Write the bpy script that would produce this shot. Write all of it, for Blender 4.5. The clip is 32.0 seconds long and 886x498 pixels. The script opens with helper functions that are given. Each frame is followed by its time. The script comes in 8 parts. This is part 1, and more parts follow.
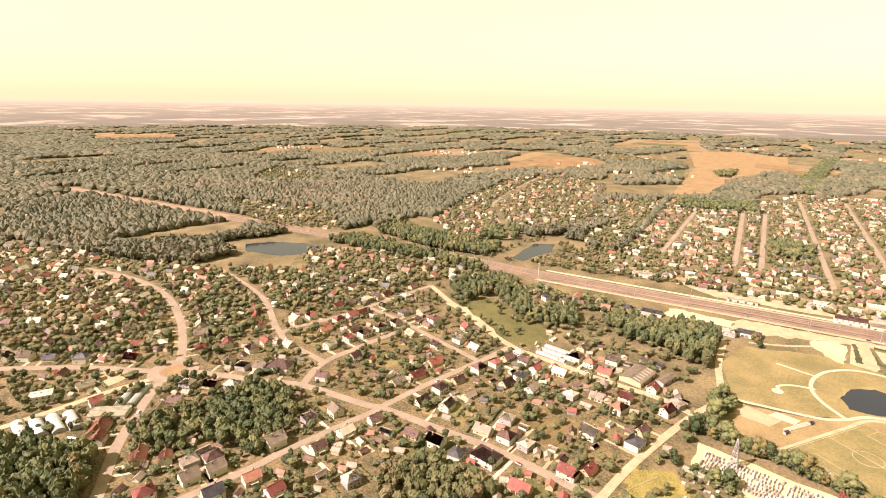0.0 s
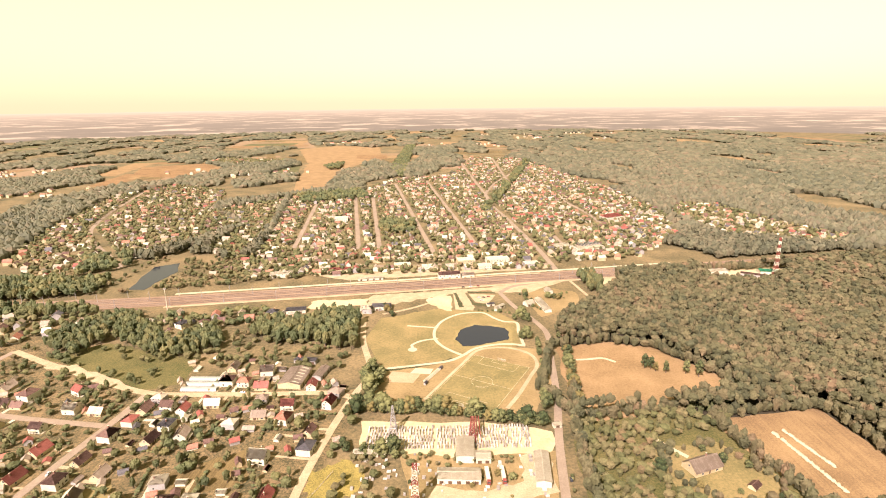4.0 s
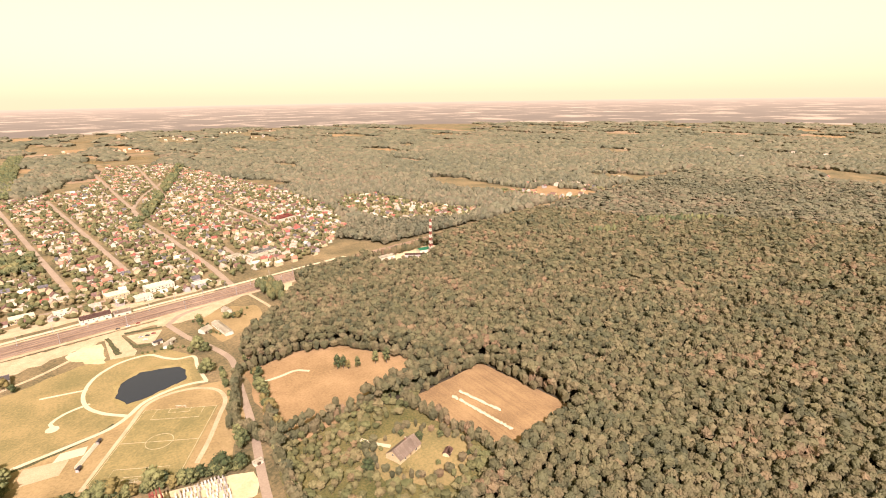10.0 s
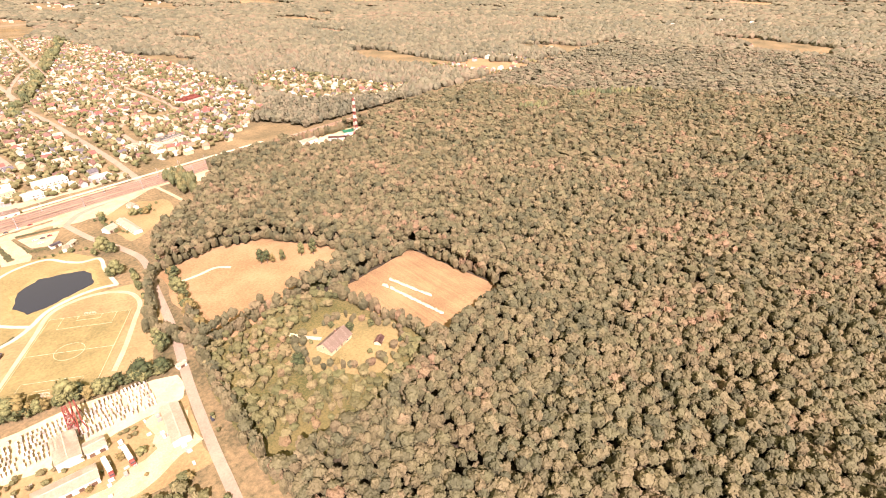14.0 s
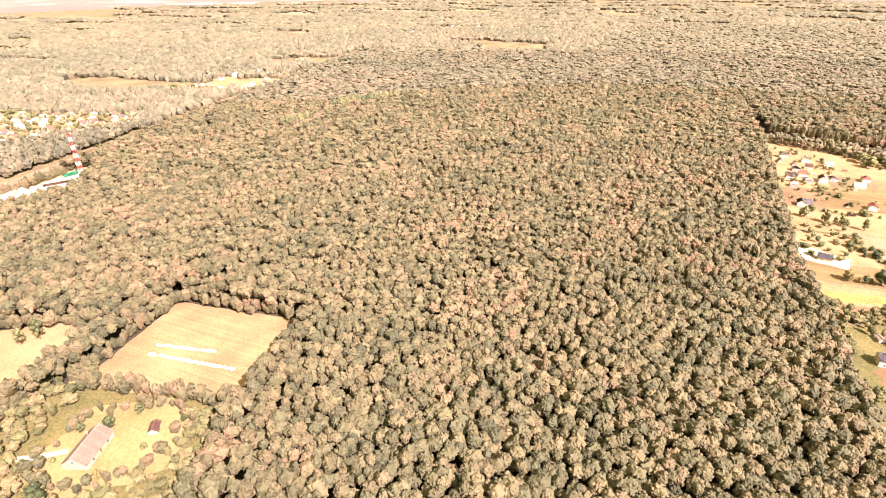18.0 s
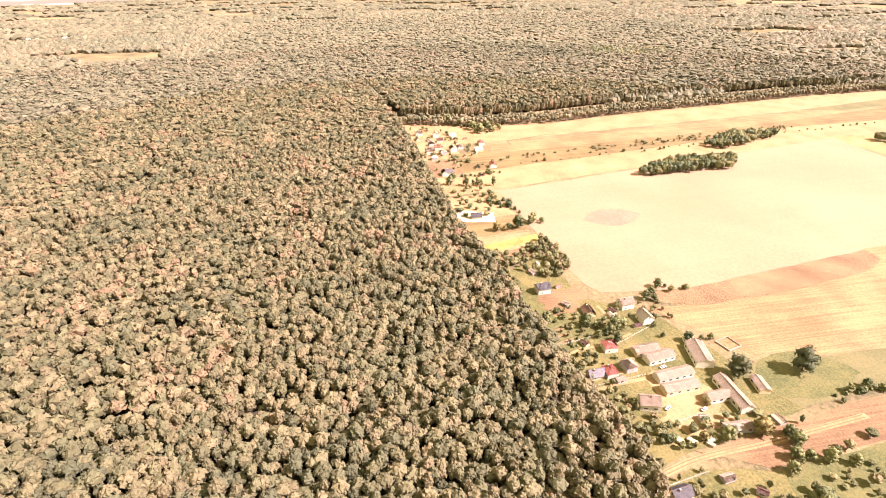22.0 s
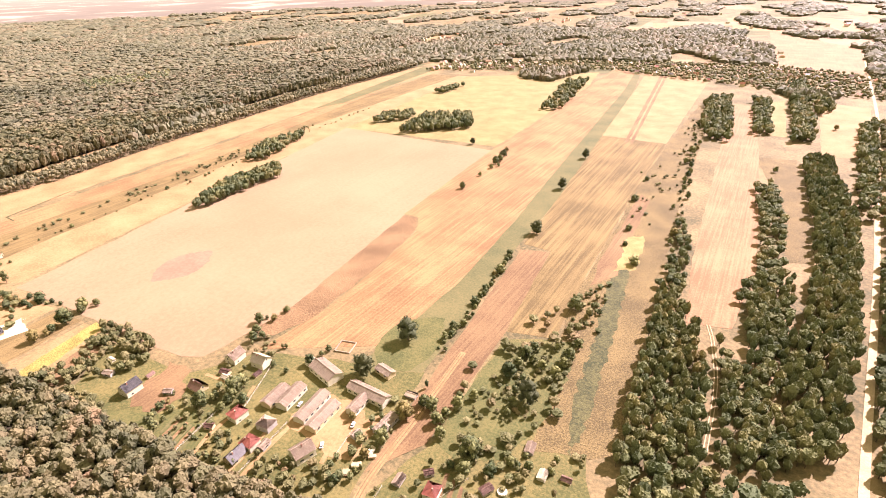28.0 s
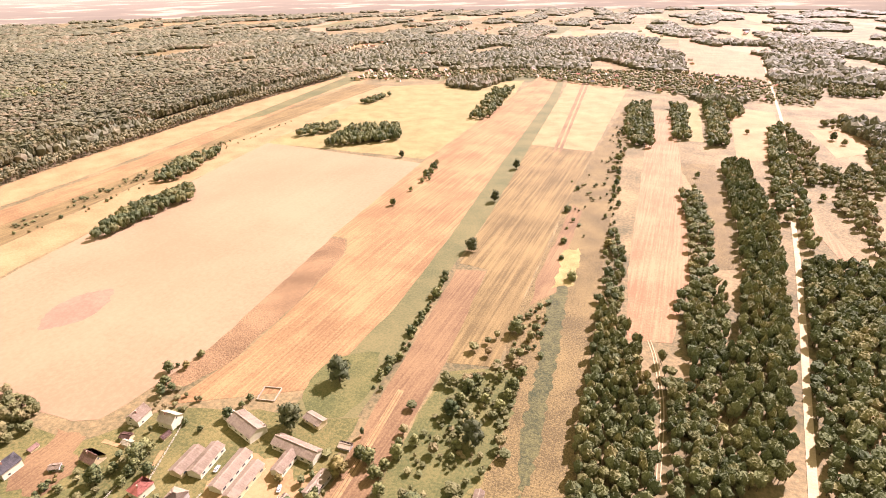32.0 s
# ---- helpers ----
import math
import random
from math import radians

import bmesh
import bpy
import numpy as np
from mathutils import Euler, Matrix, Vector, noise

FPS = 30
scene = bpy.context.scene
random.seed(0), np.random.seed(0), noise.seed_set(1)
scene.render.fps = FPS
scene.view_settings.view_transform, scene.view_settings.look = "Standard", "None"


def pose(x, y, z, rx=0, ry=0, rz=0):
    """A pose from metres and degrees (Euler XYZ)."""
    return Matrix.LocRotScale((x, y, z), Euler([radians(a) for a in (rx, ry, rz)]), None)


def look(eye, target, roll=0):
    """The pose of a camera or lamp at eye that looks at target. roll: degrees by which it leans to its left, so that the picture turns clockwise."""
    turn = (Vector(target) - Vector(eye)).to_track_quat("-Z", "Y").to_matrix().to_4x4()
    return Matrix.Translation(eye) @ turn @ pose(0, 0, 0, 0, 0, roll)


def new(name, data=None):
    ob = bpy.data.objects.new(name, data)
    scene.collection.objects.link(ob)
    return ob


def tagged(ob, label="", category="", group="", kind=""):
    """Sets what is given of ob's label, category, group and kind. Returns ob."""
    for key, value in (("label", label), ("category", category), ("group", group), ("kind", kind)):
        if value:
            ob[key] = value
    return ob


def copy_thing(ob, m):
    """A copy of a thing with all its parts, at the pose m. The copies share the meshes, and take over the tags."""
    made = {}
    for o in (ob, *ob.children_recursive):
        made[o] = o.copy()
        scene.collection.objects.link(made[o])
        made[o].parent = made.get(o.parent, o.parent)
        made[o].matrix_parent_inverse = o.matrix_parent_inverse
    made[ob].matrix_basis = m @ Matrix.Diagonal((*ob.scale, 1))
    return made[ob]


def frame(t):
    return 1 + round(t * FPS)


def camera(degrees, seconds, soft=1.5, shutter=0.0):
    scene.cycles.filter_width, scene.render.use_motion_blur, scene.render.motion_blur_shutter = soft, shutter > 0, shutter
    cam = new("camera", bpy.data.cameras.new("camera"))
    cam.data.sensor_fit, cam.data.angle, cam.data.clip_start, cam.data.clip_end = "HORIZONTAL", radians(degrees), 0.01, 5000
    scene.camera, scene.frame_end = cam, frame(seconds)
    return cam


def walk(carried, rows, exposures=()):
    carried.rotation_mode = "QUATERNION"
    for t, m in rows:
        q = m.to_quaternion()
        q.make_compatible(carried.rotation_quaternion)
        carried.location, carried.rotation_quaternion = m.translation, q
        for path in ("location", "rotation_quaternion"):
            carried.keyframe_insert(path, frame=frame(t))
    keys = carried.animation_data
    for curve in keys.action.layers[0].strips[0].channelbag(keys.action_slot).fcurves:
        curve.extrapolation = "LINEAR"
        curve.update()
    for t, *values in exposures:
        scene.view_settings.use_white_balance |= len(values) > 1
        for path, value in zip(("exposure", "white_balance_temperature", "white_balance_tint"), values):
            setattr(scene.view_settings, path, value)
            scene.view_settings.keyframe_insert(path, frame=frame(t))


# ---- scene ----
cam = camera(79.50, 32.0, soft=1.0)


def flown(t, x, y, z, yaw, pitch, roll):
    """A row of the flight: place, heading to the left of +y, tilt up and lean, in degrees."""
    return t, pose(x, y, z) @ pose(0, 0, 0, 0, 0, yaw) @ pose(0, 0, 0, 90 + pitch) @ pose(0, 0, 0, 0, 0, roll)


PATH = [
    flown(0.0, 1.44, -20.05, 236.99, 39.025, -15.751, 1.015),
    flown(0.5, 0.47, -17.49, 236.80, 36.517, -15.693, 0.950),
    flown(1.0, -0.41, -14.95, 236.57, 32.650, -15.611, 0.799),
    flown(1.5, -1.07, -12.54, 236.33, 27.064, -15.517, 0.556),
    flown(2.0, -1.29, -10.35, 236.04, 22.457, -15.471, 0.378),
    flown(2.5, -1.14, -8.13, 235.70, 17.366, -15.393, 0.131),
    flown(3.0, -0.84, -5.60, 235.32, 10.972, -15.362, -0.126),
    flown(3.5, -0.45, -2.84, 235.04, 4.968, -15.354, -0.352),
    flown(4.0, 0.00, 0.00, 235.00, 0.000, -15.414, -0.540),
    flown(4.5, 0.57, 2.84, 235.18, -6.443, -15.500, -0.828),
    flown(6.5, 2.85, 12.50, 235.91, -12.131, -15.685, -0.676),
    flown(7.0, 4.30, 14.37, 236.05, -14.986, -15.728, -0.718),
    flown(7.5, 5.86, 16.15, 236.22, -17.630, -15.765, -0.745),
    flown(8.0, 7.45, 17.82, 236.42, -20.175, -15.819, -0.817),
    flown(8.5, 9.10, 19.45, 236.68, -22.036, -15.859, -0.802),
    flown(9.0, 10.79, 21.01, 237.05, -25.772, -15.925, -0.784),
    flown(9.5, 12.51, 22.60, 237.70, -31.504, -16.044, -0.742),
    flown(10.0, 14.12, 24.08, 238.29, -34.701, -16.130, -0.869),
    flown(10.5, 15.60, 25.30, 238.64, -36.243, -16.108, -0.787),
    flown(11.0, 17.04, 26.26, 238.71, -37.156, -18.535, -0.742),
    flown(11.5, 18.65, 27.18, 238.68, -37.489, -24.595, -0.616),
    flown(12.0, 20.53, 28.22, 238.63, -37.805, -27.931, -0.561),
    flown(12.5, 22.76, 29.52, 238.50, -37.941, -29.374, -0.512),
    flown(13.0, 25.29, 31.12, 238.17, -38.930, -29.302, -0.402),
    flown(13.5, 28.03, 33.00, 237.50, -40.716, -29.181, -0.395),
    flown(15.5, 44.02, 46.29, 224.45, -49.173, -28.180, -0.103),
    flown(16.0, 47.96, 48.56, 222.69, -54.151, -28.076, -0.298),
    flown(16.5, 51.77, 50.57, 221.25, -57.557, -28.024, -0.604),
    flown(17.0, 55.40, 52.33, 220.19, -60.534, -27.883, -0.617),
    flown(17.5, 58.72, 53.75, 219.52, -63.806, -27.769, -0.577),
    flown(18.0, 61.87, 54.78, 219.20, -66.863, -27.728, -0.685),
    flown(18.5, 65.00, 55.51, 219.18, -70.468, -27.708, -0.790),
    flown(19.0, 68.14, 56.05, 219.40, -74.200, -27.725, -0.909),
    flown(19.5, 71.45, 56.48, 219.76, -77.180, -27.726, -1.043),
    flown(20.0, 74.94, 56.89, 220.28, -81.188, -27.764, -1.186),
    flown(20.5, 78.59, 57.68, 220.85, -85.789, -27.830, -1.241),
    flown(21.0, 82.38, 58.99, 221.45, -90.307, -27.987, -1.055),
    flown(21.5, 86.04, 60.31, 221.96, -96.783, -28.238, -0.571),
    flown(22.0, 89.55, 61.15, 222.39, -103.912, -28.230, -0.547),
    flown(22.5, 93.00, 61.10, 222.75, -111.296, -28.222, -0.621),
    flown(23.0, 96.29, 59.97, 223.13, -117.236, -28.221, -0.732),
    flown(23.5, 99.29, 58.05, 223.45, -122.109, -28.264, -0.852),
    flown(24.0, 101.96, 55.58, 223.65, -125.488, -28.257, -0.973),
    flown(24.5, 104.34, 52.67, 223.68, -128.925, -28.206, -1.037),
    flown(25.0, 106.63, 49.50, 223.53, -135.249, -28.219, -1.241),
    flown(25.5, 108.85, 46.24, 223.23, -140.678, -28.235, -1.430),
    flown(26.0, 110.99, 42.89, 222.88, -142.362, -28.157, -1.409),
    flown(26.5, 113.04, 39.49, 222.44, -145.869, -28.093, -1.552),
    flown(28.5, 118.67, 26.68, 218.36, -151.006, -27.268, -1.754),
    flown(29.0, 119.97, 23.35, 218.30, -149.293, -27.102, -1.470),
    flown(29.5, 121.24, 19.94, 218.39, -147.429, -26.937, -1.199),
    flown(30.0, 122.49, 16.58, 218.58, -148.825, -26.910, -1.005),
    flown(30.5, 123.73, 13.23, 218.75, -151.444, -26.867, -1.057),
    flown(31.0, 124.95, 9.93, 218.95, -153.928, -26.868, -1.104),
    flown(31.5, 126.15, 6.70, 219.15, -156.778, -26.879, -1.090),
    flown(32.0, 127.33, 3.49, 219.37, -158.676, -26.822, -1.046),
]
EXPOSURES = [(0.0, 1.58, 6620, 31), (10.6, 1.52, 6620, 34), (12.3, 1.88, 6600, 42), (13.6, 1.96, 6580, 43), (16.0, 2.42, 6540, 44), (20.0, 2.50, 6480, 45), (24.0, 2.36, 6400, 44), (32.0, 2.06, 6300, 42)]
walk(cam, PATH, EXPOSURES)

# ---- sky and sun ----
SUN_EL, SUN_DIR = radians(44), Vector((-0.46, -0.89, 0)).normalized()
sky_world = bpy.data.worlds.new("sky_world")
scene.world = sky_world
sky_world.use_nodes = True
wn = sky_world.node_tree
for node in list(wn.nodes):
    wn.nodes.remove(node)
w_sky, w_bg, w_out = (wn.nodes.new(k) for k in ("ShaderNodeTexSky", "ShaderNodeBackground", "ShaderNodeOutputWorld"))
w_sky.sky_type = "NISHITA"
w_sky.sun_disc = False
w_sky.sun_elevation = SUN_EL
w_sky.sun_rotation = math.atan2(SUN_DIR.x, SUN_DIR.y)
w_sky.altitude, w_sky.air_density, w_sky.dust_density, w_sky.ozone_density = 0, 1.0, 1.0, 1.0
w_bg.inputs["Strength"].default_value = 0.02
# thin bright summer haze over the whole sky
w_haze, w_sum = wn.nodes.new("ShaderNodeBackground"), wn.nodes.new("ShaderNodeAddShader")
w_haze.inputs["Strength"].default_value = 0.33
w_pos, w_sep, w_ramp = (wn.nodes.new(k) for k in ("ShaderNodeTexCoord", "ShaderNodeSeparateXYZ", "ShaderNodeValToRGB"))
w_ramp.color_ramp.elements[0].position, w_ramp.color_ramp.elements[0].color = 0.0, (1.0, 0.80, 0.43, 1)
w_ramp.color_ramp.elements[1].position, w_ramp.color_ramp.elements[1].color = 0.22, (1.0, 0.935, 0.345, 1)
wn.links.new(w_pos.outputs["Generated"], w_sep.inputs[0])
wn.links.new(w_sep.outputs["Z"], w_ramp.inputs["Fac"])
wn.links.new(w_ramp.outputs["Color"], w_haze.inputs["Color"])
wn.links.new(w_sky.outputs["Color"], w_bg.inputs["Color"])
wn.links.new(w_bg.outputs["Background"], w_sum.inputs[0])
wn.links.new(w_haze.outputs["Background"], w_sum.inputs[1])
wn.links.new(w_sum.outputs["Shader"], w_out.inputs["Surface"])
sun_lamp = bpy.data.lights.new("sun", "SUN")
sun_lamp.energy, sun_lamp.angle, sun_lamp.color = 5.0, radians(0.5), (1.0, 0.93, 0.86)
sun_ob = new("sun", sun_lamp)
sun_ob.matrix_world = look(SUN_DIR * 800 * math.cos(SUN_EL) + Vector((0, 0, 800 * math.sin(SUN_EL))), (0, 0, 0))


# ---- materials ----
def material(name, dark, light, grain=0.5, patch=0.05, rough=0.9, bump=0.0, bump_size=0.3, island=0.0, objects=0.0,
             rows=None, accent=None, accent_share=0.1, accent_patch=False, cells=0.0, cell_shift=0.5, metal=0.0, world_space=True, spec=0.25, contrast=1.3):
    """A surface between two base colours: fine grain and broad patches by noise, a random shift for each island or
    object, rows = (spacing, heading in degrees, strength) for drilled or mown lines, accent = a rare third colour, cells = the
    size in metres of patches that each take a tone of their own, as single crowns do."""
    m = bpy.data.materials.new(name)
    m.use_nodes = True
    nt = m.node_tree
    bsdf = nt.nodes["Principled BSDF"]
    L = nt.links.new

    def node(kind, **sets):
        n = nt.nodes.new(kind)
        for k, v in sets.items():
            n.inputs[k].default_value = v
        return n

    def op(kind, a, b):
        n = nt.nodes.new("ShaderNodeMath")
        n.operation = kind
        for i, v in enumerate((a, b)):
            if isinstance(v, (int, float)):
                n.inputs[i].default_value = v
            else:
                L(v, n.inputs[i])
        return n.outputs[0]

    where = nt.nodes.new("ShaderNodeNewGeometry").outputs["Position"] if world_space else nt.nodes.new("ShaderNodeTexCoord").outputs["Object"]
    n1 = node("ShaderNodeTexNoise", Scale=grain, Detail=5.0, Roughness=0.65)
    n2 = node("ShaderNodeTexNoise", Scale=patch, Detail=4.0, Roughness=0.6)
    L(where, n1.inputs["Vector"]), L(where, n2.inputs["Vector"])
    val = op("ADD", op("MULTIPLY", n1.outputs["Fac"], contrast), op("MULTIPLY", n2.outputs["Fac"], 1.3))
    val = op("SUBTRACT", val, contrast / 2 + 0.15)
    if rows:
        turn, squeeze = nt.nodes.new("ShaderNodeMapping"), nt.nodes.new("ShaderNodeMapping")
        turn.inputs["Rotation"].default_value = (0, 0, radians(rows[1]))
        squeeze.inputs["Scale"].default_value = (1.0 / rows[0], 0.02 / rows[0], 0.02)
        L(where, turn.inputs["Vector"]), L(turn.outputs[0], squeeze.inputs["Vector"])
        streak = node("ShaderNodeTexNoise", Scale=1.0, Detail=3.0, Roughness=0.7)
        L(squeeze.outputs[0], streak.inputs["Vector"])
        val = op("ADD", val, op("MULTIPLY", op("SUBTRACT", streak.outputs["Fac"], 0.5), rows[2] * 4.0))
    if island:
        rnd = nt.nodes.new("ShaderNodeNewGeometry").outputs["Random Per Island"]
        val = op("ADD", val, op("MULTIPLY", op("SUBTRACT", rnd, 0.5), island))
    if objects:
        rnd = nt.nodes.new("ShaderNodeObjectInfo").outputs["Random"]
        val = op("ADD", val, op("MULTIPLY", op("SUBTRACT", rnd, 0.5), objects))
    if cells:
        vor = node("ShaderNodeTexVoronoi", Scale=1.0 / cells)
        vor.voronoi_dimensions = "2D"
        L(where, vor.inputs["Vector"])
        sep = nt.nodes.new("ShaderNodeSeparateColor")
        L(vor.outputs["Color"], sep.inputs["Color"])
        val = op("ADD", val, op("MULTIPLY", op("SUBTRACT", sep.outputs["Red"], 0.5), cell_shift))
    ramp = nt.nodes.new("ShaderNodeValToRGB")
    ramp.color_ramp.elements[0].position, ramp.color_ramp.elements[1].position = 0.22, 0.78
    ramp.color_ramp.elements[0].color = (*dark, 1)
    ramp.color_ramp.elements[1].color = (*light, 1)
    L(val, ramp.inputs["Fac"])
    colour = ramp.outputs["Color"]
    if accent:
        src = nt.nodes.new("ShaderNodeNewGeometry").outputs["Random Per Island"] if island and not accent_patch else nt.nodes.new("ShaderNodeObjectInfo").outputs["Random"] if objects and not accent_patch else n2.outputs["Fac"]
        if cells:
            cut = op("LESS_THAN", sep.outputs["Green"], accent_share)
        elif (island or objects) and not accent_patch:
            src = op("FRACT", op("MULTIPLY", src, 7.31), 0)
            cut = op("LESS_THAN", src, accent_share)
        else:
            cut = op("GREATER_THAN", src, 1 - accent_share)
        mix = nt.nodes.new("ShaderNodeMix")
        mix.data_type = "RGBA"
        L(op("MULTIPLY", cut, 0.75), mix.inputs["Factor"])
        L(colour, mix.inputs[6])
        mix.inputs[7].default_value = (*accent, 1)
        colour = mix.outputs[2]
    L(colour, bsdf.inputs["Base Color"])
    bsdf.inputs["Roughness"].default_value = rough
    bsdf.inputs["Metallic"].default_value = metal
    bsdf.inputs["Specular IOR Level"].default_value = spec
    if bump:
        n3 = node("ShaderNodeTexNoise", Scale=1.0 / bump_size, Detail=3.0, Roughness=0.6)
        L(where, n3.inputs["Vector"])
        b = nt.nodes.new("ShaderNodeBump")
        b.inputs["Strength"].default_value = 1.0
        b.inputs["Distance"].default_value = bump
        L(n3.outputs["Fac"], b.inputs["Height"])
        L(b.outputs["Normal"], bsdf.inputs["Normal"])
    return m


M = {}
M["ground"] = material("meadow_ground", (0.053, 0.047, 0.020), (0.175, 0.125, 0.059), 0.35, 0.018, bump=0.25, bump_size=1.2)
M["grass"] = material("grass", (0.045, 0.049, 0.013), (0.117, 0.095, 0.032), 0.6, 0.03, bump=0.25, bump_size=0.8, contrast=1.9)
M["lawn"] = material("park_lawn", (0.107, 0.092, 0.033), (0.203, 0.148, 0.060), 0.5, 0.035, bump=0.08, bump_size=0.6)
M["pitch"] = material("pitch_turf", (0.101, 0.089, 0.031), (0.187, 0.141, 0.055), 0.5, 0.05, rows=(4.0, 28, 0.08))
M["dry"] = material("dry_meadow", (0.145, 0.091, 0.038), (0.231, 0.148, 0.069), 0.5, 0.03, bump=0.1, bump_size=0.8)
M["soil"] = material("ploughed_soil", (0.130, 0.080, 0.036), (0.226, 0.146, 0.066), 0.8, 0.03, rows=(2.4, 0, 0.2), bump=0.1, bump_size=0.7)
M["pale"] = material("pale_stubble_field", (0.159, 0.106, 0.058), (0.194, 0.133, 0.076), 0.3, 0.008, rows=(6.0, 0, 0.10))
M["redearth"] = material("reddish_earth", (0.167, 0.087, 0.056), (0.211, 0.118, 0.075), 0.3, 0.03)
M["stubble"] = material("orange_stubble", (0.113, 0.063, 0.026), (0.207, 0.125, 0.054), 0.6, 0.02, rows=(2.0, 4, 0.35), bump=0.08, bump_size=0.5)
M["brownstrip"] = material("brown_stubble", (0.084, 0.048, 0.022), (0.155, 0.097, 0.045), 0.8, 0.02, rows=(1.5, 4, 0.3), bump=0.1, bump_size=0.5)
M["rough"] = material("weedy_fallow", (0.078, 0.046, 0.020), (0.181, 0.112, 0.054), 0.9, 0.03, bump=0.6, bump_size=0.9, contrast=2.6)
M["fallow"] = material("tan_fallow_grass", (0.058, 0.042, 0.016), (0.136, 0.099, 0.039), 0.9, 0.03, bump=0.6, bump_size=0.9, contrast=2.6)
M["greenstrip"] = material("green_crop", (0.049, 0.053, 0.019), (0.099, 0.086, 0.033), 0.6, 0.02, bump=0.1, bump_size=0.6)
M["tangreen"] = material("mown_hay_meadow", (0.071, 0.049, 0.017), (0.143, 0.100, 0.039), 0.9, 0.02, rows=(3.2, 3, 0.48), bump=0.3, bump_size=1.1)
M["pink"] = material("pinkish_harrowed_soil", (0.135, 0.075, 0.035), (0.215, 0.127, 0.064), 0.6, 0.02, rows=(1.8, 2, 0.35))
M["garden"] = material("garden_soil_and_grass", (0.045, 0.041, 0.017), (0.168, 0.115, 0.053), 0.5, 0.06, bump=0.15, bump_size=0.8, contrast=2.1)
M["lushgrass"] = material("lush_grass", (0.038, 0.046, 0.012), (0.089, 0.081, 0.026), 0.7, 0.05, bump=0.2, bump_size=0.7, contrast=1.8)
M["weeds"] = material("dark_green_weeds", (0.024, 0.029, 0.011), (0.074, 0.068, 0.025), 0.6, 0.08, bump=0.5, bump_size=0.9, contrast=2.2)
M["drylawn"] = material("dry_trodden_lawn", (0.138, 0.098, 0.040), (0.225, 0.158, 0.070), 0.5, 0.03, bump=0.1, bump_size=0.7)
M["goldenrod"] = material("yellow_flowering_weeds", (0.110, 0.090, 0.022), (0.240, 0.185, 0.048), 0.9, 0.08, bump=0.4, bump_size=0.7, contrast=2.2)
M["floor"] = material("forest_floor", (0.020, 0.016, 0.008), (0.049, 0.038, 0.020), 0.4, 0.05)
M["asphalt"] = material("sunlit_grey_asphalt", (0.166, 0.125, 0.085), (0.226, 0.173, 0.119), 0.8, 0.05)
M["lane"] = material("sandy_lane", (0.242, 0.179, 0.099), (0.332, 0.260, 0.158), 0.9, 0.1)
M["path"] = material("pale_gravel_path", (0.317, 0.265, 0.166), (0.382, 0.329, 0.214), 1.5, 0.1)
M["sand"] = material("bare_sand", (0.317, 0.243, 0.131), (0.404, 0.329, 0.192), 0.4, 0.04)
M["ballast"] = material("rail_ballast", (0.150, 0.096, 0.060), (0.235, 0.162, 0.106), 1.2, 0.03)
M["concrete"] = material("pale_concrete", (0.300, 0.260, 0.174), (0.393, 0.349, 0.245), 1.0, 0.08)
M["white"] = material("white_render", (0.360, 0.329, 0.240), (0.448, 0.418, 0.314), 0.8, 0.15, objects=0.3)
M["cream"] = material("cream_render", (0.300, 0.233, 0.126), (0.404, 0.334, 0.197), 0.8, 0.15, objects=0.4)
M["greywall"] = material("grey_render", (0.197, 0.180, 0.158), (0.295, 0.268, 0.235), 0.8, 0.15, objects=0.4)
M["red"] = material("red_roof_tiles", (0.155, 0.041, 0.030), (0.245, 0.082, 0.058), 1.5, 0.3, rough=0.7, objects=0.3, rows=(0.5, 0, 0.12), world_space=False)
M["orange"] = material("orange_roof_tiles", (0.207, 0.076, 0.044), (0.295, 0.136, 0.087), 1.5, 0.3, rough=0.7, objects=0.3, rows=(0.5, 0, 0.12), world_space=False)
M["brown"] = material("brown_roof_tiles", (0.066, 0.033, 0.025), (0.142, 0.082, 0.060), 1.5, 0.3, rough=0.7, objects=0.5, rows=(0.5, 0, 0.12), world_space=False)
M["dark"] = material("dark_roof_sheet", (0.045, 0.042, 0.043), (0.10, 0.09, 0.09), 1.5, 0.3, rough=0.55, objects=0.3, rows=(0.6, 0, 0.12), world_space=False)
M["greyroof"] = material("grey_fibre_cement_roof", (0.203, 0.152, 0.108), (0.300, 0.236, 0.174), 1.2, 0.25, rough=0.85, objects=0.5, rows=(0.8, 0, 0.2), world_space=False)
M["whiteroof"] = material("bleached_sheet_roof", (0.339, 0.291, 0.201), (0.426, 0.381, 0.275), 1.0, 0.2, rough=0.6, objects=0.2, rows=(1.0, 0, 0.12), world_space=False)
M["glass"] = material("window_glass", (0.03, 0.035, 0.04), (0.05, 0.055, 0.06), 0.5, 0.2, rough=0.08, spec=0.6)
M["door"] = material("dark_wood", (0.055, 0.030, 0.016), (0.109, 0.066, 0.038), 2.0, 0.3, rough=0.6)
M["brick"] = material("brick_chimney", (0.142, 0.066, 0.044), (0.229, 0.120, 0.082), 3.0, 0.5)
M["metal"] = material("galvanised_steel", (0.218, 0.207, 0.191), (0.317, 0.300, 0.278), 1.0, 0.2, rough=0.5, metal=0.4)
M["redsteel"] = material("red_painted_steel", (0.13, 0.026, 0.018), (0.19, 0.046, 0.032), 1.0, 0.2, rough=0.6)
M["pinebark"] = material("pale_pine_bark", (0.120, 0.080, 0.052), (0.200, 0.140, 0.095), 2.0, 0.4)
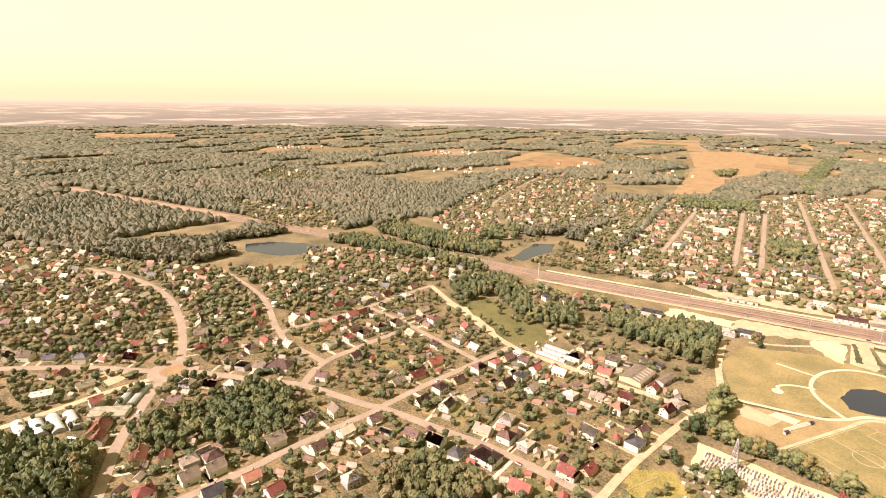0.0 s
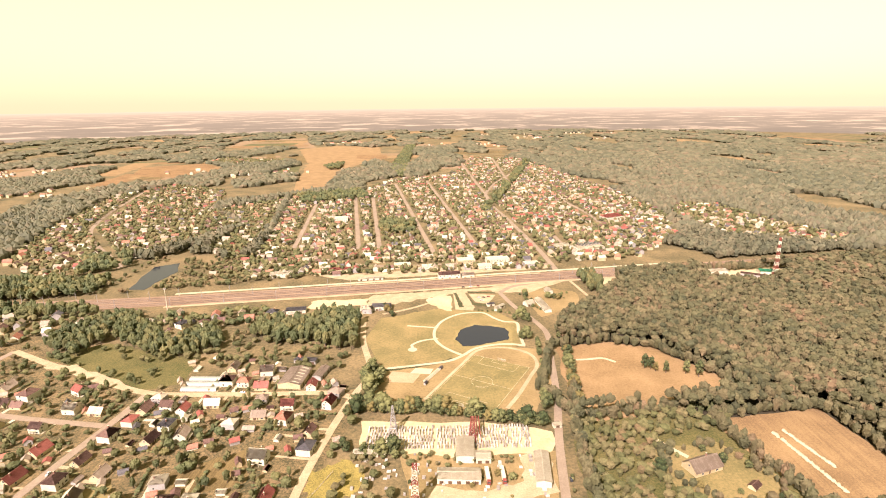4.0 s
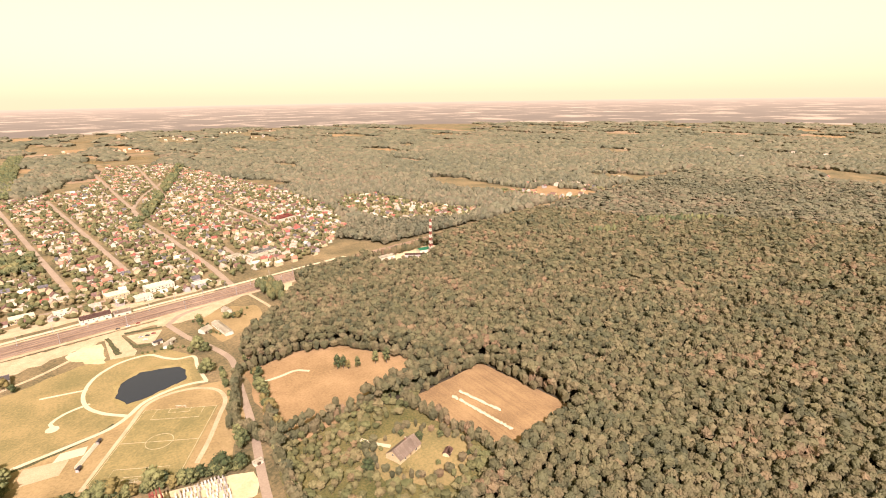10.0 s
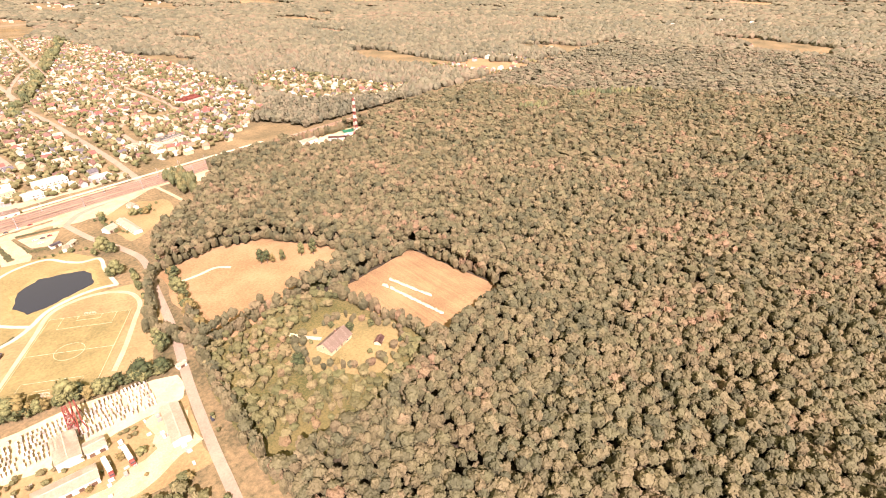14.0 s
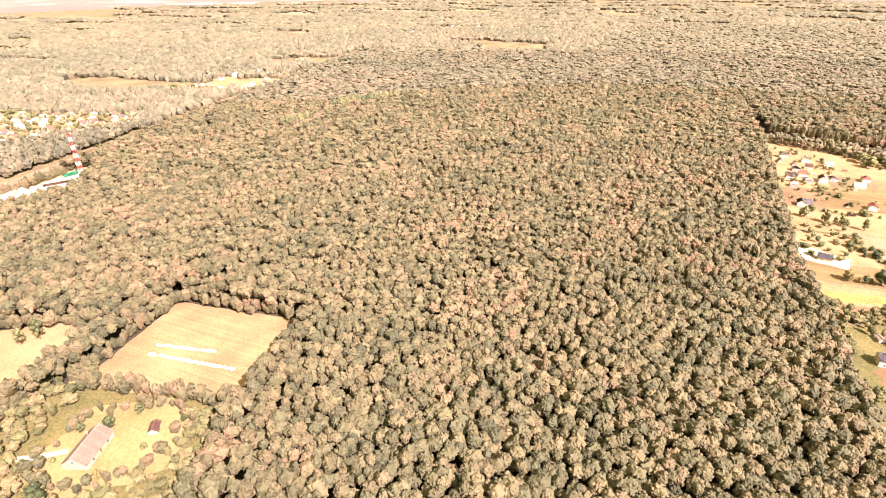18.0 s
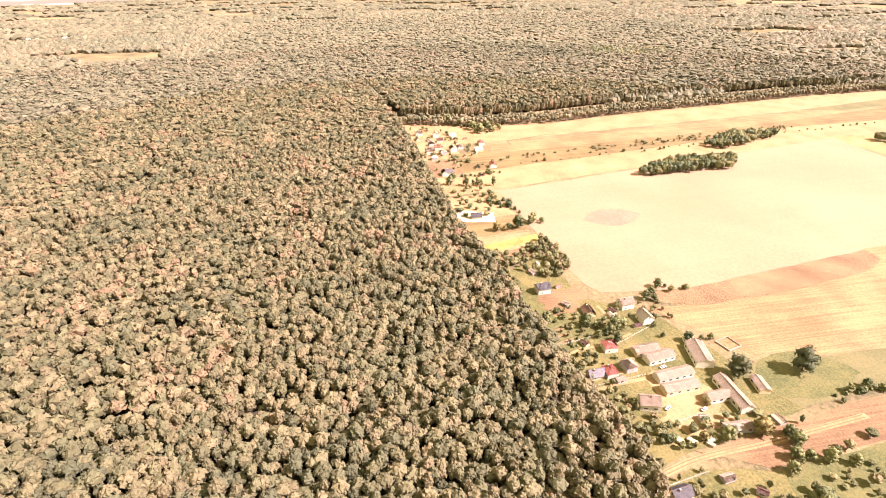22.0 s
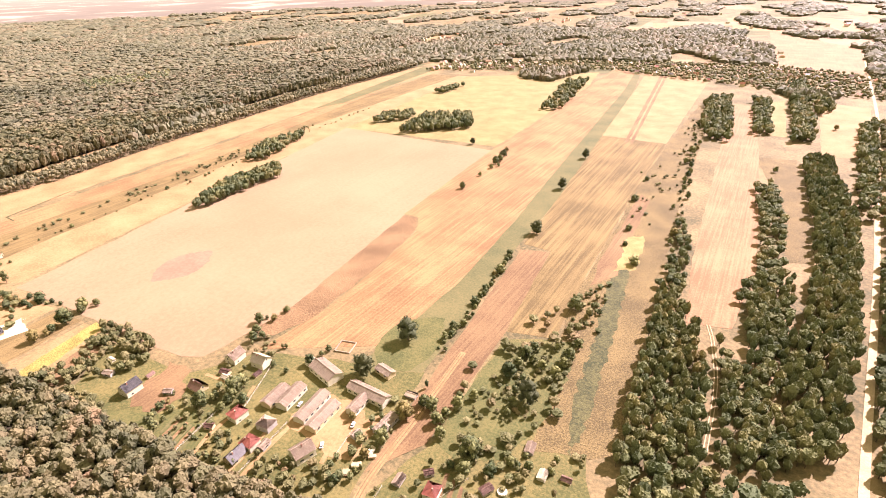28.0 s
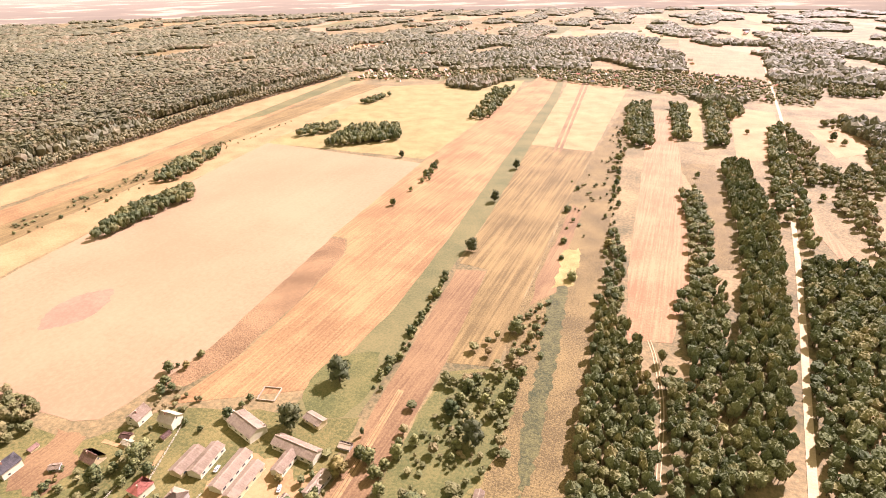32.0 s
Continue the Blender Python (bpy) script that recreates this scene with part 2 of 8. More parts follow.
M["bark"] = material("bark", (0.038, 0.027, 0.020), (0.093, 0.068, 0.049), 2.0, 0.4)
def foliage(name, tones, grain=0.9, depth=0.5, patch=0.010, bump=0.5, bump_size=0.9, by="tone", thin=0.22):
    """Leaves: every crown takes its own tone out of a row of base colours, broad patches lean to one end of the row, fine
    clumps are lighter or darker, and part of the light passes through."""
    m = bpy.data.materials.new(name)
    m.use_nodes = True
    nt = m.node_tree
    L = nt.links.new
    bsdf, out = nt.nodes["Principled BSDF"], nt.nodes["Material Output"]

    def op(kind, a, b):
        n = nt.nodes.new("ShaderNodeMath")
        n.operation = kind
        for i, v in enumerate((a, b)):
            if isinstance(v, (int, float)):
                n.inputs[i].default_value = v
            else:
                L(v, n.inputs[i])
        return n.outputs[0]

    geo = nt.nodes.new("ShaderNodeNewGeometry")

    def noise(scale, detail):
        n = nt.nodes.new("ShaderNodeTexNoise")
        n.inputs["Scale"].default_value, n.inputs["Detail"].default_value, n.inputs["Roughness"].default_value = scale, detail, 0.65
        L(geo.outputs["Position"], n.inputs["Vector"])
        return n.outputs["Fac"]

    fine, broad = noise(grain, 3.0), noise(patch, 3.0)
    if by == "tone":
        kept = nt.nodes.new("ShaderNodeAttribute")
        kept.attribute_name = "tone"
        rnd = kept.outputs["Fac"]
    else:
        rnd = nt.nodes.new("ShaderNodeObjectInfo").outputs["Random"]
    pick = op("ADD", op("MULTIPLY", rnd, 0.8), op("MULTIPLY", op("SUBTRACT", broad, 0.44), 1.5))
    ramp = nt.nodes.new("ShaderNodeValToRGB")
    cr = ramp.color_ramp
    for k, tone in enumerate(tones):
        e = cr.elements[k] if k < 2 else cr.elements.new(0.5)
    for k, (place, tone) in enumerate(tones):
        cr.elements[k].position, cr.elements[k].color = place, (*tone, 1)
    L(pick, ramp.inputs["Fac"])
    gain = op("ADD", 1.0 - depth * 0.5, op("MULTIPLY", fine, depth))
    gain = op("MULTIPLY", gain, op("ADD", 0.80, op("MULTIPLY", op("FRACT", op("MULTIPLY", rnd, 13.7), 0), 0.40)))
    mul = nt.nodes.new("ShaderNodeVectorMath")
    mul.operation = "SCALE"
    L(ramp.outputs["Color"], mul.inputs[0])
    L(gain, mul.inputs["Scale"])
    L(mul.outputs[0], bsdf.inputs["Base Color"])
    bsdf.inputs["Roughness"].default_value = 0.75
    bsdf.inputs["Specular IOR Level"].default_value = 0.2
    if bump:
        b = nt.nodes.new("ShaderNodeBump")
        b.inputs["Distance"].default_value = bump
        L(noise(1.0 / bump_size, 2.0), b.inputs["Height"])
        L(b.outputs["Normal"], bsdf.inputs["Normal"])
    if thin:
        tr, mix = nt.nodes.new("ShaderNodeBsdfTranslucent"), nt.nodes.new("ShaderNodeMixShader")
        L(mul.outputs[0], tr.inputs["Color"])
        mix.inputs[0].default_value = thin
        L(bsdf.outputs[0], mix.inputs[1])
        L(tr.outputs[0], mix.inputs[2])
        L(mix.outputs[0], out.inputs["Surface"])
    return m


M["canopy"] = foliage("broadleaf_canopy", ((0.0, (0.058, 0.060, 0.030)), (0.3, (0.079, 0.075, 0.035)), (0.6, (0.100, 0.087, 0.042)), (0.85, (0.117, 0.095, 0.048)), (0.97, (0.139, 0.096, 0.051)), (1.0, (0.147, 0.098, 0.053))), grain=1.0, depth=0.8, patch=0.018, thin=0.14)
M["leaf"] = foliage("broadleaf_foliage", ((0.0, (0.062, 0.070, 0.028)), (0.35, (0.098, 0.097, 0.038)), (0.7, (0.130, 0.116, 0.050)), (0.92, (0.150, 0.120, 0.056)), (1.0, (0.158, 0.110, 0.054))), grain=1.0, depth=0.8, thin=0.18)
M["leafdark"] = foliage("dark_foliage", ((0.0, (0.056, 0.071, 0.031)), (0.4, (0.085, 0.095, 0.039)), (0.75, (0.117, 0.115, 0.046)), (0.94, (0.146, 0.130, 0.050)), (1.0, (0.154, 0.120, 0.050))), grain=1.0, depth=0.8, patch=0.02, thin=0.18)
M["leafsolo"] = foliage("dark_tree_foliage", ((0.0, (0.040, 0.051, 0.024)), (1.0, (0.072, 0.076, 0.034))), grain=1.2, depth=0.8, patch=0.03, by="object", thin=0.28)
M["leaftree"] = material("garden_foliage", (0.026, 0.038, 0.013), (0.134, 0.134, 0.050), 1.2, 0.05, bump=0.5, bump_size=0.7, objects=0.5, accent=(0.140, 0.104, 0.034), accent_share=0.12, contrast=1.7)
M["pine"] = material("pine_foliage", (0.040, 0.042, 0.020), (0.128, 0.108, 0.056), 1.2, 0.02, bump=0.5, bump_size=0.8, island=0.15, cells=4.0, contrast=1.5)
# paler and greyer than the canopy: distance haze put into the leaf colour
M["leafhazed"] = foliage("distant_woods", ((0.0, (0.072, 0.074, 0.044)), (0.4, (0.092, 0.088, 0.050)), (0.75, (0.110, 0.098, 0.057)), (1.0, (0.130, 0.101, 0.060))), grain=0.15, depth=0.6, patch=0.0022, bump=0.0, thin=0.14)
M["reed"] = material("yellow_reeds", (0.131, 0.098, 0.033), (0.229, 0.180, 0.071), 1.0, 0.08, bump=0.3, bump_size=0.8)


def water_material():
    m = bpy.data.materials.new("pond_water")
    m.use_nodes = True
    b = m.node_tree.nodes["Principled BSDF"]
    b.inputs["Base Color"].default_value = (0.010, 0.014, 0.022, 1)
    b.inputs["Specular IOR Level"].default_value = 0.22
    b.inputs["Roughness"].default_value = 0.12
    n = m.node_tree.nodes.new("ShaderNodeTexNoise")
    n.inputs["Scale"].default_value = 0.8
    bp = m.node_tree.nodes.new("ShaderNodeBump")
    bp.inputs["Distance"].default_value = 0.03
    m.node_tree.links.new(n.outputs["Fac"], bp.inputs["Height"])
    m.node_tree.links.new(bp.outputs["Normal"], b.inputs["Normal"])
    return m


M["water"] = water_material()
HUB = np.array((60.0, 20.0))


# ---- mesh helpers ----
def mesh_arrays(name, V, F, mats, index=None, smooth=False):
    """A mesh from arrays of vertices and triangles (or quads)."""
    me = bpy.data.meshes.new(name)
    V, F = np.asarray(V, np.float32), np.asarray(F, np.int32)
    k = F.shape[1]
    me.vertices.add(len(V)), me.loops.add(F.size), me.polygons.add(len(F))
    me.vertices.foreach_set("co", V.ravel())
    me.loops.foreach_set("vertex_index", F.ravel())
    me.polygons.foreach_set("loop_start", np.arange(0, F.size, k, dtype=np.int32))
    me.polygons.foreach_set("use_smooth", np.full(len(F), smooth))
    for m in mats:
        me.materials.append(m)
    if index is not None:
        me.polygons.foreach_set("material_index", np.asarray(index, np.int32))
    me.update(calc_edges=True)
    return me


def mesh_bm(name, bm, *mats):
    me = bpy.data.meshes.new(name)
    bm.to_mesh(me)
    bm.free()
    for m in mats:
        me.materials.append(m)
    return me


def part(name, me, parent, label="", m=None):
    ob = new(name, me)
    ob.parent = parent
    if m is not None:
        ob.matrix_basis = m
    if label:
        ob["label"] = label
    return ob


def add_box(bm, x, y, z, sx, sy, sz, rz=0.0, bevel=0.0, taper=1.0):
    """A box with its base centre at (x, y, z)."""
    m = Matrix.Translation((x, y, z + sz / 2)) @ Matrix.Rotation(rz, 4, "Z") @ Matrix.Diagonal((sx, sy, sz, 1))
    vs = bmesh.ops.create_cube(bm, size=1, matrix=m)["verts"]
    if taper != 1.0:
        for v in vs:
            if v.co.z > z + sz / 2:
                v.co.x, v.co.y = x + (v.co.x - x) * taper, y + (v.co.y - y) * taper
    if bevel:
        bmesh.ops.bevel(bm, geom=list({e for v in vs for e in v.link_edges}), offset=bevel, segments=1, affect="EDGES")
    return vs


def add_prism(bm, a, b, r, sides=4):
    """A thin bar from a to b."""
    a, b = Vector(a), Vector(b)
    q = (b - a).to_track_quat("Z", "Y").to_matrix().to_4x4()
    bmesh.ops.create_cone(bm, cap_ends=True, segments=sides, radius1=r, radius2=r, depth=(b - a).length,
                          matrix=Matrix.Translation((a + b) / 2) @ q)


def curve_through(pts, steps=6):
    """Smooth points through a line of places, evenly paced so that it never loops."""
    p = [Vector((x, y, 0)) for x, y in pts]
    if len(p) < 3:
        return p
    t = [0.0]
    for a, b in zip(p[:-1], p[1:]):
        t.append(t[-1] + (b - a).length)
    n = len(p)
    slope = [(p[min(i + 1, n - 1)] - p[max(i - 1, 0)]) / (t[min(i + 1, n - 1)] - t[max(i - 1, 0)]) for i in range(n)]
    out = []
    for i in range(n - 1):
        h = t[i + 1] - t[i]
        for k in range(steps):
            u = k / steps
            out.append(p[i] * (2 * u ** 3 - 3 * u * u + 1) + slope[i] * h * (u ** 3 - 2 * u * u + u) + p[i + 1] * (3 * u * u - 2 * u ** 3) + slope[i + 1] * h * (u ** 3 - u * u))
    return [*out, p[-1]]


def ribbon(name, pts, width, mat, z, label="", category="road", depth=0.0, kind="structure", smooth=True, wobble=0.0):
    """A strip of even width along a line on the ground, with a low side face."""
    line = curve_through(pts) if smooth else [Vector((x, y, 0)) for x, y in pts]
    rng = random.Random(name + str(pts[0]))
    bm = bmesh.new()
    last = None
    for i, p in enumerate(line):
        d = (line[min(i + 1, len(line) - 1)] - line[max(i - 1, 0)]).normalized()
        n = Vector((-d.y, d.x, 0))
        w = width / 2 * (1 + wobble * rng.uniform(-1, 1))
        row = [bm.verts.new((*(p + n * s * w).to_2d(), zz)) for s, zz in ((1.0, z - 0.06), (0.98, z), (-0.98, z), (-1.0, z - 0.06))]
        if last:
            for k in range(3):
                bm.faces.new((last[k], last[k + 1], row[k + 1], row[k]))
        last = row
    bmesh.ops.recalc_face_normals(bm, faces=bm.faces[:])
    if bm.faces[1].normal.z < 0:
        bmesh.ops.reverse_faces(bm, faces=bm.faces[:])
    return tagged(new(name, mesh_bm(name, bm, mat)), label, category, kind=kind)


LAID = []


def sheet(name, pts, mat, z, label="", category="field", kind="structure", ragged=0.0, step=12.0):
    """A patch of ground with the given corners, its border a little ragged."""
    rng = random.Random(name + str(pts[0]))
    z += 0.0004 * len(LAID)
    LAID.append(name)
    bm = bmesh.new()
    ring = []
    for (x0, y0), (x1, y1) in zip(pts, [*pts[1:], pts[0]]):
        n = max(1, int(math.hypot(x1 - x0, y1 - y0) / step)) if ragged else 1
        for k in range(n):
            t = k / n
            ring.append(bm.verts.new((x0 + (x1 - x0) * t + rng.uniform(-ragged, ragged), y0 + (y1 - y0) * t + rng.uniform(-ragged, ragged), z)))
    f = bm.faces.new(ring)
    f.normal_update()
    if f.normal.z < 0:
        f.normal_flip()
    low = [bm.verts.new((v.co.x, v.co.y, z - 0.06)) for v in ring]
    for i in range(len(ring)):
        j = (i + 1) % len(ring)
        bm.faces.new((ring[i], low[i], low[j], ring[j]))
    bmesh.ops.triangulate(bm, faces=[f])
    return tagged(new(name, mesh_bm(name, bm, mat)), label, category, kind=kind)


def inside(P, poly):
    """Which of the points (N, 2) lie in a polygon."""
    hit = np.zeros(len(P), bool)
    x, y = P[:, 0], P[:, 1]
    for (x0, y0), (x1, y1) in zip(poly, [*poly[1:], poly[0]]):
        if y0 != y1:
            hit ^= ((y0 > y) != (y1 > y)) & (x < (x1 - x0) * (y - y0) / (y1 - y0) + x0)
    return hit


def near_line(P, pts, width):
    """Which of the points lie within a width of a line."""
    hit = np.zeros(len(P), bool)
    for a, b in zip(pts[:-1], pts[1:]):
        a, b = np.array(a, float), np.array(b, float)
        d = b - a
        t = np.clip(((P - a) @ d) / (d @ d), 0, 1)
        hit |= np.linalg.norm(P - a - t[:, None] * d, axis=1) < width
    return hit


def jitter_grid(rng, x0, y0, x1, y1, s, amount=0.45):
    gx, gy = np.meshgrid(np.arange(x0, x1, s, dtype=float), np.arange(y0, y1, s * 0.87, dtype=float))
    gx[1::2] += s / 2
    P = np.stack([gx.ravel(), gy.ravel()], 1)
    return P + rng.uniform(-amount * s, amount * s, P.shape)


# ---- crowns ----
def ico(sub):
    bm = bmesh.new()
    bmesh.ops.create_icosphere(bm, subdivisions=sub, radius=1)
    V = np.array([v.co for v in bm.verts])
    F = np.array([[v.index for v in f.verts] for f in bm.faces])
    bm.free()
    return V, F


def lumpy(rng, sub, lobes=9, depth=0.28, cut=-0.45, tall=1.0, fine=0.08, wide=0.70):
    """An uneven crown of rounded lobes, open below."""
    V, F = ico(sub)
    D = rng.normal(size=(lobes, 3))
    D[:, 2] = np.abs(D[:, 2]) * 0.8 + 0.05
    D /= np.linalg.norm(D, axis=1)[:, None]
    R = 1 - depth + depth * 1.5 * np.max(np.clip((V @ D.T - wide) / (1 - wide), 0, 1) ** 0.7 * rng.uniform(0.6, 1.1, lobes), axis=1)
    R = R * (1 + rng.normal(0, fine, len(V)))
    V = V * R[:, None] * (1, 1, tall)
    if cut > -1:
        keep = (V[F][:, :, 2].max(1) > cut * tall)
        F = F[keep]
        used = np.unique(F)
        new_of = np.zeros(len(V), int)
        new_of[used] = np.arange(len(used))
        V, F = V[used], new_of[F]
    return V, F


def leafy(rng, florets=48, lobes=8, size=0.24, cut=-0.15, depth=0.34, core=1, sides=4):
    """A crown whose lobes are set all over with small pointed tufts of leaves, each a low pyramid standing off the core."""
    V, F = lumpy(rng, core, lobes, depth, cut, fine=0.06, wide=0.62)
    pick = rng.integers(0, len(F), florets * 3)
    # keep the tufts apart: of many places take those that lie farthest from the ones before
    w = rng.dirichlet((1, 1, 1), len(pick))
    C = (V[F[pick]] * w[:, :, None]).sum(1)
    taken = [0]
    gap = np.linalg.norm(C - C[0], axis=1)
    for _ in range(florets - 1):
        k = int(np.argmax(gap))
        taken.append(k)
        gap = np.minimum(gap, np.linalg.norm(C - C[k], axis=1))
    C = C[taken]
    N = C / np.linalg.norm(C, axis=1)[:, None]
    N = N + rng.normal(0, 0.28, N.shape)
    N /= np.linalg.norm(N, axis=1)[:, None]
    A = np.cross(N, (0.3, 0.5, 0.81))
    A /= np.linalg.norm(A, axis=1)[:, None]
    B = np.cross(N, A)
    r = size * rng.uniform(0.65, 1.25, florets)
    turn = rng.uniform(0, 6.28, florets)
    pts = [C + N * (r * 0.62)[:, None]]
    for k in range(sides):
        a = turn + k * 2 * math.pi / sides + rng.uniform(-0.35, 0.35, florets)
        q = r * rng.uniform(0.75, 1.2, florets)
        pts.append(C + A * (np.cos(a) * q)[:, None] + B * (np.sin(a) * q)[:, None] - N * (r * 0.10)[:, None])
    T = np.stack(pts, 1).reshape(-1, 3)
    base = np.arange(florets)[:, None] * (sides + 1) + len(V)
    G = np.concatenate([base + (0, 1 + k, 1 + (k + 1) % sides) for k in range(sides)])
    return np.concatenate([V, T]), np.concatenate([F, G])


def planted(name, P, templates, rng, radius, height, mat, label, category="trees", crown=0.55, trunk=False, smooth=False, spread=0.25, kind="stuff", bark="bark"):
    """Many trees in one mesh: crowns from a few templates, turned and sized at random, on the places P."""
    n = len(P)
    pick = rng.integers(0, len(templates), n)
    r = radius * rng.uniform(1 - spread, 1 + spread, n)
    h = height * rng.uniform(1 - spread * 0.7, 1 + spread * 0.7, n)
    a = rng.uniform(0, 2 * math.pi, n)
    Vs, Fs, off = [], [], 0
    for k, (V, F) in enumerate(templates):
        idx = np.nonzero(pick == k)[0]
        if not len(idx):
            continue
        c, s = np.cos(a[idx])[:, None], np.sin(a[idx])[:, None]
        X = (V[None, :, 0] * c - V[None, :, 1] * s) * r[idx][:, None] + P[idx, 0][:, None]
        Y = (V[None, :, 0] * s + V[None, :, 1] * c) * r[idx][:, None] + P[idx, 1][:, None]
        Z = V[None, :, 2] * (h[idx] * crown / 2 * 1.05)[:, None] + (h[idx] * (1 - crown / 2))[:, None]
        Vs.append(np.stack([X, Y, Z], -1).reshape(-1, 3))
        Fs.append((F[None] + (np.arange(len(idx)) * len(V))[:, None, None] + off).reshape(-1, 3))
        off += len(idx) * len(V)
    n_crown = sum(len(f) for f in Fs)
    if trunk:
        t = np.array([(math.cos(q), math.sin(q)) for q in (0, 2.1, 4.2)])
        B = np.concatenate([np.c_[t * 0.28, np.zeros(3)], np.c_[t * 0.16, np.ones(3)]])
        TF = np.array([(0, 1, 4), (0, 4, 3), (1, 2, 5), (1, 5, 4), (2, 0, 3), (2, 3, 5)])
        X = B[None, :, 0] + P[:, :1]
        Y = B[None, :, 1] + P[:, 1:]
        Z = B[None, :, 2] * (h * (1 - crown * 0.6))[:, None]
        Vs.append(np.stack([X, Y, Z], -1).reshape(-1, 3))
        Fs.append((TF[None] + (np.arange(n) * 6)[:, None, None] + off).reshape(-1, 3))
    V, F = np.concatenate(Vs), np.concatenate(Fs)
    index = np.zeros(len(F), np.int32)
    index[n_crown:] = 1
    me = mesh_arrays(name, V, F, (mat, M[bark]), index, smooth)
    tone = np.concatenate([np.repeat(rng.random(int((pick == k).sum())), len(templates[k][0])) for k in range(len(templates))] + ([np.zeros(6 * n)] if trunk else []))
    me.attributes.new("tone", "FLOAT", "POINT").data.foreach_set("value", tone.astype(np.float32))
    return tagged(new(name, me), label, category, kind=kind)


RNG = np.random.default_rng(7)
CANOPY = [leafy(RNG, 22, lobes=6, size=0.36, cut=0.0) for _ in range(14)]
CANOPY_MID = [leafy(RNG, 11, lobes=5, size=0.47, cut=0.1, core=0, sides=3) for _ in range(12)]
CROWN_TOP = [leafy(RNG, 6, lobes=5, size=0.58, cut=0.1, core=0, sides=3) for _ in range(10)]
CROWN_FULL = [leafy(RNG, 26, size=0.36, cut=-1.2, core=0, sides=3) for _ in range(10)]
CROWN_NEAR = [leafy(RNG, 44, size=0.27, cut=-1.2, core=1, sides=3) for _ in range(10)]
CROWN_MID = [leafy(RNG, 12, size=0.46, cut=-0.6, core=0, sides=3) for _ in range(8)]
CROWN_LOW = [lumpy(RNG, 1, 6, 0.22, -0.3, fine=0.12) for _ in range(6)]
CROWN_FAR = [lumpy(RNG, 0, 4, 0.15, -0.3, fine=0.16) for _ in range(8)]


# ---- ground ----
def ground_sheet():
    rings = [0, 400, 900, 1600, 2600, 3600, 4700]
    n = 64
    V = [(60, 20, 0)]
    F = []
    for r in rings[1:]:
        V += [(60 + r * math.cos(2 * math.pi * k / n), 20 + r * math.sin(2 * math.pi * k / n), 0) for k in range(n)]
    for k in range(n):
        F.append((0, 1 + k, 1 + (k + 1) % n))
        for j in range(len(rings) - 2):
            a, b = 1 + j * n, 1 + (j + 1) * n
            F += [(a + k, b + k, b + (k + 1) % n), (a + k, b + (k + 1) % n, a + (k + 1) % n)]
    return tagged(new("ground", mesh_arrays("ground", V, F, (M["ground"],))), "dry meadow ground reaching to the horizon", "ground", kind="structure")


ground_sheet()


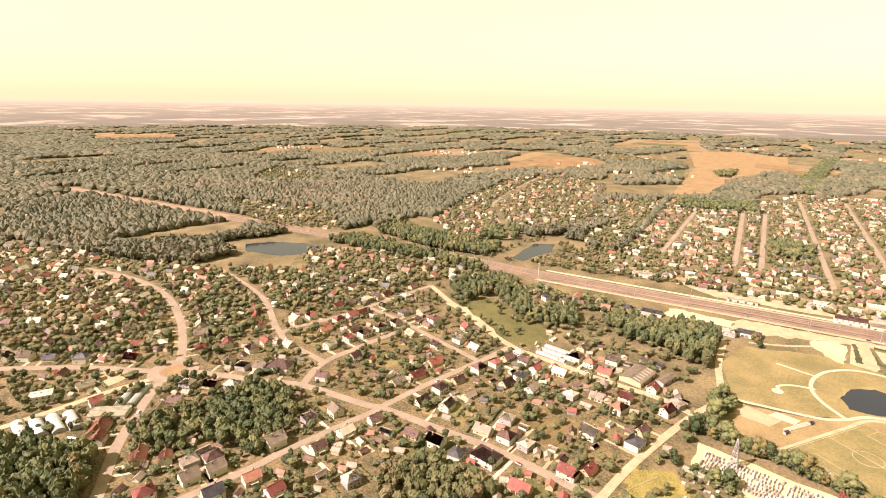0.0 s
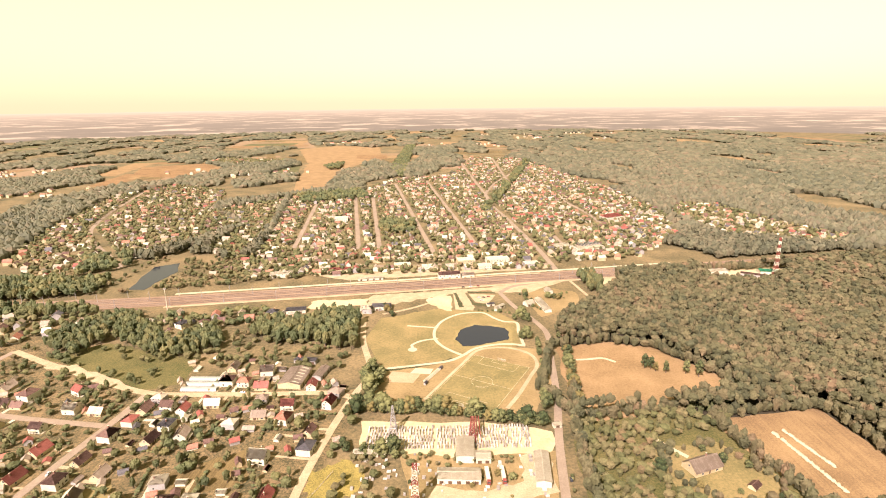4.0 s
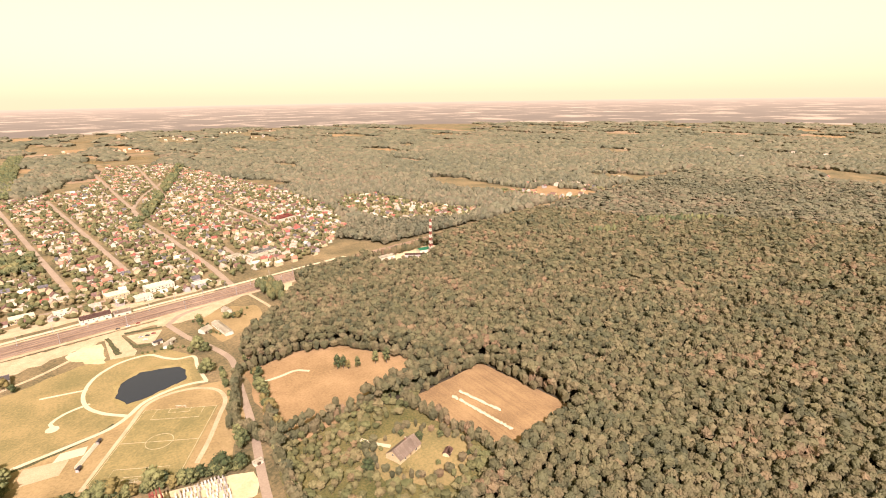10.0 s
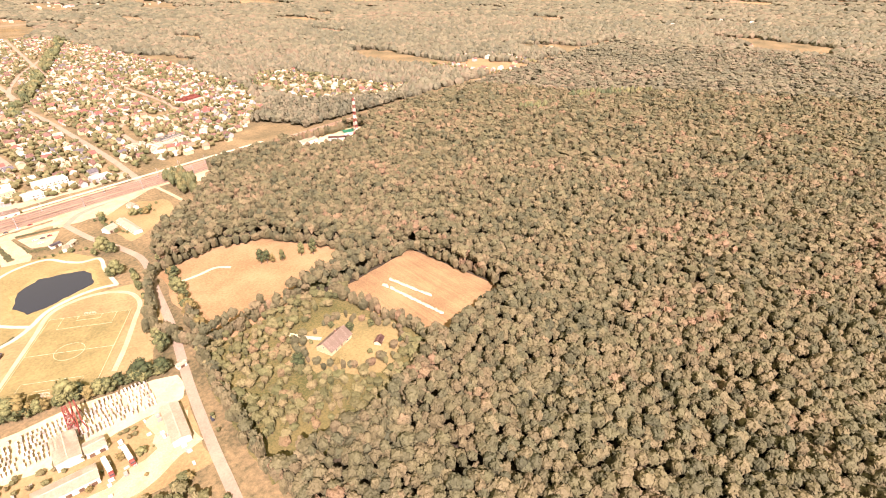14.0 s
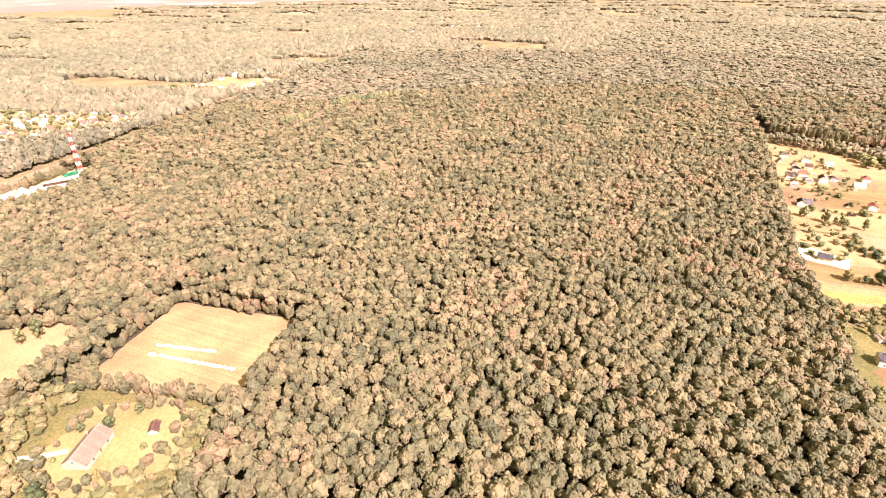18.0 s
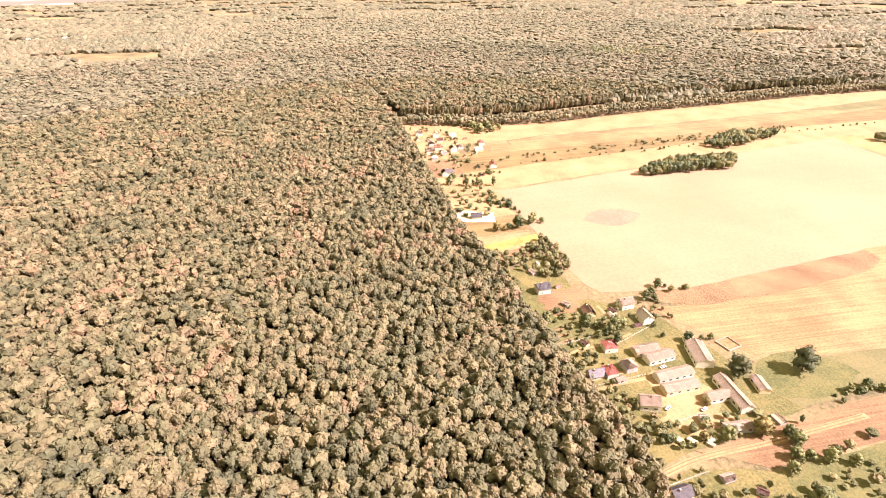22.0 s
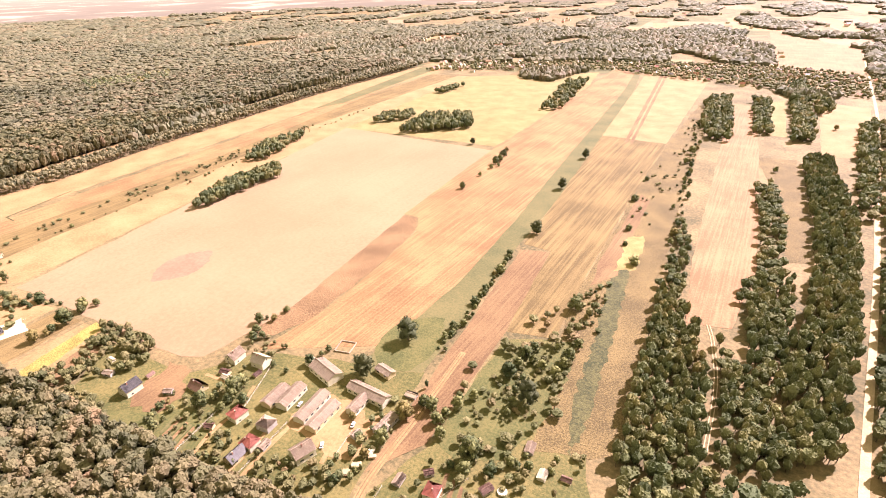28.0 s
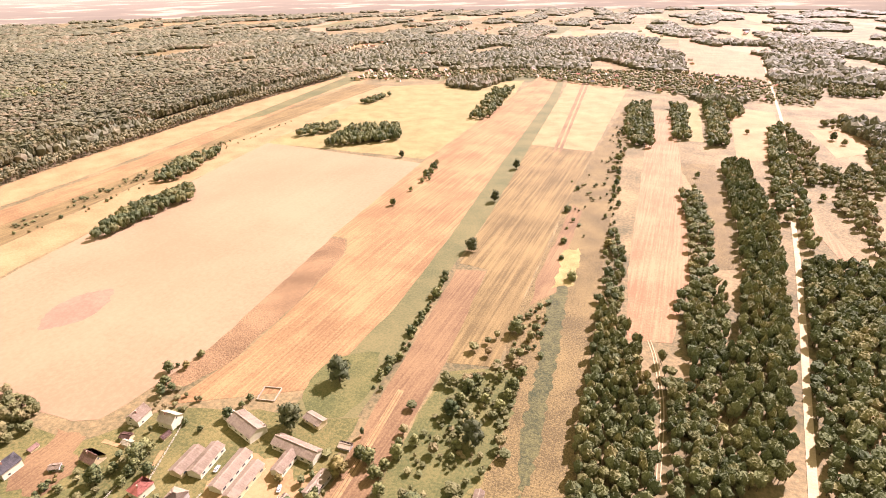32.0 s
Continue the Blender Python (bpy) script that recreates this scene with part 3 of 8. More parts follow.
def horizon_backdrop():
    """The land beyond 4.6 km, up to the horizon: a far wall that glows, painted with woods and pale fields that lie
    ever flatter into painted haze.
    """
    n, r, eye = 160, 4650, 236.0
    rng = random.Random(3)
    V, F = [], []
    for k in range(n):
        a = 2 * math.pi * k / n
        top = 182 + rng.uniform(-2, 2)
        for rr, z in ((r, -1), (r + 40, 60), (r + 80, 120), (r + 110, top)):
            V.append((60 + rr * math.cos(a), 20 + rr * math.sin(a), z))
    for k in range(n):
        a, b = k * 4, ((k + 1) % n) * 4
        for j in range(3):
            F += [(a + j, b + j, b + j + 1), (a + j, b + j + 1, a + j + 1)]
    m = bpy.data.materials.new("glowing_haze_distance")
    m.use_nodes = True
    nt = m.node_tree
    L = nt.links.new
    b = nt.nodes["Principled BSDF"]

    def op(kind, a, c):
        q = nt.nodes.new("ShaderNodeMath")
        q.operation = kind
        for i, v in enumerate((a, c)):
            if isinstance(v, (int, float)):
                q.inputs[i].default_value = v
            else:
                L(v, q.inputs[i])
        return q.outputs[0]

    sep = nt.nodes.new("ShaderNodeSeparateXYZ")
    L(nt.nodes.new("ShaderNodeNewGeometry").outputs["Position"], sep.inputs[0])
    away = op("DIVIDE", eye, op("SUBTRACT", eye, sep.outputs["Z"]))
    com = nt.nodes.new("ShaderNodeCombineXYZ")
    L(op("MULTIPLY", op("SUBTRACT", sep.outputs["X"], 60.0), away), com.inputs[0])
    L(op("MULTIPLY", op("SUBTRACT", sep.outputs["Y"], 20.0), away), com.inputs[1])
    woods = nt.nodes.new("ShaderNodeTexNoise")
    woods.inputs["Scale"].default_value, woods.inputs["Detail"].default_value, woods.inputs["Roughness"].default_value = 0.0016, 5.0, 0.66
    L(com.outputs[0], woods.inputs["Vector"])
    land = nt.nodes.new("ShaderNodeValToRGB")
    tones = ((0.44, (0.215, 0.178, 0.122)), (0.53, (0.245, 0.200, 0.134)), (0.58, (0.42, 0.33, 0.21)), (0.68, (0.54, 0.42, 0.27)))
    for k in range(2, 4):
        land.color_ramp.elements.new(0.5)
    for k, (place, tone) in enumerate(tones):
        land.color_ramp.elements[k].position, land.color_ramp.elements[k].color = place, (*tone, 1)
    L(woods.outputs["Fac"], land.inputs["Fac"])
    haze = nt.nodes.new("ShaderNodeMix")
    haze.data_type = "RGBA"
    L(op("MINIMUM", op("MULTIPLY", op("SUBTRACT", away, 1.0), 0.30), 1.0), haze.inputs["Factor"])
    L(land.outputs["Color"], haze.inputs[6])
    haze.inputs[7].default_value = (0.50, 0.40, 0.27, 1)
    # black base: the land and its painted haze show by emission alone
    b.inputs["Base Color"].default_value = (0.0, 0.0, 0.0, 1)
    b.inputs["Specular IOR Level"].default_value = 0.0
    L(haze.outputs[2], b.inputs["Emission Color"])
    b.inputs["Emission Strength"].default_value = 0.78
    b.inputs["Roughness"].default_value = 1.0
    return tagged(new("backdrop", mesh_arrays("backdrop", V, F, (m,), smooth=True)), "glowing painted woods and fields in haze along the horizon", "distance", kind="structure")


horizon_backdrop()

# ---- roads and railway ----
ROADS = []


def road(pts, width, label, mat="asphalt", z=0.30, name="road"):
    ROADS.append((pts, width))
    return ribbon(name, pts, width, M[mat], z, label)


road([(-620, 12), (-570, 61), (-517, 111), (-470, 144), (-451, 161)], 8, "pale asphalt road leading to the roundabout")
road([(-451, 161), (-436, 172), (-385, 198), (-345, 220), (-281, 235), (-269, 240), (-210, 249), (-172, 255), (-112, 256), (-95, 257), (-40, 252)], 7.5, "pale asphalt street between the houses")
road([(-451, 161), (-476, 180), (-560, 218), (-653, 242), (-750, 239), (-830, 215)], 8, "pale street running off from the roundabout")
road([(-451, 161), (-441, 145), (-396, 104), (-368, 82), (-335, 62), (-280, 25)], 8, "street with pavement past the greenhouses", z=0.32)
road([(-449, 150), (-456, 105), (-457, 80), (-460, 41), (-468, -30)], 6.5, "sandy track beside the tunnel greenhouses", "lane", z=0.34)
road([(-345, 220), (-363, 256), (-363, 296), (-359, 350)], 7, "narrow residential street", z=0.33)
road([(-269, 240), (-279, 174), (-281, 161), (-283, 133), (-289, 94), (-300, 20)], 6.5, "narrow residential street", z=0.34)
road([(-270, 240), (-267, 277), (-262, 315), (-255, 359), (-250, 404)], 6.5, "narrow residential street", z=0.35)
road([(-259, 355), (-317, 364), (-379, 375), (-433, 378)], 6, "narrow residential street", z=0.33)
road([(-363, 258), (-446, 269), (-438, 330), (-433, 378), (-428, 466), (-426, 484)], 6.5, "narrow residential street", z=0.34)
road([(-446, 269), (-463, 274), (-539, 310), (-614, 327), (-690, 337)], 7, "curving residential street", z=0.35)
road([(-426, 484), (-378, 459), (-293, 419), (-250, 402), (-217, 399), (-182, 399), (-160, 398), (-100, 400), (-76, 393)], 7, "sandy street along the houses", "lane", z=0.36)
road([(-95, 250), (-92, 295), (-84, 351), (-76, 393), (-67, 434), (-82, 499), (-90, 560)], 6, "sandy lane beside the trees", "lane", z=0.38)
MAIN = [(60, 150), (70, 235), (74, 273), (82, 331), (93, 392), (101, 457), (108, 514), (100, 550), (84, 592), (72, 640)]
road(MAIN, 6, "long straight asphalt road along the wood", z=0.31)
road([(166, 690), (163, 730), (158, 830), (138, 1044), (110, 1340), (150, 1560), (220, 1769), (364, 2197), (600, 2950), (871, 3846)], 8, "main road over the level crossing", z=0.40)
for far_line in ([(-141, 858), (-223, 1353)], [(-13, 819), (-141, 1594)], [(55, 888), (-49, 1648)], [(-106, 860), (-179, 1356)], [(202, 849), (212, 991), (309, 1021), (294, 1306)], [(-251, 865), (-304, 1268)], [(-480, 760), (-690, 1020), (-840, 1500)], [(116, 1324), (48, 2611)], [(198, 1524), (214, 2325)]):
    road(far_line, 8, "straight far street between houses", z=0.30)
road([(-190, 800), (-100, 760), (60, 770), (165, 760)], 7, "street behind the station", z=0.33)
road([(234, -76), (237, -90), (240, -108), (240, -154), (242, -217)], 4, "rutted sandy farm lane", "dry", z=0.30)
WHITE_ROAD = [(60, -60), (40, -140), (29, -216), (19, -283), (8, -355), (-10, -481), (-23, -581), (-46, -749), (-78, -1003), (-102, -1255), (-150, -1800)]
road(WHITE_ROAD, 4.5, "white gravel road between trees", "lane", z=0.30)
ROADS[-1] = (WHITE_ROAD, 0.0)

road([(168, 700), (176, 655), (181, 610), (178, 575)], 4, "sandy track along the forest edge", "lane", z=0.33)
RAIL = [(-1600, 420), (-1000, 520), (-533, 599), (-340, 621), (-136, 655), (170, 707), (343, 737), (551, 772), (900, 835), (1600, 960)]
ribbon("railway_bed", RAIL, 36, M["ballast"], 0.5, "reddish-brown gravel bed of a wide railway", "railway")
ribbon("embankment", [(343, 737), (551, 772), (900, 835), (1600, 960)], 16, M["dry"], 0.62, "dry grassy railway shoulder", "railway")

# ---- park ----
sheet("lawn", [(-82, 505), (-55, 440), (20, 462), (80, 488), (82, 545), (60, 580), (-10, 585), (-70, 560)], M["lawn"], 0.10, "patchy dry park lawn", "lawn", ragged=1.5)
sheet("turf", [(-70, 430), (-74, 372), (70, 366), (96, 420), (92, 480), (40, 486), (10, 462)], M["drylawn"], 0.10, "dry grass round the sports ground", "lawn", ragged=1.5)
sheet("football_pitch", [(79, 440), (37, 364), (-13, 392), (29, 468)], M["pitch"], 0.22, "worn green football pitch", "pitch")
ribbon("running_track", [(-16, 388), (18, 451), (32, 476), (50, 483), (69, 480), (84, 466), (86, 446), (77, 426), (62, 395), (50, 374)], 3.4, M["lane"], 0.16, "sandy running track round the pitch", "track")
ribbon("park_path", [(-54, 441), (-22, 448), (4, 455), (17, 465), (31, 481), (51, 489), (68, 490), (81, 486)], 3.5, M["path"], 0.26, "pale gravel park path", "path")
ribbon("park_path", [(17, 467), (2, 482), (-8, 500), (-10, 522), (-4, 545), (7, 561), (23, 572), (45, 573), (57, 557), (67, 547), (80, 544), (79, 520), (80, 487)], 3.2, M["path"], 0.28, "pale gravel path round the pond", "path")
sheet("pond_bank", [(9, 502), (13, 529), (32, 544), (50, 541), (68, 535), (73, 520), (69, 498), (47, 490), (28, 481), (15, 482)], M["reed"], 0.14, "yellowish reedy bank round the pond", "bank", ragged=1.2, step=4)
sheet("pond", [(12, 502), (17, 526), (34, 539), (47, 536), (65, 530), (69, 520), (66, 501), (47, 494), (29, 486), (19, 486)], M["water"], 0.20, "dark still pond with reeds", "water", ragged=0.8, step=4)
sheet("forest_pond", [(-786, 433), (-769, 468), (-722, 502), (-675, 512), (-657, 475), (-687, 434), (-745, 411)], M["water"], 0.18, "grey pond among the trees", "water", ragged=2)
sheet("fish_pond", [(-416, 664), (-434, 764), (-404, 785), (-388, 739), (-395, 664)], M["water"], 0.18, "narrow fish pond beside the railway", "water", ragged=1.5)
sheet("yard", [(-64, 357), (36, 355), (80, 342), (76, 318), (40, 316), (12, 310), (-10, 318), (-60, 320)], M["sand"], 0.13, "bleached sandy concrete works yard", "yard", ragged=2)
sheet("works_ground", [(-30, 318), (40, 318), (76, 320), (70, 262), (-22, 262)], M["drylawn"], 0.12, "weedy trodden ground beside the works yard", "ground patch", ragged=2)
sheet("works_drive", [(-12, 286), (24, 281), (50, 290), (52, 316), (72, 318), (70, 280), (40, 268), (-12, 272)], M["lane"], 0.15, "pale gravel drive between the works sheds", "yard", ragged=2, step=6)

sheet("weed_patch", [(-90, 299), (-67, 314), (-53, 300), (-58, 278), (-84, 260)], M["goldenrod"], 0.13, "yellow flowering weeds on waste ground", "weeds", ragged=2.5, step=3)
# ---- fields ----
sheet("meadow", [(110, 482), (160, 494), (205, 482), (249, 416), (238, 384), (170, 364), (108, 354), (104, 400)], M["dry"], 0.10, "mown golden meadow beside the wood", ragged=2)
sheet("ploughed_field", [(294, 370), (308, 264), (226, 250), (202, 356)], M["soil"], 0.10, "brown ploughed field enclosed by forest", ragged=1)
sheet("pale_field", [(388, -150), (394, -137), (406, -130), (476, -129), (553, -132), (607, -130), (646, -448), (669, -650), (404, -630), (395, -386), (381, -212)], M["pale"], 0.12, "large pale harvested field", ragged=1)
sheet("earth_patch", [(513 + 17 * math.cos(k * 0.2618) + 3 * math.cos(k * 0.81), -216 + 31 * math.sin(k * 0.2618)) for k in range(24)], M["redearth"], 0.15, "faint reddish patch of bare earth", ragged=1.0, step=2)
sheet("fallow_strip", [(388, -165), (367, -175), (357, -212), (358, -278), (365, -361), (380, -389), (398, -388), (394, -362), (388, -287), (384, -207)], M["rough"], 0.10, "weedy brown fallow strip", ragged=1.5)
sheet("stubble_strip", [(366, -160), (292, -200), (284, -300), (288, -430), (300, -640), (326, -1300), (396, -1380), (404, -640), (397, -391), (380, -392), (364, -362), (357, -280), (356, -214)], M["stubble"], 0.14, "orange stubble field with drilled lines", ragged=0.5)
sheet("green_strip", [(296, -180), (280, -176), (256, -188), (257, -240), (265, -369), (266, -470), (303, -1100), (326, -1300), (340, -1300), (322, -1100), (300, -640), (288, -430), (284, -300), (292, -205)], M["greenstrip"], 0.16, "narrow strip of green crop", ragged=0.6)
sheet("brown_strip", [(244, -110), (226, -140), (226, -251), (236, -374), (260, -368), (252, -230)], M["brownstrip"], 0.18, "brown stubble strip beside the lane", ragged=0.5)
sheet("orchard_grass", [(224, -140), (225, -240), (194, -256), (176, -230), (170, -150), (195, -120)], M["grass"], 0.10, "long green orchard grass", "grass", ragged=1.5)
sheet("hay_strip", [(226, -250), (194, -256), (197, -350), (197, -485), (193, -750), (284, -760), (266, -470), (262, -380), (236, -377)], M["tangreen"], 0.12, "tan hay meadow with mown lines", ragged=0.8)
sheet("golden_strip", [(193, -753), (178, -1330), (318, -1330), (302, -1100), (284, -762)], M["dry"], 0.12, "dry golden meadow strip", ragged=0.8)
sheet("fallow_strip", [(176, -160), (135, -175), (142, -335), (148, -502), (150, -830), (152, -1020), (176, -1020), (192, -750), (196, -485), (196, -350), (192, -256)], M["fallow"], 0.14, "weedy brown fallow strip", ragged=1.5)
sheet("reed_strip", [(157, -165), (166, -199), (170, -265), (176, -325), (181, -372), (181, -418), (175, -433), (170, -389), (163, -325), (159, -258), (155, -200)], M["weeds"], 0.17, "dark green damp strip in the fallow", ragged=1.6, step=3)
sheet("dark_strip", [(247, -734), (242, -734), (284, -1440), (291, -1433)], M["brownstrip"], 0.20, "narrow dark harrowed strip", ragged=0.5)
sheet("dark_strip", [(239, -734), (235, -734), (275, -1440), (281, -1440)], M["brownstrip"], 0.20, "narrow dark harrowed strip", ragged=0.5)
sheet("goldenrod_patch", [(178, -366), (163, -374), (168, -440), (182, -434)], M["reed"], 0.22, "yellow flowering weeds on the fallow strip", "weeds", ragged=2.2, step=4)
sheet("brown_strip", [(190, -333), (175, -358), (179, -530), (190, -545), (193, -382)], M["brownstrip"], 0.19, "brown harrowed strip beside the hay", ragged=1.2)
sheet("yellow_plot", [(488, -72), (498, -129), (486, -129), (474, -72)], M["goldenrod"], 0.20, "plot of yellow flowering weeds", "plot", ragged=0.8, step=5)
sheet("brown_plot", [(467, -73), (479, -124), (460, -110), (452, -73)], M["brownstrip"], 0.20, "bare brown garden plot", "plot", ragged=1.5, step=6)
sheet("gravel_yard", [(568, -72), (553, -106), (532, -101), (541, -66)], M["path"], 0.20, "white gravel yard round a new house", "yard", ragged=1.5, step=5)
sheet("golden_strip", [(-9, -1117), (-80, -1091), (-42, -783), (10, -767)], M["dry"], 0.12, "golden meadow between tree belts", ragged=1)
sheet("green_plot", [(66, -1080), (42, -1120), (46, -850), (70, -850)], M["lawn"], 0.12, "greenish meadow between tree belts", "plot", ragged=1)
sheet("pink_strip", [(-41, -605), (-52, -529), (-60, -487), (-44, -489), (-34, -565)], M["pink"], 0.16, "pinkish harrowed plot by the white road", ragged=1)
sheet("golden_strip", [(-109, -974), (-113, -820), (-181, -869), (-198, -1002)], M["dry"], 0.12, "golden plot beyond the white road", ragged=1)
sheet("tan_strip", [(39, -445), (56, -440), (62, -600), (84, -735), (38, -740), (36, -600)], M["fallow"], 0.12, "tan fallow between tree belts", ragged=1)
sheet("pink_field", [(119, -314), (90, -320), (77, -419), (79, -732), (89, -1016), (126, -1005), (125, -413)], M["pink"], 0.16, "pinkish harrowed strip between woods", ragged=0.6)
sheet("golden_strip", [(613, -134), (672, -110), (700, -420), (732, -640), (720, -1150), (690, -1150), (668, -645)], M["dry"], 0.10, "golden stubble strip with bushes", ragged=1)
sheet("tan_strip", [(672, -110), (742, -115), (780, -500), (790, -1150), (722, -1150), (733, -640), (702, -420)], M["tangreen"], 0.12, "tan stubble strip", ragged=1)
sheet("brown_long_strip", [(733, -165), (772, -177), (787, -475), (830, -985), (800, -985), (740, -450)], M["stubble"], 0.14, "reddish harrowed strip", ragged=1)
sheet("long_field", [(780, -90), (915, -66), (868, -180), (856, -303), (872, -440), (882, -600), (898, -850), (884, -1240), (790, -1240), (815, -800), (800, -500)], M["dry"], 0.10, "long golden stubble field before the forest", ragged=2)
sheet("ride", [(912, -600), (902, -440), (884, -303), (895, -180), (925, -90), (962, -84), (932, -180), (927, -303), (947, -440), (962, -600)], M["dry"], 0.10, "sunny grass ride between pines and forest", "ride", ragged=1.5)
sheet("scrub_grass", [(86, 226), (92, 330), (102, 354), (170, 370), (210, 356), (232, 260), (190, 234), (140, 222)], M["grass"], 0.06, "rough grass under scrub by the forest house", "grass", ragged=2)
sheet("green_long_strip", [(815, -740), (870, -1240), (820, -1240), (793, -800)], M["greenstrip"], 0.17, "faint green strip", ragged=1)
sheet("south_field", [(406, -649), (668, -649), (690, -1150), (420, -1300), (385, -1000)], M["lawn"], 0.10, "greenish meadow with bushes", ragged=2)
sheet("farm_grass", [(430, -66), (470, -120), (390, -122), (360, -160), (256, -190), (246, -110), (236, -72)], M["grass"], 0.08, "worn green grass round the farmyards", "grass", ragged=2)
sheet("garden_grass", [(236, -100), (222, -150), (150, -170), (130, -120), (160, -60), (230, -60)], M["grass"], 0.08, "gardens south of the lane", "grass", ragged=2)
for k, (x0, x1, mat) in enumerate(((472, 500, "dry"), (505, 535, "tangreen"), (540, 600, "dry"), (605, 660, "dry"), (665, 720, "rough"), (725, 900, "dry"))):
    sheet("garden_plot", [(x0, -66), (x1, -66), (x1 + 4, -124), (x0 + 4, -126)], M[mat], 0.09, "narrow dry plot behind the farms", "plot", ragged=1)
sheet("mown_green", [(297, -194), (298, -232), (271, -246), (258, -212), (262, -188), (280, -177)], M["lushgrass"], 0.24, "short green grass behind the barns", "grass", ragged=1.5, step=6)
sheet("green_plot", [(418, -70), (400, -80), (372, -90), (362, -101), (345, -104), (330, -84), (345, -76), (378, -68)], M["lushgrass"], 0.13, "green grass plot at the forest edge", "grass", ragged=2, step=6)
sheet("bare_plot", [(404, -100), (407, -126), (391, -126), (372, -104), (376, -90), (394, -88)], M["brownstrip"], 0.14, "bare reddish earth round a new house", "plot", ragged=2.6, step=4)
sheet("orchard_meadow", [(222, -146), (224, -236), (196, -252), (177, -262), (174, -190), (186, -150), (204, -134)], M["lushgrass"], 0.13, "green orchard meadow", "grass", ragged=2, step=6)
for k in range(7):
    sheet("vegetable_bed", [(338 + k * 3.4, -76 - k * 0.8), (340.2 + k * 3.4, -76.4 - k * 0.8), (344 + k * 3.2, -92 - k * 0.4), (341.8 + k * 3.2, -92 - k * 0.4)], M["brownstrip" if k % 2 else "greenstrip"], 0.22, "narrow bed in a farm garden", "garden bed", ragged=0.3, step=4)
for k in range(6):
    sheet("vegetable_bed", [(190 + k * 2.6, -108 - k), (192 + k * 2.6, -108.4 - k), (196 + k * 2.4, -124 - k), (194 + k * 2.4, -124 - k)], M["brownstrip" if k % 2 else "greenstrip"], 0.22, "narrow bed in a farm garden", "garden bed", ragged=0.3, step=4)
for lane_line in [[(327, -67), (334, -91), (335, -112), (341, -132)], [(305, -65), (306, -86), (307, -100), (308, -110)], [(297, -77), (299, -100), (299, -120)], [(267, -105), (272, -125), (275, -145)], [(377, -126), (360, -127), (347, -128)]]:
    ribbon("farm_track", lane_line, 2.4, M["dry"], 0.26, "sandy track between farm gardens", "track", wobble=0.25)
sheet("golden_field", [(-413, 1440), (-334, 1484), (-369, 1969), (-291, 2255), (-358, 2923), (-591, 3106), (-755, 2859), (-543, 2170)], M["dry"], 0.12, "large golden harvested field", ragged=5, step=60)
sheet("golden_field", [(-1072, 1832), (-845, 1760), (-798, 2002), (-982, 2207), (-1171, 2085)], M["stubble"], 0.12, "golden harvested field", ragged=5, step=60)
sheet("golden_field", [(-1206, 3019), (-688, 2960), (-958, 3804), (-1309, 3570)], M["pale"], 0.12, "pale harvested field", ragged=5, step=60)
sheet("golden_field", [(-3699, 1183), (-3310, 1560), (-3105, 1348), (-3167, 1005)], M["stubble"], 0.12, "golden harvested field", ragged=5, step=60)
sheet("golden_field", [(-1659, 1868), (-1652, 2067), (-1407, 1758), (-1479, 1698)], M["stubble"], 0.12, "golden harvested field", ragged=5, step=60)
sheet("village_meadow", [(944, 1034), (910, 925), (994, 825), (1080, 880), (1085, 1040)], M["dry"], 0.12, "golden meadow in a forest village", ragged=4, step=30)
sheet("far_pink_field", [(66, -2362), (-164, -1900), (-99, -1352), (57, -1424)], M["pink"], 0.12, "pinkish far field", ragged=3)

sheet("garden_ground", [(-640, 0), (-660, 160), (-720, 330), (-570, 445), (-430, 505), (-250, 412), (-60, 402), (-90, 250), (-200, 145), (-290, 10), (-340, 30), (-460, 10)], M["garden"], 0.04, "gardens of grass and soil between houses", "gardens", ragged=4)
sheet("garden_ground", [(-700, 490), (-640, 420), (-500, 440), (-420, 500), (-330, 590), (-560, 570)], M["garden"], 0.05, "gardens of grass and soil near the railway", "gardens", ragged=4)

# ---- forest ----
MEADOWS = [
    [(105, 480), (160, 492), (203, 480), (247, 414), (236, 384), (170, 368), (100, 356), (80, 400)],
    [(295, 370), (309, 263), (225, 249), (201, 357)],
    [(148, 318), (150, 285), (175, 262), (205, 268), (212, 290), (190, 325)],
    [(360, 735), (482, 720), (480, 690), (404, 640), (350, 660)],
]
MEADOWS.append([(88, 228), (94, 330), (104, 352), (170, 368), (208, 354), (229, 262), (190, 236), (140, 224)])
WOOD = [(118, 514), (134, 545), (183, 588), (205, 632), (236, 652), (238, 698), (343, 712), (551, 745), (900, 810), (1600, 930), (1600, 300), (1250, -50), (920, -66), (698, -62), (533, -58), (419, -65), (303, -71), (240, -78), (205, -66), (170, 0), (96, 120), (88, 250), (95, 330), (108, 400)]
FORESTS = [WOOD,
           [(960, -80), (1250, -50), (1600, 300), (2600, 200), (2600, -1300), (930, -1250), (975, -850), (960, -600), (945, -440), (925, -303), (930, -180)]]


NEAR_EDGE = [(120, 330), (128, 240), (160, 150), (240, 30), (300, -20), (400, -45)]


def line_distance(P, pts):
    best = np.full(len(P), 1e9)
    for a, b in zip(pts[:-1], pts[1:]):
        a, b = np.array(a, float), np.array(b, float)
        d = b - a
        t = np.clip(((P - a) @ d) / (d @ d), 0, 1)
        best = np.minimum(best, np.linalg.norm(P - a - t[:, None] * d, axis=1))
    return best


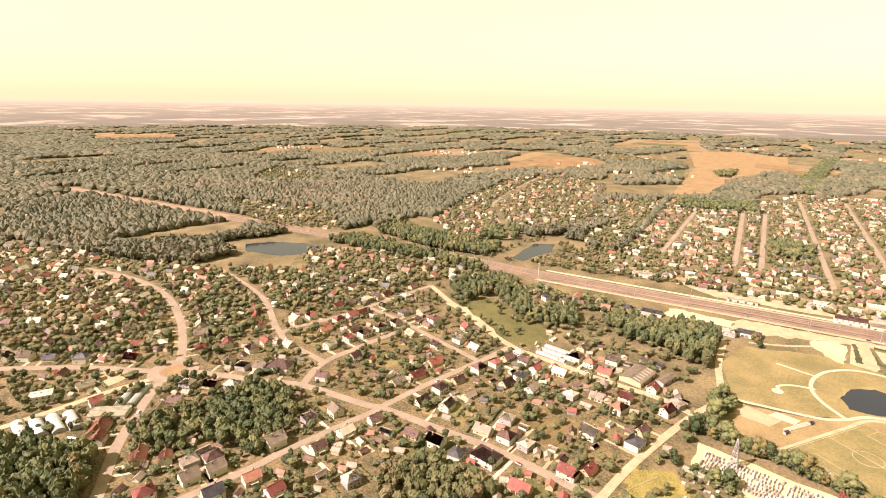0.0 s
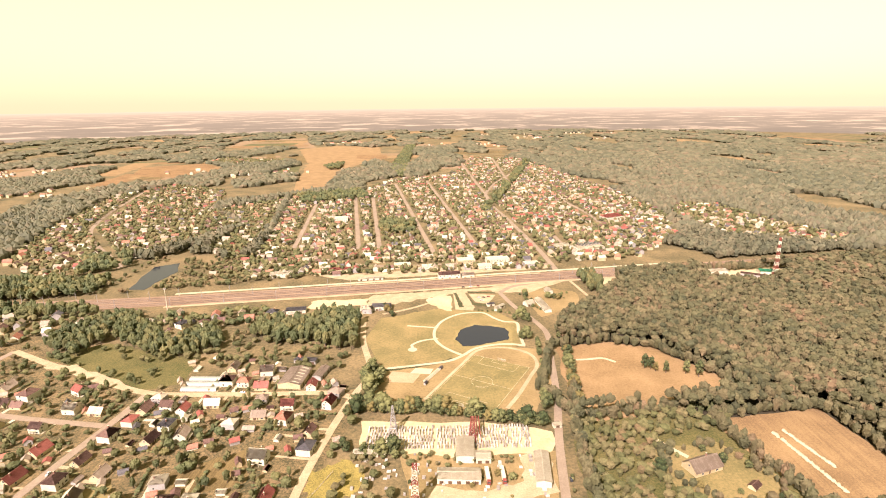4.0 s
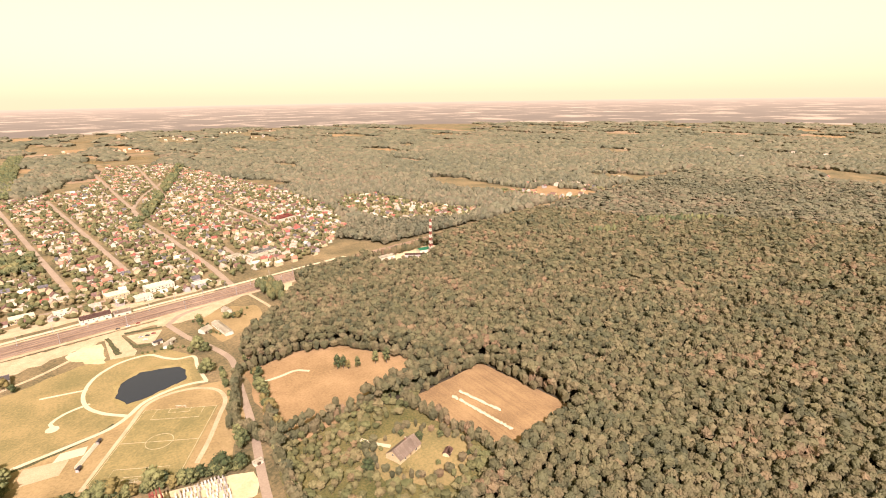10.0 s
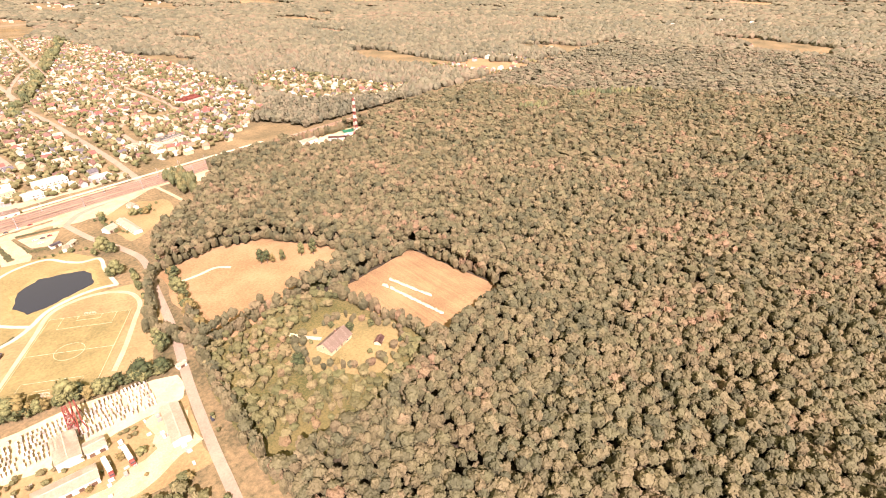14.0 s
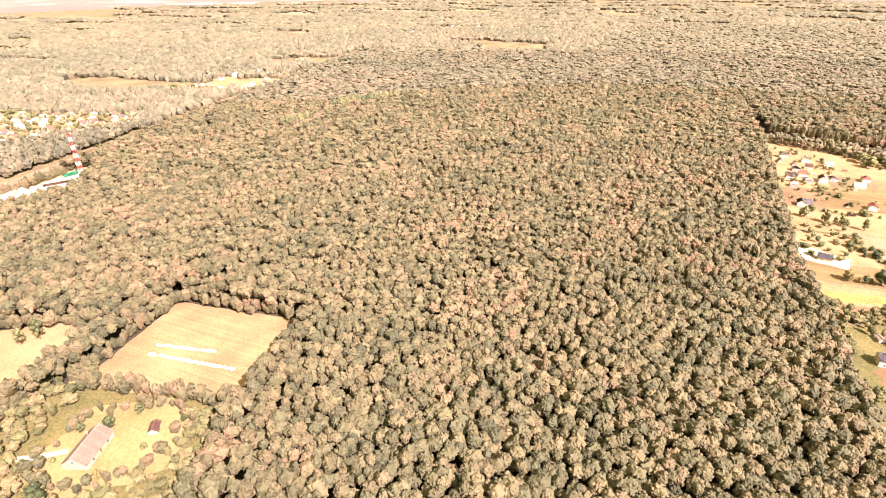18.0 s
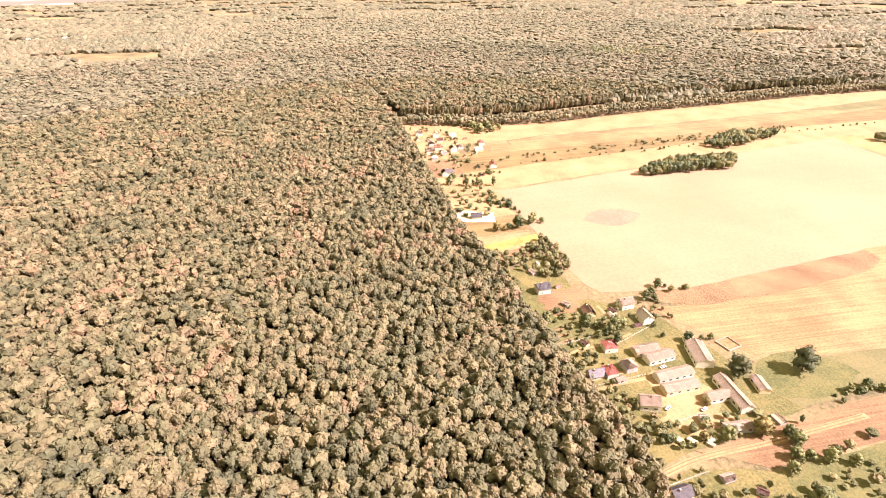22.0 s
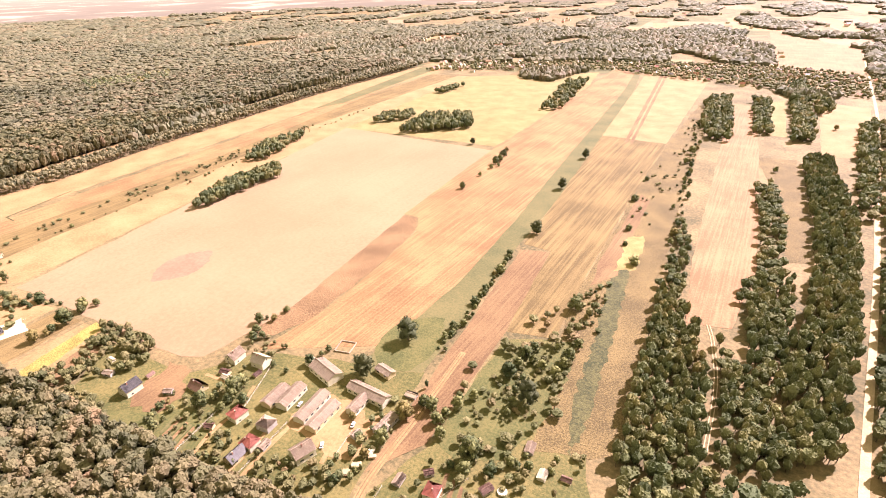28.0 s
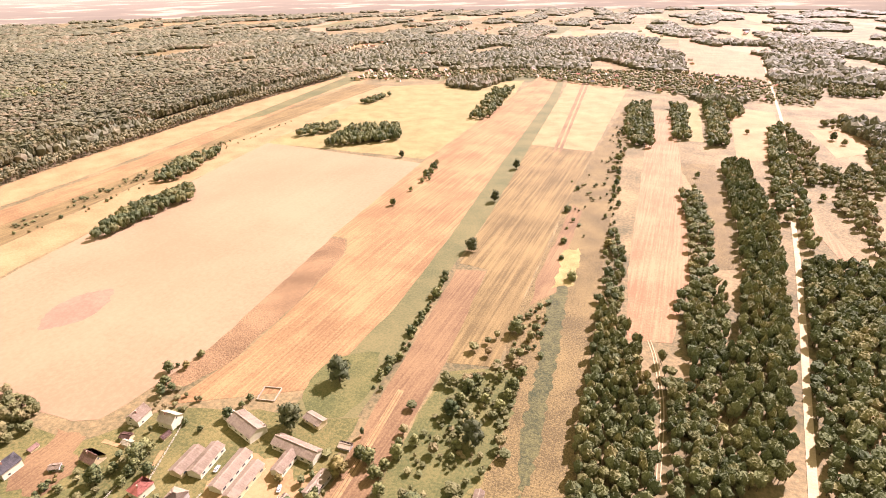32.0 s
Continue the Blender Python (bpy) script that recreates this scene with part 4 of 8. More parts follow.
def forest_places(poly, spacing, near, far, rng):
    xs, ys = [p[0] for p in poly], [p[1] for p in poly]
    P = jitter_grid(rng, min(xs), min(ys), max(xs), max(ys), spacing)
    d = line_distance(P, NEAR_EDGE)
    P = P[(d >= near) & (d < far)]
    P = P[inside(P, poly)]
    for hole in MEADOWS:
        P = P[~inside(P, hole)]
    for line, width in ROADS:
        P = P[~near_line(P, line, width / 2 + 3.5)]
    return P[~near_line(P, RAIL, 26)]


for spot, poly in enumerate(FORESTS):
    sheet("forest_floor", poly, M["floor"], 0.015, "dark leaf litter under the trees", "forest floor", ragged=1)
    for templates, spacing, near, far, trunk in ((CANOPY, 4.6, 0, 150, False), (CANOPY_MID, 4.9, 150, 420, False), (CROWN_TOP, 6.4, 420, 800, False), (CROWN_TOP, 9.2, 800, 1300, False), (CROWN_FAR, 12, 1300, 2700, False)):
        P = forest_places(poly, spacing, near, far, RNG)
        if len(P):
            # beyond 800 m the crowns take the haze-tinted leaf colour
            planted("forest", P, templates, RNG, spacing * 0.78, 18, M["canopy" if near < 800 else "leafhazed"], "dense mixed broadleaf forest with a few rusty crowns", "forest", crown=0.42, trunk=trunk, spread=0.36)


def fringe(pts, gap, tall, radius, spread, mat="canopy"):
    """Bushes and low branches that close the edge of a wood down to the ground."""
    P = []
    for (x0, y0), (x1, y1) in zip(pts[:-1], pts[1:]):
        n = max(1, int(math.hypot(x1 - x0, y1 - y0) / gap))
        P += [(x0 + (x1 - x0) * (k + RNG.random()) / n, y0 + (y1 - y0) * (k + RNG.random()) / n) for k in range(n)]
    P = np.array(P) + RNG.normal(0, spread, (len(P), 2))
    planted("forest_edge", P, CROWN_FULL, RNG, radius, tall, M[mat], "leafy edge of the forest with low branches", "forest edge", crown=0.97, spread=0.4)


fringe([*MEADOWS[2], MEADOWS[2][0]], 4.0, 6.5, 2.4, 2.0)
for hole in MEADOWS[:2]:
    fringe([*hole, hole[0]], 2.6, 11, 3.0, 1.6)
fringe([(533, -60), (419, -66), (303, -72), (240, -79), (205, -67), (170, -1), (96, 120), (89, 250), (96, 330), (108, 400)], 2.4, 11, 3.0, 1.8)
fringe([(533, -59), (698, -63), (920, -67)], 2.2, 14, 3.2, 1.5)
fringe([(119, 516), (134, 547), (183, 590), (206, 634), (237, 654), (240, 698), (343, 711), (551, 744), (900, 809)], 2.8, 13, 3.4, 1.5)
fringe([(960, -82), (928, -180), (924, -303), (944, -440), (959, -600), (974, -850), (930, -1250)], 2.4, 16, 3.6, 1.6)
print("forest done")


# ---- houses ----
def window_mesh(w, h):
    """A window in the xz plane, facing -y: white frame round a dark pane."""
    bm = bmesh.new()
    f = 0.12
    for x, z, sx, sz in ((0, -h / 2, w, f), (0, h / 2 - f, w, f), (-w / 2 + f / 2, -h / 2 + f, f, h - 2 * f), (w / 2 - f / 2, -h / 2 + f, f, h - 2 * f)):
        add_box(bm, x, -0.04, z, sx, 0.12, sz)
    n = len(bm.faces)
    add_box(bm, 0, -0.02, -h / 2 + f, w - 2 * f, 0.06, h - 2 * f)
    bm.faces.ensure_lookup_table()
    for k in range(n, len(bm.faces)):
        bm.faces[k].material_index = 1
    return mesh_bm("window", bm, M["white"], M["glass"])


def door_mesh(w=1.0, h=2.1):
    bm = bmesh.new()
    add_box(bm, 0, -0.05, 0, w, 0.14, h)
    add_box(bm, 0, -0.13, 0.25, w * 0.6, 0.05, h * 0.65)
    return mesh_bm("door", bm, M["door"])


WINDOW, WIDE_WINDOW, DOOR = window_mesh(1.5, 1.5), window_mesh(2.3, 1.5), door_mesh()
GARAGE_DOOR = door_mesh(2.6, 2.3)


def wall_mesh(w, d, h, rise, wall, hip=False):
    """The walls of a house with gables at both ends of the ridge (along x), on a low plinth."""
    bm = bmesh.new()
    add_box(bm, 0, 0, 0, w + 0.12, d + 0.12, 0.45)
    b = [bm.verts.new((x, y, 0)) for x, y in ((-w / 2, -d / 2), (w / 2, -d / 2), (w / 2, d / 2), (-w / 2, d / 2))]
    t = [bm.verts.new((v.co.x, v.co.y, h)) for v in b]
    if hip:
        for i in range(4):
            bm.faces.new((b[i], b[(i + 1) % 4], t[(i + 1) % 4], t[i]))
        bm.faces.new(t)
    else:
        g = [bm.verts.new((x, 0, h + rise)) for x in (-w / 2, w / 2)]
        bm.faces.new((b[0], b[1], t[1], t[0]))
        bm.faces.new((b[2], b[3], t[3], t[2]))
        bm.faces.new((b[1], b[2], t[2], g[1], t[1]))
        bm.faces.new((b[3], b[0], t[0], g[0], t[3]))
    return mesh_bm("wall", bm, wall)


def roof_mesh(w, d, h, rise, mat, hip=False, over=0.55, thick=0.22):
    """A gable or hipped roof with eaves, thickness and a ridge cap."""
    bm = bmesh.new()
    k = rise / (d / 2)
    X, Y, e = w / 2 + over, d / 2 + over, h - over * k
    inset = d / 2 * 0.85 if hip else -over
    lo = [bm.verts.new(p) for p in ((-X, -Y, e), (X, -Y, e), (X, Y, e), (-X, Y, e))]
    r = [bm.verts.new((x, 0, h + rise)) for x in (-w / 2 + inset, w / 2 - inset)]
    fs = [bm.faces.new((lo[0], lo[1], r[1], r[0])), bm.faces.new((lo[2], lo[3], r[0], r[1]))]
    if hip:
        fs += [bm.faces.new((lo[1], lo[2], r[1])), bm.faces.new((lo[3], lo[0], r[0]))]
    bmesh.ops.solidify(bm, geom=fs, thickness=-thick)
    bmesh.ops.recalc_face_normals(bm, faces=bm.faces[:])
    add_box(bm, 0, 0, h + rise + thick * 0.6, w - 2 * inset, 0.35, 0.16)
    return mesh_bm("roof", bm, mat)


def chimney_mesh():
    bm = bmesh.new()
    add_box(bm, 0, 0, -1.6, 0.75, 0.6, 2.6)
    return mesh_bm("chimney", bm, M["brick"])


def cap_mesh():
    bm = bmesh.new()
    add_box(bm, 0, 0, 1.003, 0.95, 0.8, 0.14)
    add_box(bm, 0, 0, 1.146, 0.4, 0.3, 0.2)
    return mesh_bm("cap", bm, M["concrete"])


def handle_mesh():
    bm = bmesh.new()
    add_box(bm, 0, 0, 0, 0.14, 0.08, 0.05)
    add_box(bm, 0.04, 0, -0.08, 0.05, 0.06, 0.2)
    return mesh_bm("handle", bm, M["metal"])


CHIMNEY, CHIMNEY_CAP, HANDLE = chimney_mesh(), cap_mesh(), handle_mesh()


def house(name, w, d, h, rise, wall, roof, label, category="house", hip=False, chimney=True, windows=True, storeys=2, garage=False, porch=False):
    root = tagged(new(name), label, category, group="houses" if category == "house" else "")
    part("wall", wall_mesh(w, d, h, rise, M[wall], hip), root)
    part("roof", roof_mesh(w, d, h, rise, M[roof], hip), root)
    if chimney:
        stack = part("chimney", CHIMNEY, root, m=pose(w * 0.18, d * 0.12, h + rise))
        part("cap", CHIMNEY_CAP, stack, "pale concrete cap")
    if windows:
        for s in range(storeys):
            z = 1.6 + 2.8 * s
            part("window", WINDOW, root, m=pose(-w * 0.26, -d / 2, z))
            part("window", WIDE_WINDOW if s == 0 else WINDOW, root, m=pose(w * 0.27, -d / 2, z))
            part("window", WINDOW, root, m=pose(w / 2, -d * 0.15, z, rz=90))
        if not hip:
            part("window", WINDOW, root, m=pose(w / 2, 0.2, h + rise * 0.35, rz=90))
            part("window", WINDOW, root, m=pose(-w / 2, 0, h + rise * 0.3, rz=-90))
        part("window", WINDOW, root, m=pose(w * 0.2, d / 2, 1.6, rz=180))
        front = part("door", DOOR, root, m=pose(0, -d / 2, 0.35))
        part("handle", HANDLE, front, "metal handle", pose(0.35, -0.17, 1.0))
    if garage:
        part("garage_door", GARAGE_DOOR, root, m=pose(-w * 0.2, -d / 2, 0))
    if porch:
        bm = bmesh.new()
        add_box(bm, 0, -d / 2 - 1.0, 2.75, w * 0.5, 2.0, 0.18)
        for x in (-w * 0.23, w * 0.23):
            add_box(bm, x, -d / 2 - 1.85, 0, 0.2, 0.2, 2.75)
        for k in range(9):
            add_box(bm, -w * 0.24 + k * w * 0.06, -d / 2 - 1.95, 2.93, 0.06, 0.06, 0.9)
        part("balcony", mesh_bm("balcony", bm, M["concrete"]), root)
    return root


ROOF_WORDS = {"r": ("red", "red tiled"), "o": ("orange", "orange tiled"), "b": ("brown", "brown tiled"), "d": ("dark", "dark sheet-metal"), "g": ("greyroof", "grey fibre-cement"), "w": ("whiteroof", "pale bleached")}
HOUSE_KINDS = {}
for key, (roof, words) in ROOF_WORDS.items():
    HOUSE_KINDS[key] = [
        house("house", 11.5, 9.5, 5.4, 3.6, "white", roof, f"white two-storey house with a {words} gable roof", porch=True),
        house("house", 12.5, 9.0, 3.3, 3.8, "cream", roof, f"cream low house with a steep {words} roof", storeys=1, garage=True),
        house("house", 11.0, 10.0, 5.6, 2.4, "greywall" if key in "gw" else "white", roof, f"square rendered house with a {words} hipped roof", hip=True),
    ]
HOUSE_KINDS["s"] = [
    house("shed", 8.0, 5.0, 2.5, 1.1, "greywall", "greyroof", "grey garden shed with a low fibre-cement roof", "shed", chimney=False, windows=False, garage=True),
    house("shed", 6.5, 4.6, 2.5, 0.8, "white", "whiteroof", "pale garage with a bleached sheet roof", "shed", chimney=False, windows=False, garage=True),
    house("shed", 7.0, 4.5, 2.3, 1.4, "cream", "brown", "small outbuilding with a brown roof", "shed", chimney=False, windows=False, garage=True),
]
HOUSE_KINDS["B"] = [house("house", 19, 14, 6.0, 4.2, "white", "brown", "large white villa with a brown hipped roof", hip=True, porch=True)]
HOUSE_KINDS["O"] = [house("house", 19, 12, 3.6, 4.6, "cream", "orange", "large house with a bright orange tiled roof", storeys=1, garage=True)]
HOUSE_KINDS["G"] = [house("house", 21, 12, 3.4, 4.4, "cream", "greyroof", "broad forest house with a weathered grey-brown roof", storeys=1)]
PARK_AT = pose(0, 0, -400)
HOUSE_SPOTS = []
ROAD_LINES = [(np.array(p[:-1], float), np.array(p[1:], float)) for p, _ in ROADS]
TAKEN = set()


def heading_of_road(x, y):
    """The heading of the road nearest to a place."""
    best = (1e9, 0.0)
    for A, B in ROAD_LINES:
        D = B - A
        t = np.clip((((x, y) - A) * D).sum(1) / (D * D).sum(1), 0, 1)
        q = A + D * t[:, None] - (x, y)
        k = int(np.argmin((q * q).sum(1)))
        far = float(np.hypot(*q[k]))
        if far < best[0]:
            side = math.atan2(-q[k][1], -q[k][0])
            best = (far, math.degrees(side) + 90)
    return best[1]


def place_house(x, y, kind, rng, turn=None, size=1.0):
    HOUSE_SPOTS.append((x, y))
    k = rng.randrange(len(HOUSE_KINDS[kind]))
    turn = heading_of_road(x, y) + rng.choice((0, 0, 0, 90, 180)) + rng.uniform(-4, 4) if turn is None else turn
    m = pose(x, y, 0, rz=turn) @ Matrix.Scale(size * rng.uniform(0.88, 1.08), 4)
    first = (kind, k) not in TAKEN
    TAKEN.add((kind, k))
    ob = HOUSE_KINDS[kind][k]
    if first:
        ob.matrix_basis = m
        return ob
    return copy_thing(ob, m)


# the houses, quarter by quarter: place and the letter of the kind
WEST_0 = [(-762, 148, "r"), (-717, 120, "b"), (-729, 171, "b"), (-733, 189, "b"), (-705, 186, "w"), (-709, 226, "r"), (-682, 220, "b"), (-609, 212, "b"), (-578, 207, "g"), (-662, 260, "o"), (-651, 277, "w"), (-596, 250, "o"), (-565, 241, "b"), (-540, 230, "g"), (-520, 222, "g"), (-499, 211, "g"), (-482, 202, "w"), (-469, 195, "r"), (-585, 71, "b"), (-572, 83, "g"), (-555, 97, "d"), (-531, 115, "d"), (-579, 140, "b"), (-563, 169, "g"), (-548, 136, "b"), (-589, 104, "b"), (-611, 81, "b"), (-500, 146, "r"), (-525, 161, "r"), (-533, 185, "w")]
WEST_1 = [(-508, 176, "w"), (-526, 139, "s"), (-655, 112, "w"), (-680, 133, "s"), (-713, 98, "o"), (-682, 93, "b"), (-460, 218, "r"), (-523, 245, "w"), (-428, 201, "b"), (-409, 203, "w"), (-433, 227, "b"), (-435, 244, "r"), (-394, 212, "g"), (-381, 224, "B"), (-416, 257, "w"), (-473, 263, "r"), (-502, 275, "r"), (-522, 285, "r"), (-543, 298, "b"), (-596, 312, "b"), (-569, 308, "b"), (-618, 347, "o"), (-517, 321, "r"), (-533, 341, "o"), (-632, 295, "w"), (-652, 316, "w"), (-415, 156, "w"), (-400, 169, "r"), (-385, 179, "w"), (-477, 100, "w")]
WEST_2 = [(-442, 97, "r"), (-513, 94, "b"), (-402, 85, "O"), (-387, 79, "o"), (-394, 124, "g"), (-378, 115, "b"), (-370, 138, "o"), (-396, 137, "b"), (-348, 90, "O"), (-332, 101, "o"), (-316, 109, "g"), (-308, 121, "b"), (-297, 117, "g"), (-302, 102, "g"), (-322, 122, "s"), (-271, 127, "o"), (-250, 130, "r"), (-276, 104, "d"), (-307, 77, "r"), (-327, 188, "s"), (-292, 158, "g"), (-414, 47, "g")]
MID_0 = [(-459, 296, "w"), (-456, 315, "r"), (-455, 351, "r"), (-424, 327, "r"), (-423, 345, "r"), (-421, 358, "o"), (-417, 303, "o"), (-382, 305, "r"), (-383, 281, "w"), (-346, 281, "b"), (-340, 238, "b"), (-447, 390, "w"), (-445, 419, "r"), (-445, 405, "b"), (-386, 389, "g"), (-372, 363, "b"), (-377, 343, "b"), (-378, 322, "b"), (-395, 322, "b"), (-418, 390, "w"), (-358, 386, "b"), (-344, 382, "b"), (-346, 396, "b"), (-342, 354, "w"), (-375, 410, "g"), (-455, 370, "g"), (-531, 342, "b"), (-523, 356, "o"), (-506, 358, "b"), (-565, 404, "w")]
MID_1 = [(-525, 392, "w"), (-491, 407, "b"), (-495, 426, "w"), (-489, 439, "w"), (-479, 465, "w"), (-419, 429, "w"), (-438, 462, "b"), (-305, 350, "b"), (-296, 375, "w"), (-308, 403, "r"), (-274, 372, "w"), (-284, 323, "r"), (-280, 294, "r"), (-286, 275, "g"), (-290, 211, "g"), (-298, 192, "g"), (-259, 223, "b"), (-263, 198, "w"), (-325, 190, "g"), (-264, 174, "b"), (-248, 199, "s"), (-239, 193, "s"), (-226, 229, "b"), (-206, 232, "g"), (-243, 219, "s"), (-186, 230, "d"), (-169, 241, "B"), (-250, 290, "b"), (-250, 266, "b"), (-229, 273, "w")]
MID_2 = [(-226, 298, "g"), (-248, 312, "b"), (-245, 339, "b"), (-240, 358, "r"), (-238, 375, "b"), (-234, 390, "w"), (-221, 378, "b"), (-206, 372, "r"), (-221, 356, "s"), (-209, 352, "d"), (-213, 335, "b"), (-191, 338, "g"), (-187, 382, "w"), (-173, 364, "s"), (-162, 351, "s"), (-183, 289, "w"), (-189, 266, "g"), (-171, 269, "b"), (-156, 271, "w"), (-169, 290, "s"), (-140, 281, "s"), (-130, 275, "s"), (-120, 263, "r"), (-136, 231, "r"), (-222, 167, "w"), (-242, 159, "s"), (-161, 225, "s"), (-226, 442, "s"), (-286, 541, "d"), (-322, 544, "w")]
MID_3 = [(-332, 535, "s")]
EAST_0 = [(-188, 417, "b"), (-173, 415, "o"), (-156, 409, "r"), (-149, 387, "g"), (-125, 378, "r"), (-123, 359, "o"), (-159, 434, "g"), (-148, 440, "s"), (-144, 365, "g"), (-146, 348, "s"), (-113, 408, "r"), (-93, 380, "r"), (-90, 396, "g"), (-127, 313, "w"), (-100, 344, "b"), (-97, 322, "d"), (-121, 336, "s"), (-162, 353, "w"), (-118, 263, "r"), (-111, 275, "r"), (-196, 570, "d"), (-88, 579, "w"), (-193, 443, "g")]
HAMLET_0 = [(444, -107, "s"), (405, -95, "d"), (407, -109, "s"), (370, -115, "b"), (371, -145, "g"), (352, -149, "w"), (347, -140, "s"), (362, -129, "s"), (330, -109, "r"), (310, -111, "g"), (308, -97, "r"), (309, -88, "d"), (249, -122, "s"), (251, -167, "s")]
LANE_0 = [(224, -86, "d"), (208, -115, "r"), (226, -114, "s"), (176, -161, "s"), (177, -118, "r"), (165, -148, "s"), (154, -151, "s"), (194, -104, "s"), (546, -86, "d"), (671, -86, "d"), (775, -164, "r"), (738, -146, "s"), (789, -97, "w"), (647, -87, "s")]
FARM_0 = [(842, -90, "w"), (828, -112, "w"), (748, -103, "g"), (757, -119, "w"), (748, -152, "w"), (770, -101, "o"), (805, -150, "s"), (818, -135, "g"), (683, -150, "r"), (683, -129, "s"), (790, -132, "s"), (802, -112, "b"), (818, -84, "w"), (755, -87, "g"), (780, -113, "s"), (764, -131, "g"), (672, -91, "d"), (656, -127, "s"), (811, -98, "s"), (730, -87, "w"), (731, -128, "s")]
RED_0 = [(-1, -280, "r")]
QUARTERS = [WEST_0, WEST_1, WEST_2, MID_0, MID_1, MID_2, MID_3, EAST_0]
rng_h = random.Random(11)
for quarter in QUARTERS:
    for x, y, kind in quarter:
        if -228 < x < -191 and 402 < y < 432:
            continue
        place_house(x, y, kind, rng_h)
for x, y, kind in (*HAMLET_0, *LANE_0, *FARM_0):
    place_house(x, y, kind, rng_h, turn=90 * rng_h.choice((0, 1)) + rng_h.uniform(-6, 6), size=0.82)
for x, y, kind in RED_0:
    place_house(x, y, kind, rng_h, turn=60)
place_house(170, 301, "G", rng_h, turn=20)
place_house(194, 282, "s", rng_h, turn=35, size=1.2)
for x, y, kind in [h for q in QUARTERS for h in q]:
    if kind != "s" and rng_h.random() < 0.55 and not (-240 < x < -180 and 390 < y < 440):
        a = radians(heading_of_road(x, y) + 90 + rng_h.uniform(-50, 50))
        spot = np.array([(x + 13 * math.cos(a), y + 13 * math.sin(a))])
        if not any(near_line(spot, line, width / 2 + 5.5)[0] for line, width in ROADS):
            place_house(spot[0, 0], spot[0, 1], "s", rng_h, size=0.85)
for stock in HOUSE_KINDS.values():
    for ob in stock:
        if ob.location.length == 0:
            for o in (*ob.children_recursive, ob):
                bpy.data.objects.remove(o)
SPOTS = np.array(HOUSE_SPOTS, float)


def far_houses(name, P, rng, label, heading=0.0, size=1.0):
    """Many plain gabled houses too far off to be told apart, in one mesh."""
    Vs, Fs, idx = [], [], []
    box = np.array([(-1, -1, 0), (1, -1, 0), (1, 1, 0), (-1, 1, 0), (-1, -1, 1), (1, -1, 1), (1, 1, 1), (-1, 1, 1), (-1, 0, 1), (1, 0, 1)], float)
    W = [(0, 1, 5), (0, 5, 4), (2, 3, 7), (2, 7, 6), (1, 2, 6), (1, 6, 5), (3, 0, 4), (3, 4, 7), (5, 6, 9), (7, 4, 8)]
    R = [(10, 11, 13), (10, 13, 12), (14, 15, 12), (14, 12, 13)]
    for n, (x, y) in enumerate(P):
        w, d = rng.uniform(3.6, 6.6) * size, rng.uniform(3.2, 4.9) * size
        h, rise = rng.choice((3.2, 5.2, 5.6)) * size, rng.uniform(2.2, 3.8) * size
        V = box * (w, d, h)
        V[8:, 2] += rise
        o = 0.5
        e = h - o * rise / d
        roof = np.array([(-w - o, -d - o, e + 0.2), (w + o, -d - o, e + 0.2), (-w - o, 0, h + rise + 0.2), (w + o, 0, h + rise + 0.2), (w + o, d + o, e + 0.2), (-w - o, d + o, e + 0.2)])
        V = np.concatenate([V, roof])
        a = radians(heading + rng.choice((0, 90)) + rng.uniform(-8, 8))
        c, s = math.cos(a), math.sin(a)
        V = np.stack([V[:, 0] * c - V[:, 1] * s + x, V[:, 0] * s + V[:, 1] * c + y, V[:, 2]], 1)
        Vs.append(V), Fs.append(np.array(W + [(10, 11, 13), (10, 13, 12), (14, 15, 12), (14, 12, 13)]) + n * 16)
        idx += [rng.choice((0, 0, 1, 1, 1, 2))] * len(W) + [rng.choice((3, 4, 4, 5, 5, 5, 6, 6, 6, 6, 7, 8))] * len(R)
    mats = [M[k] for k in ("white", "cream", "greywall", "red", "orange", "brown", "greyroof", "whiteroof", "dark")]
    return tagged(new(name, mesh_arrays(name, np.concatenate(Vs), np.concatenate(Fs), mats, idx)), label, "houses", kind="stuff")


def town_places(poly, spacing, rng, drop=0.15, clear=19.0):
    xs, ys = [p[0] for p in poly], [p[1] for p in poly]
    P = jitter_grid(rng, min(xs), min(ys), max(xs), max(ys), spacing, 0.3)
    P = P[inside(P, poly) & (rng.random(len(P)) > drop)]
    for line, width in ROADS:
        P = P[~near_line(P, line, width / 2 + 8)]
    P = P[~near_line(P, RAIL, 34)]
    if len(P):
        P = P[np.min(np.linalg.norm(P[:, None] - SPOTS[None], axis=2), axis=1) > clear]
    return P


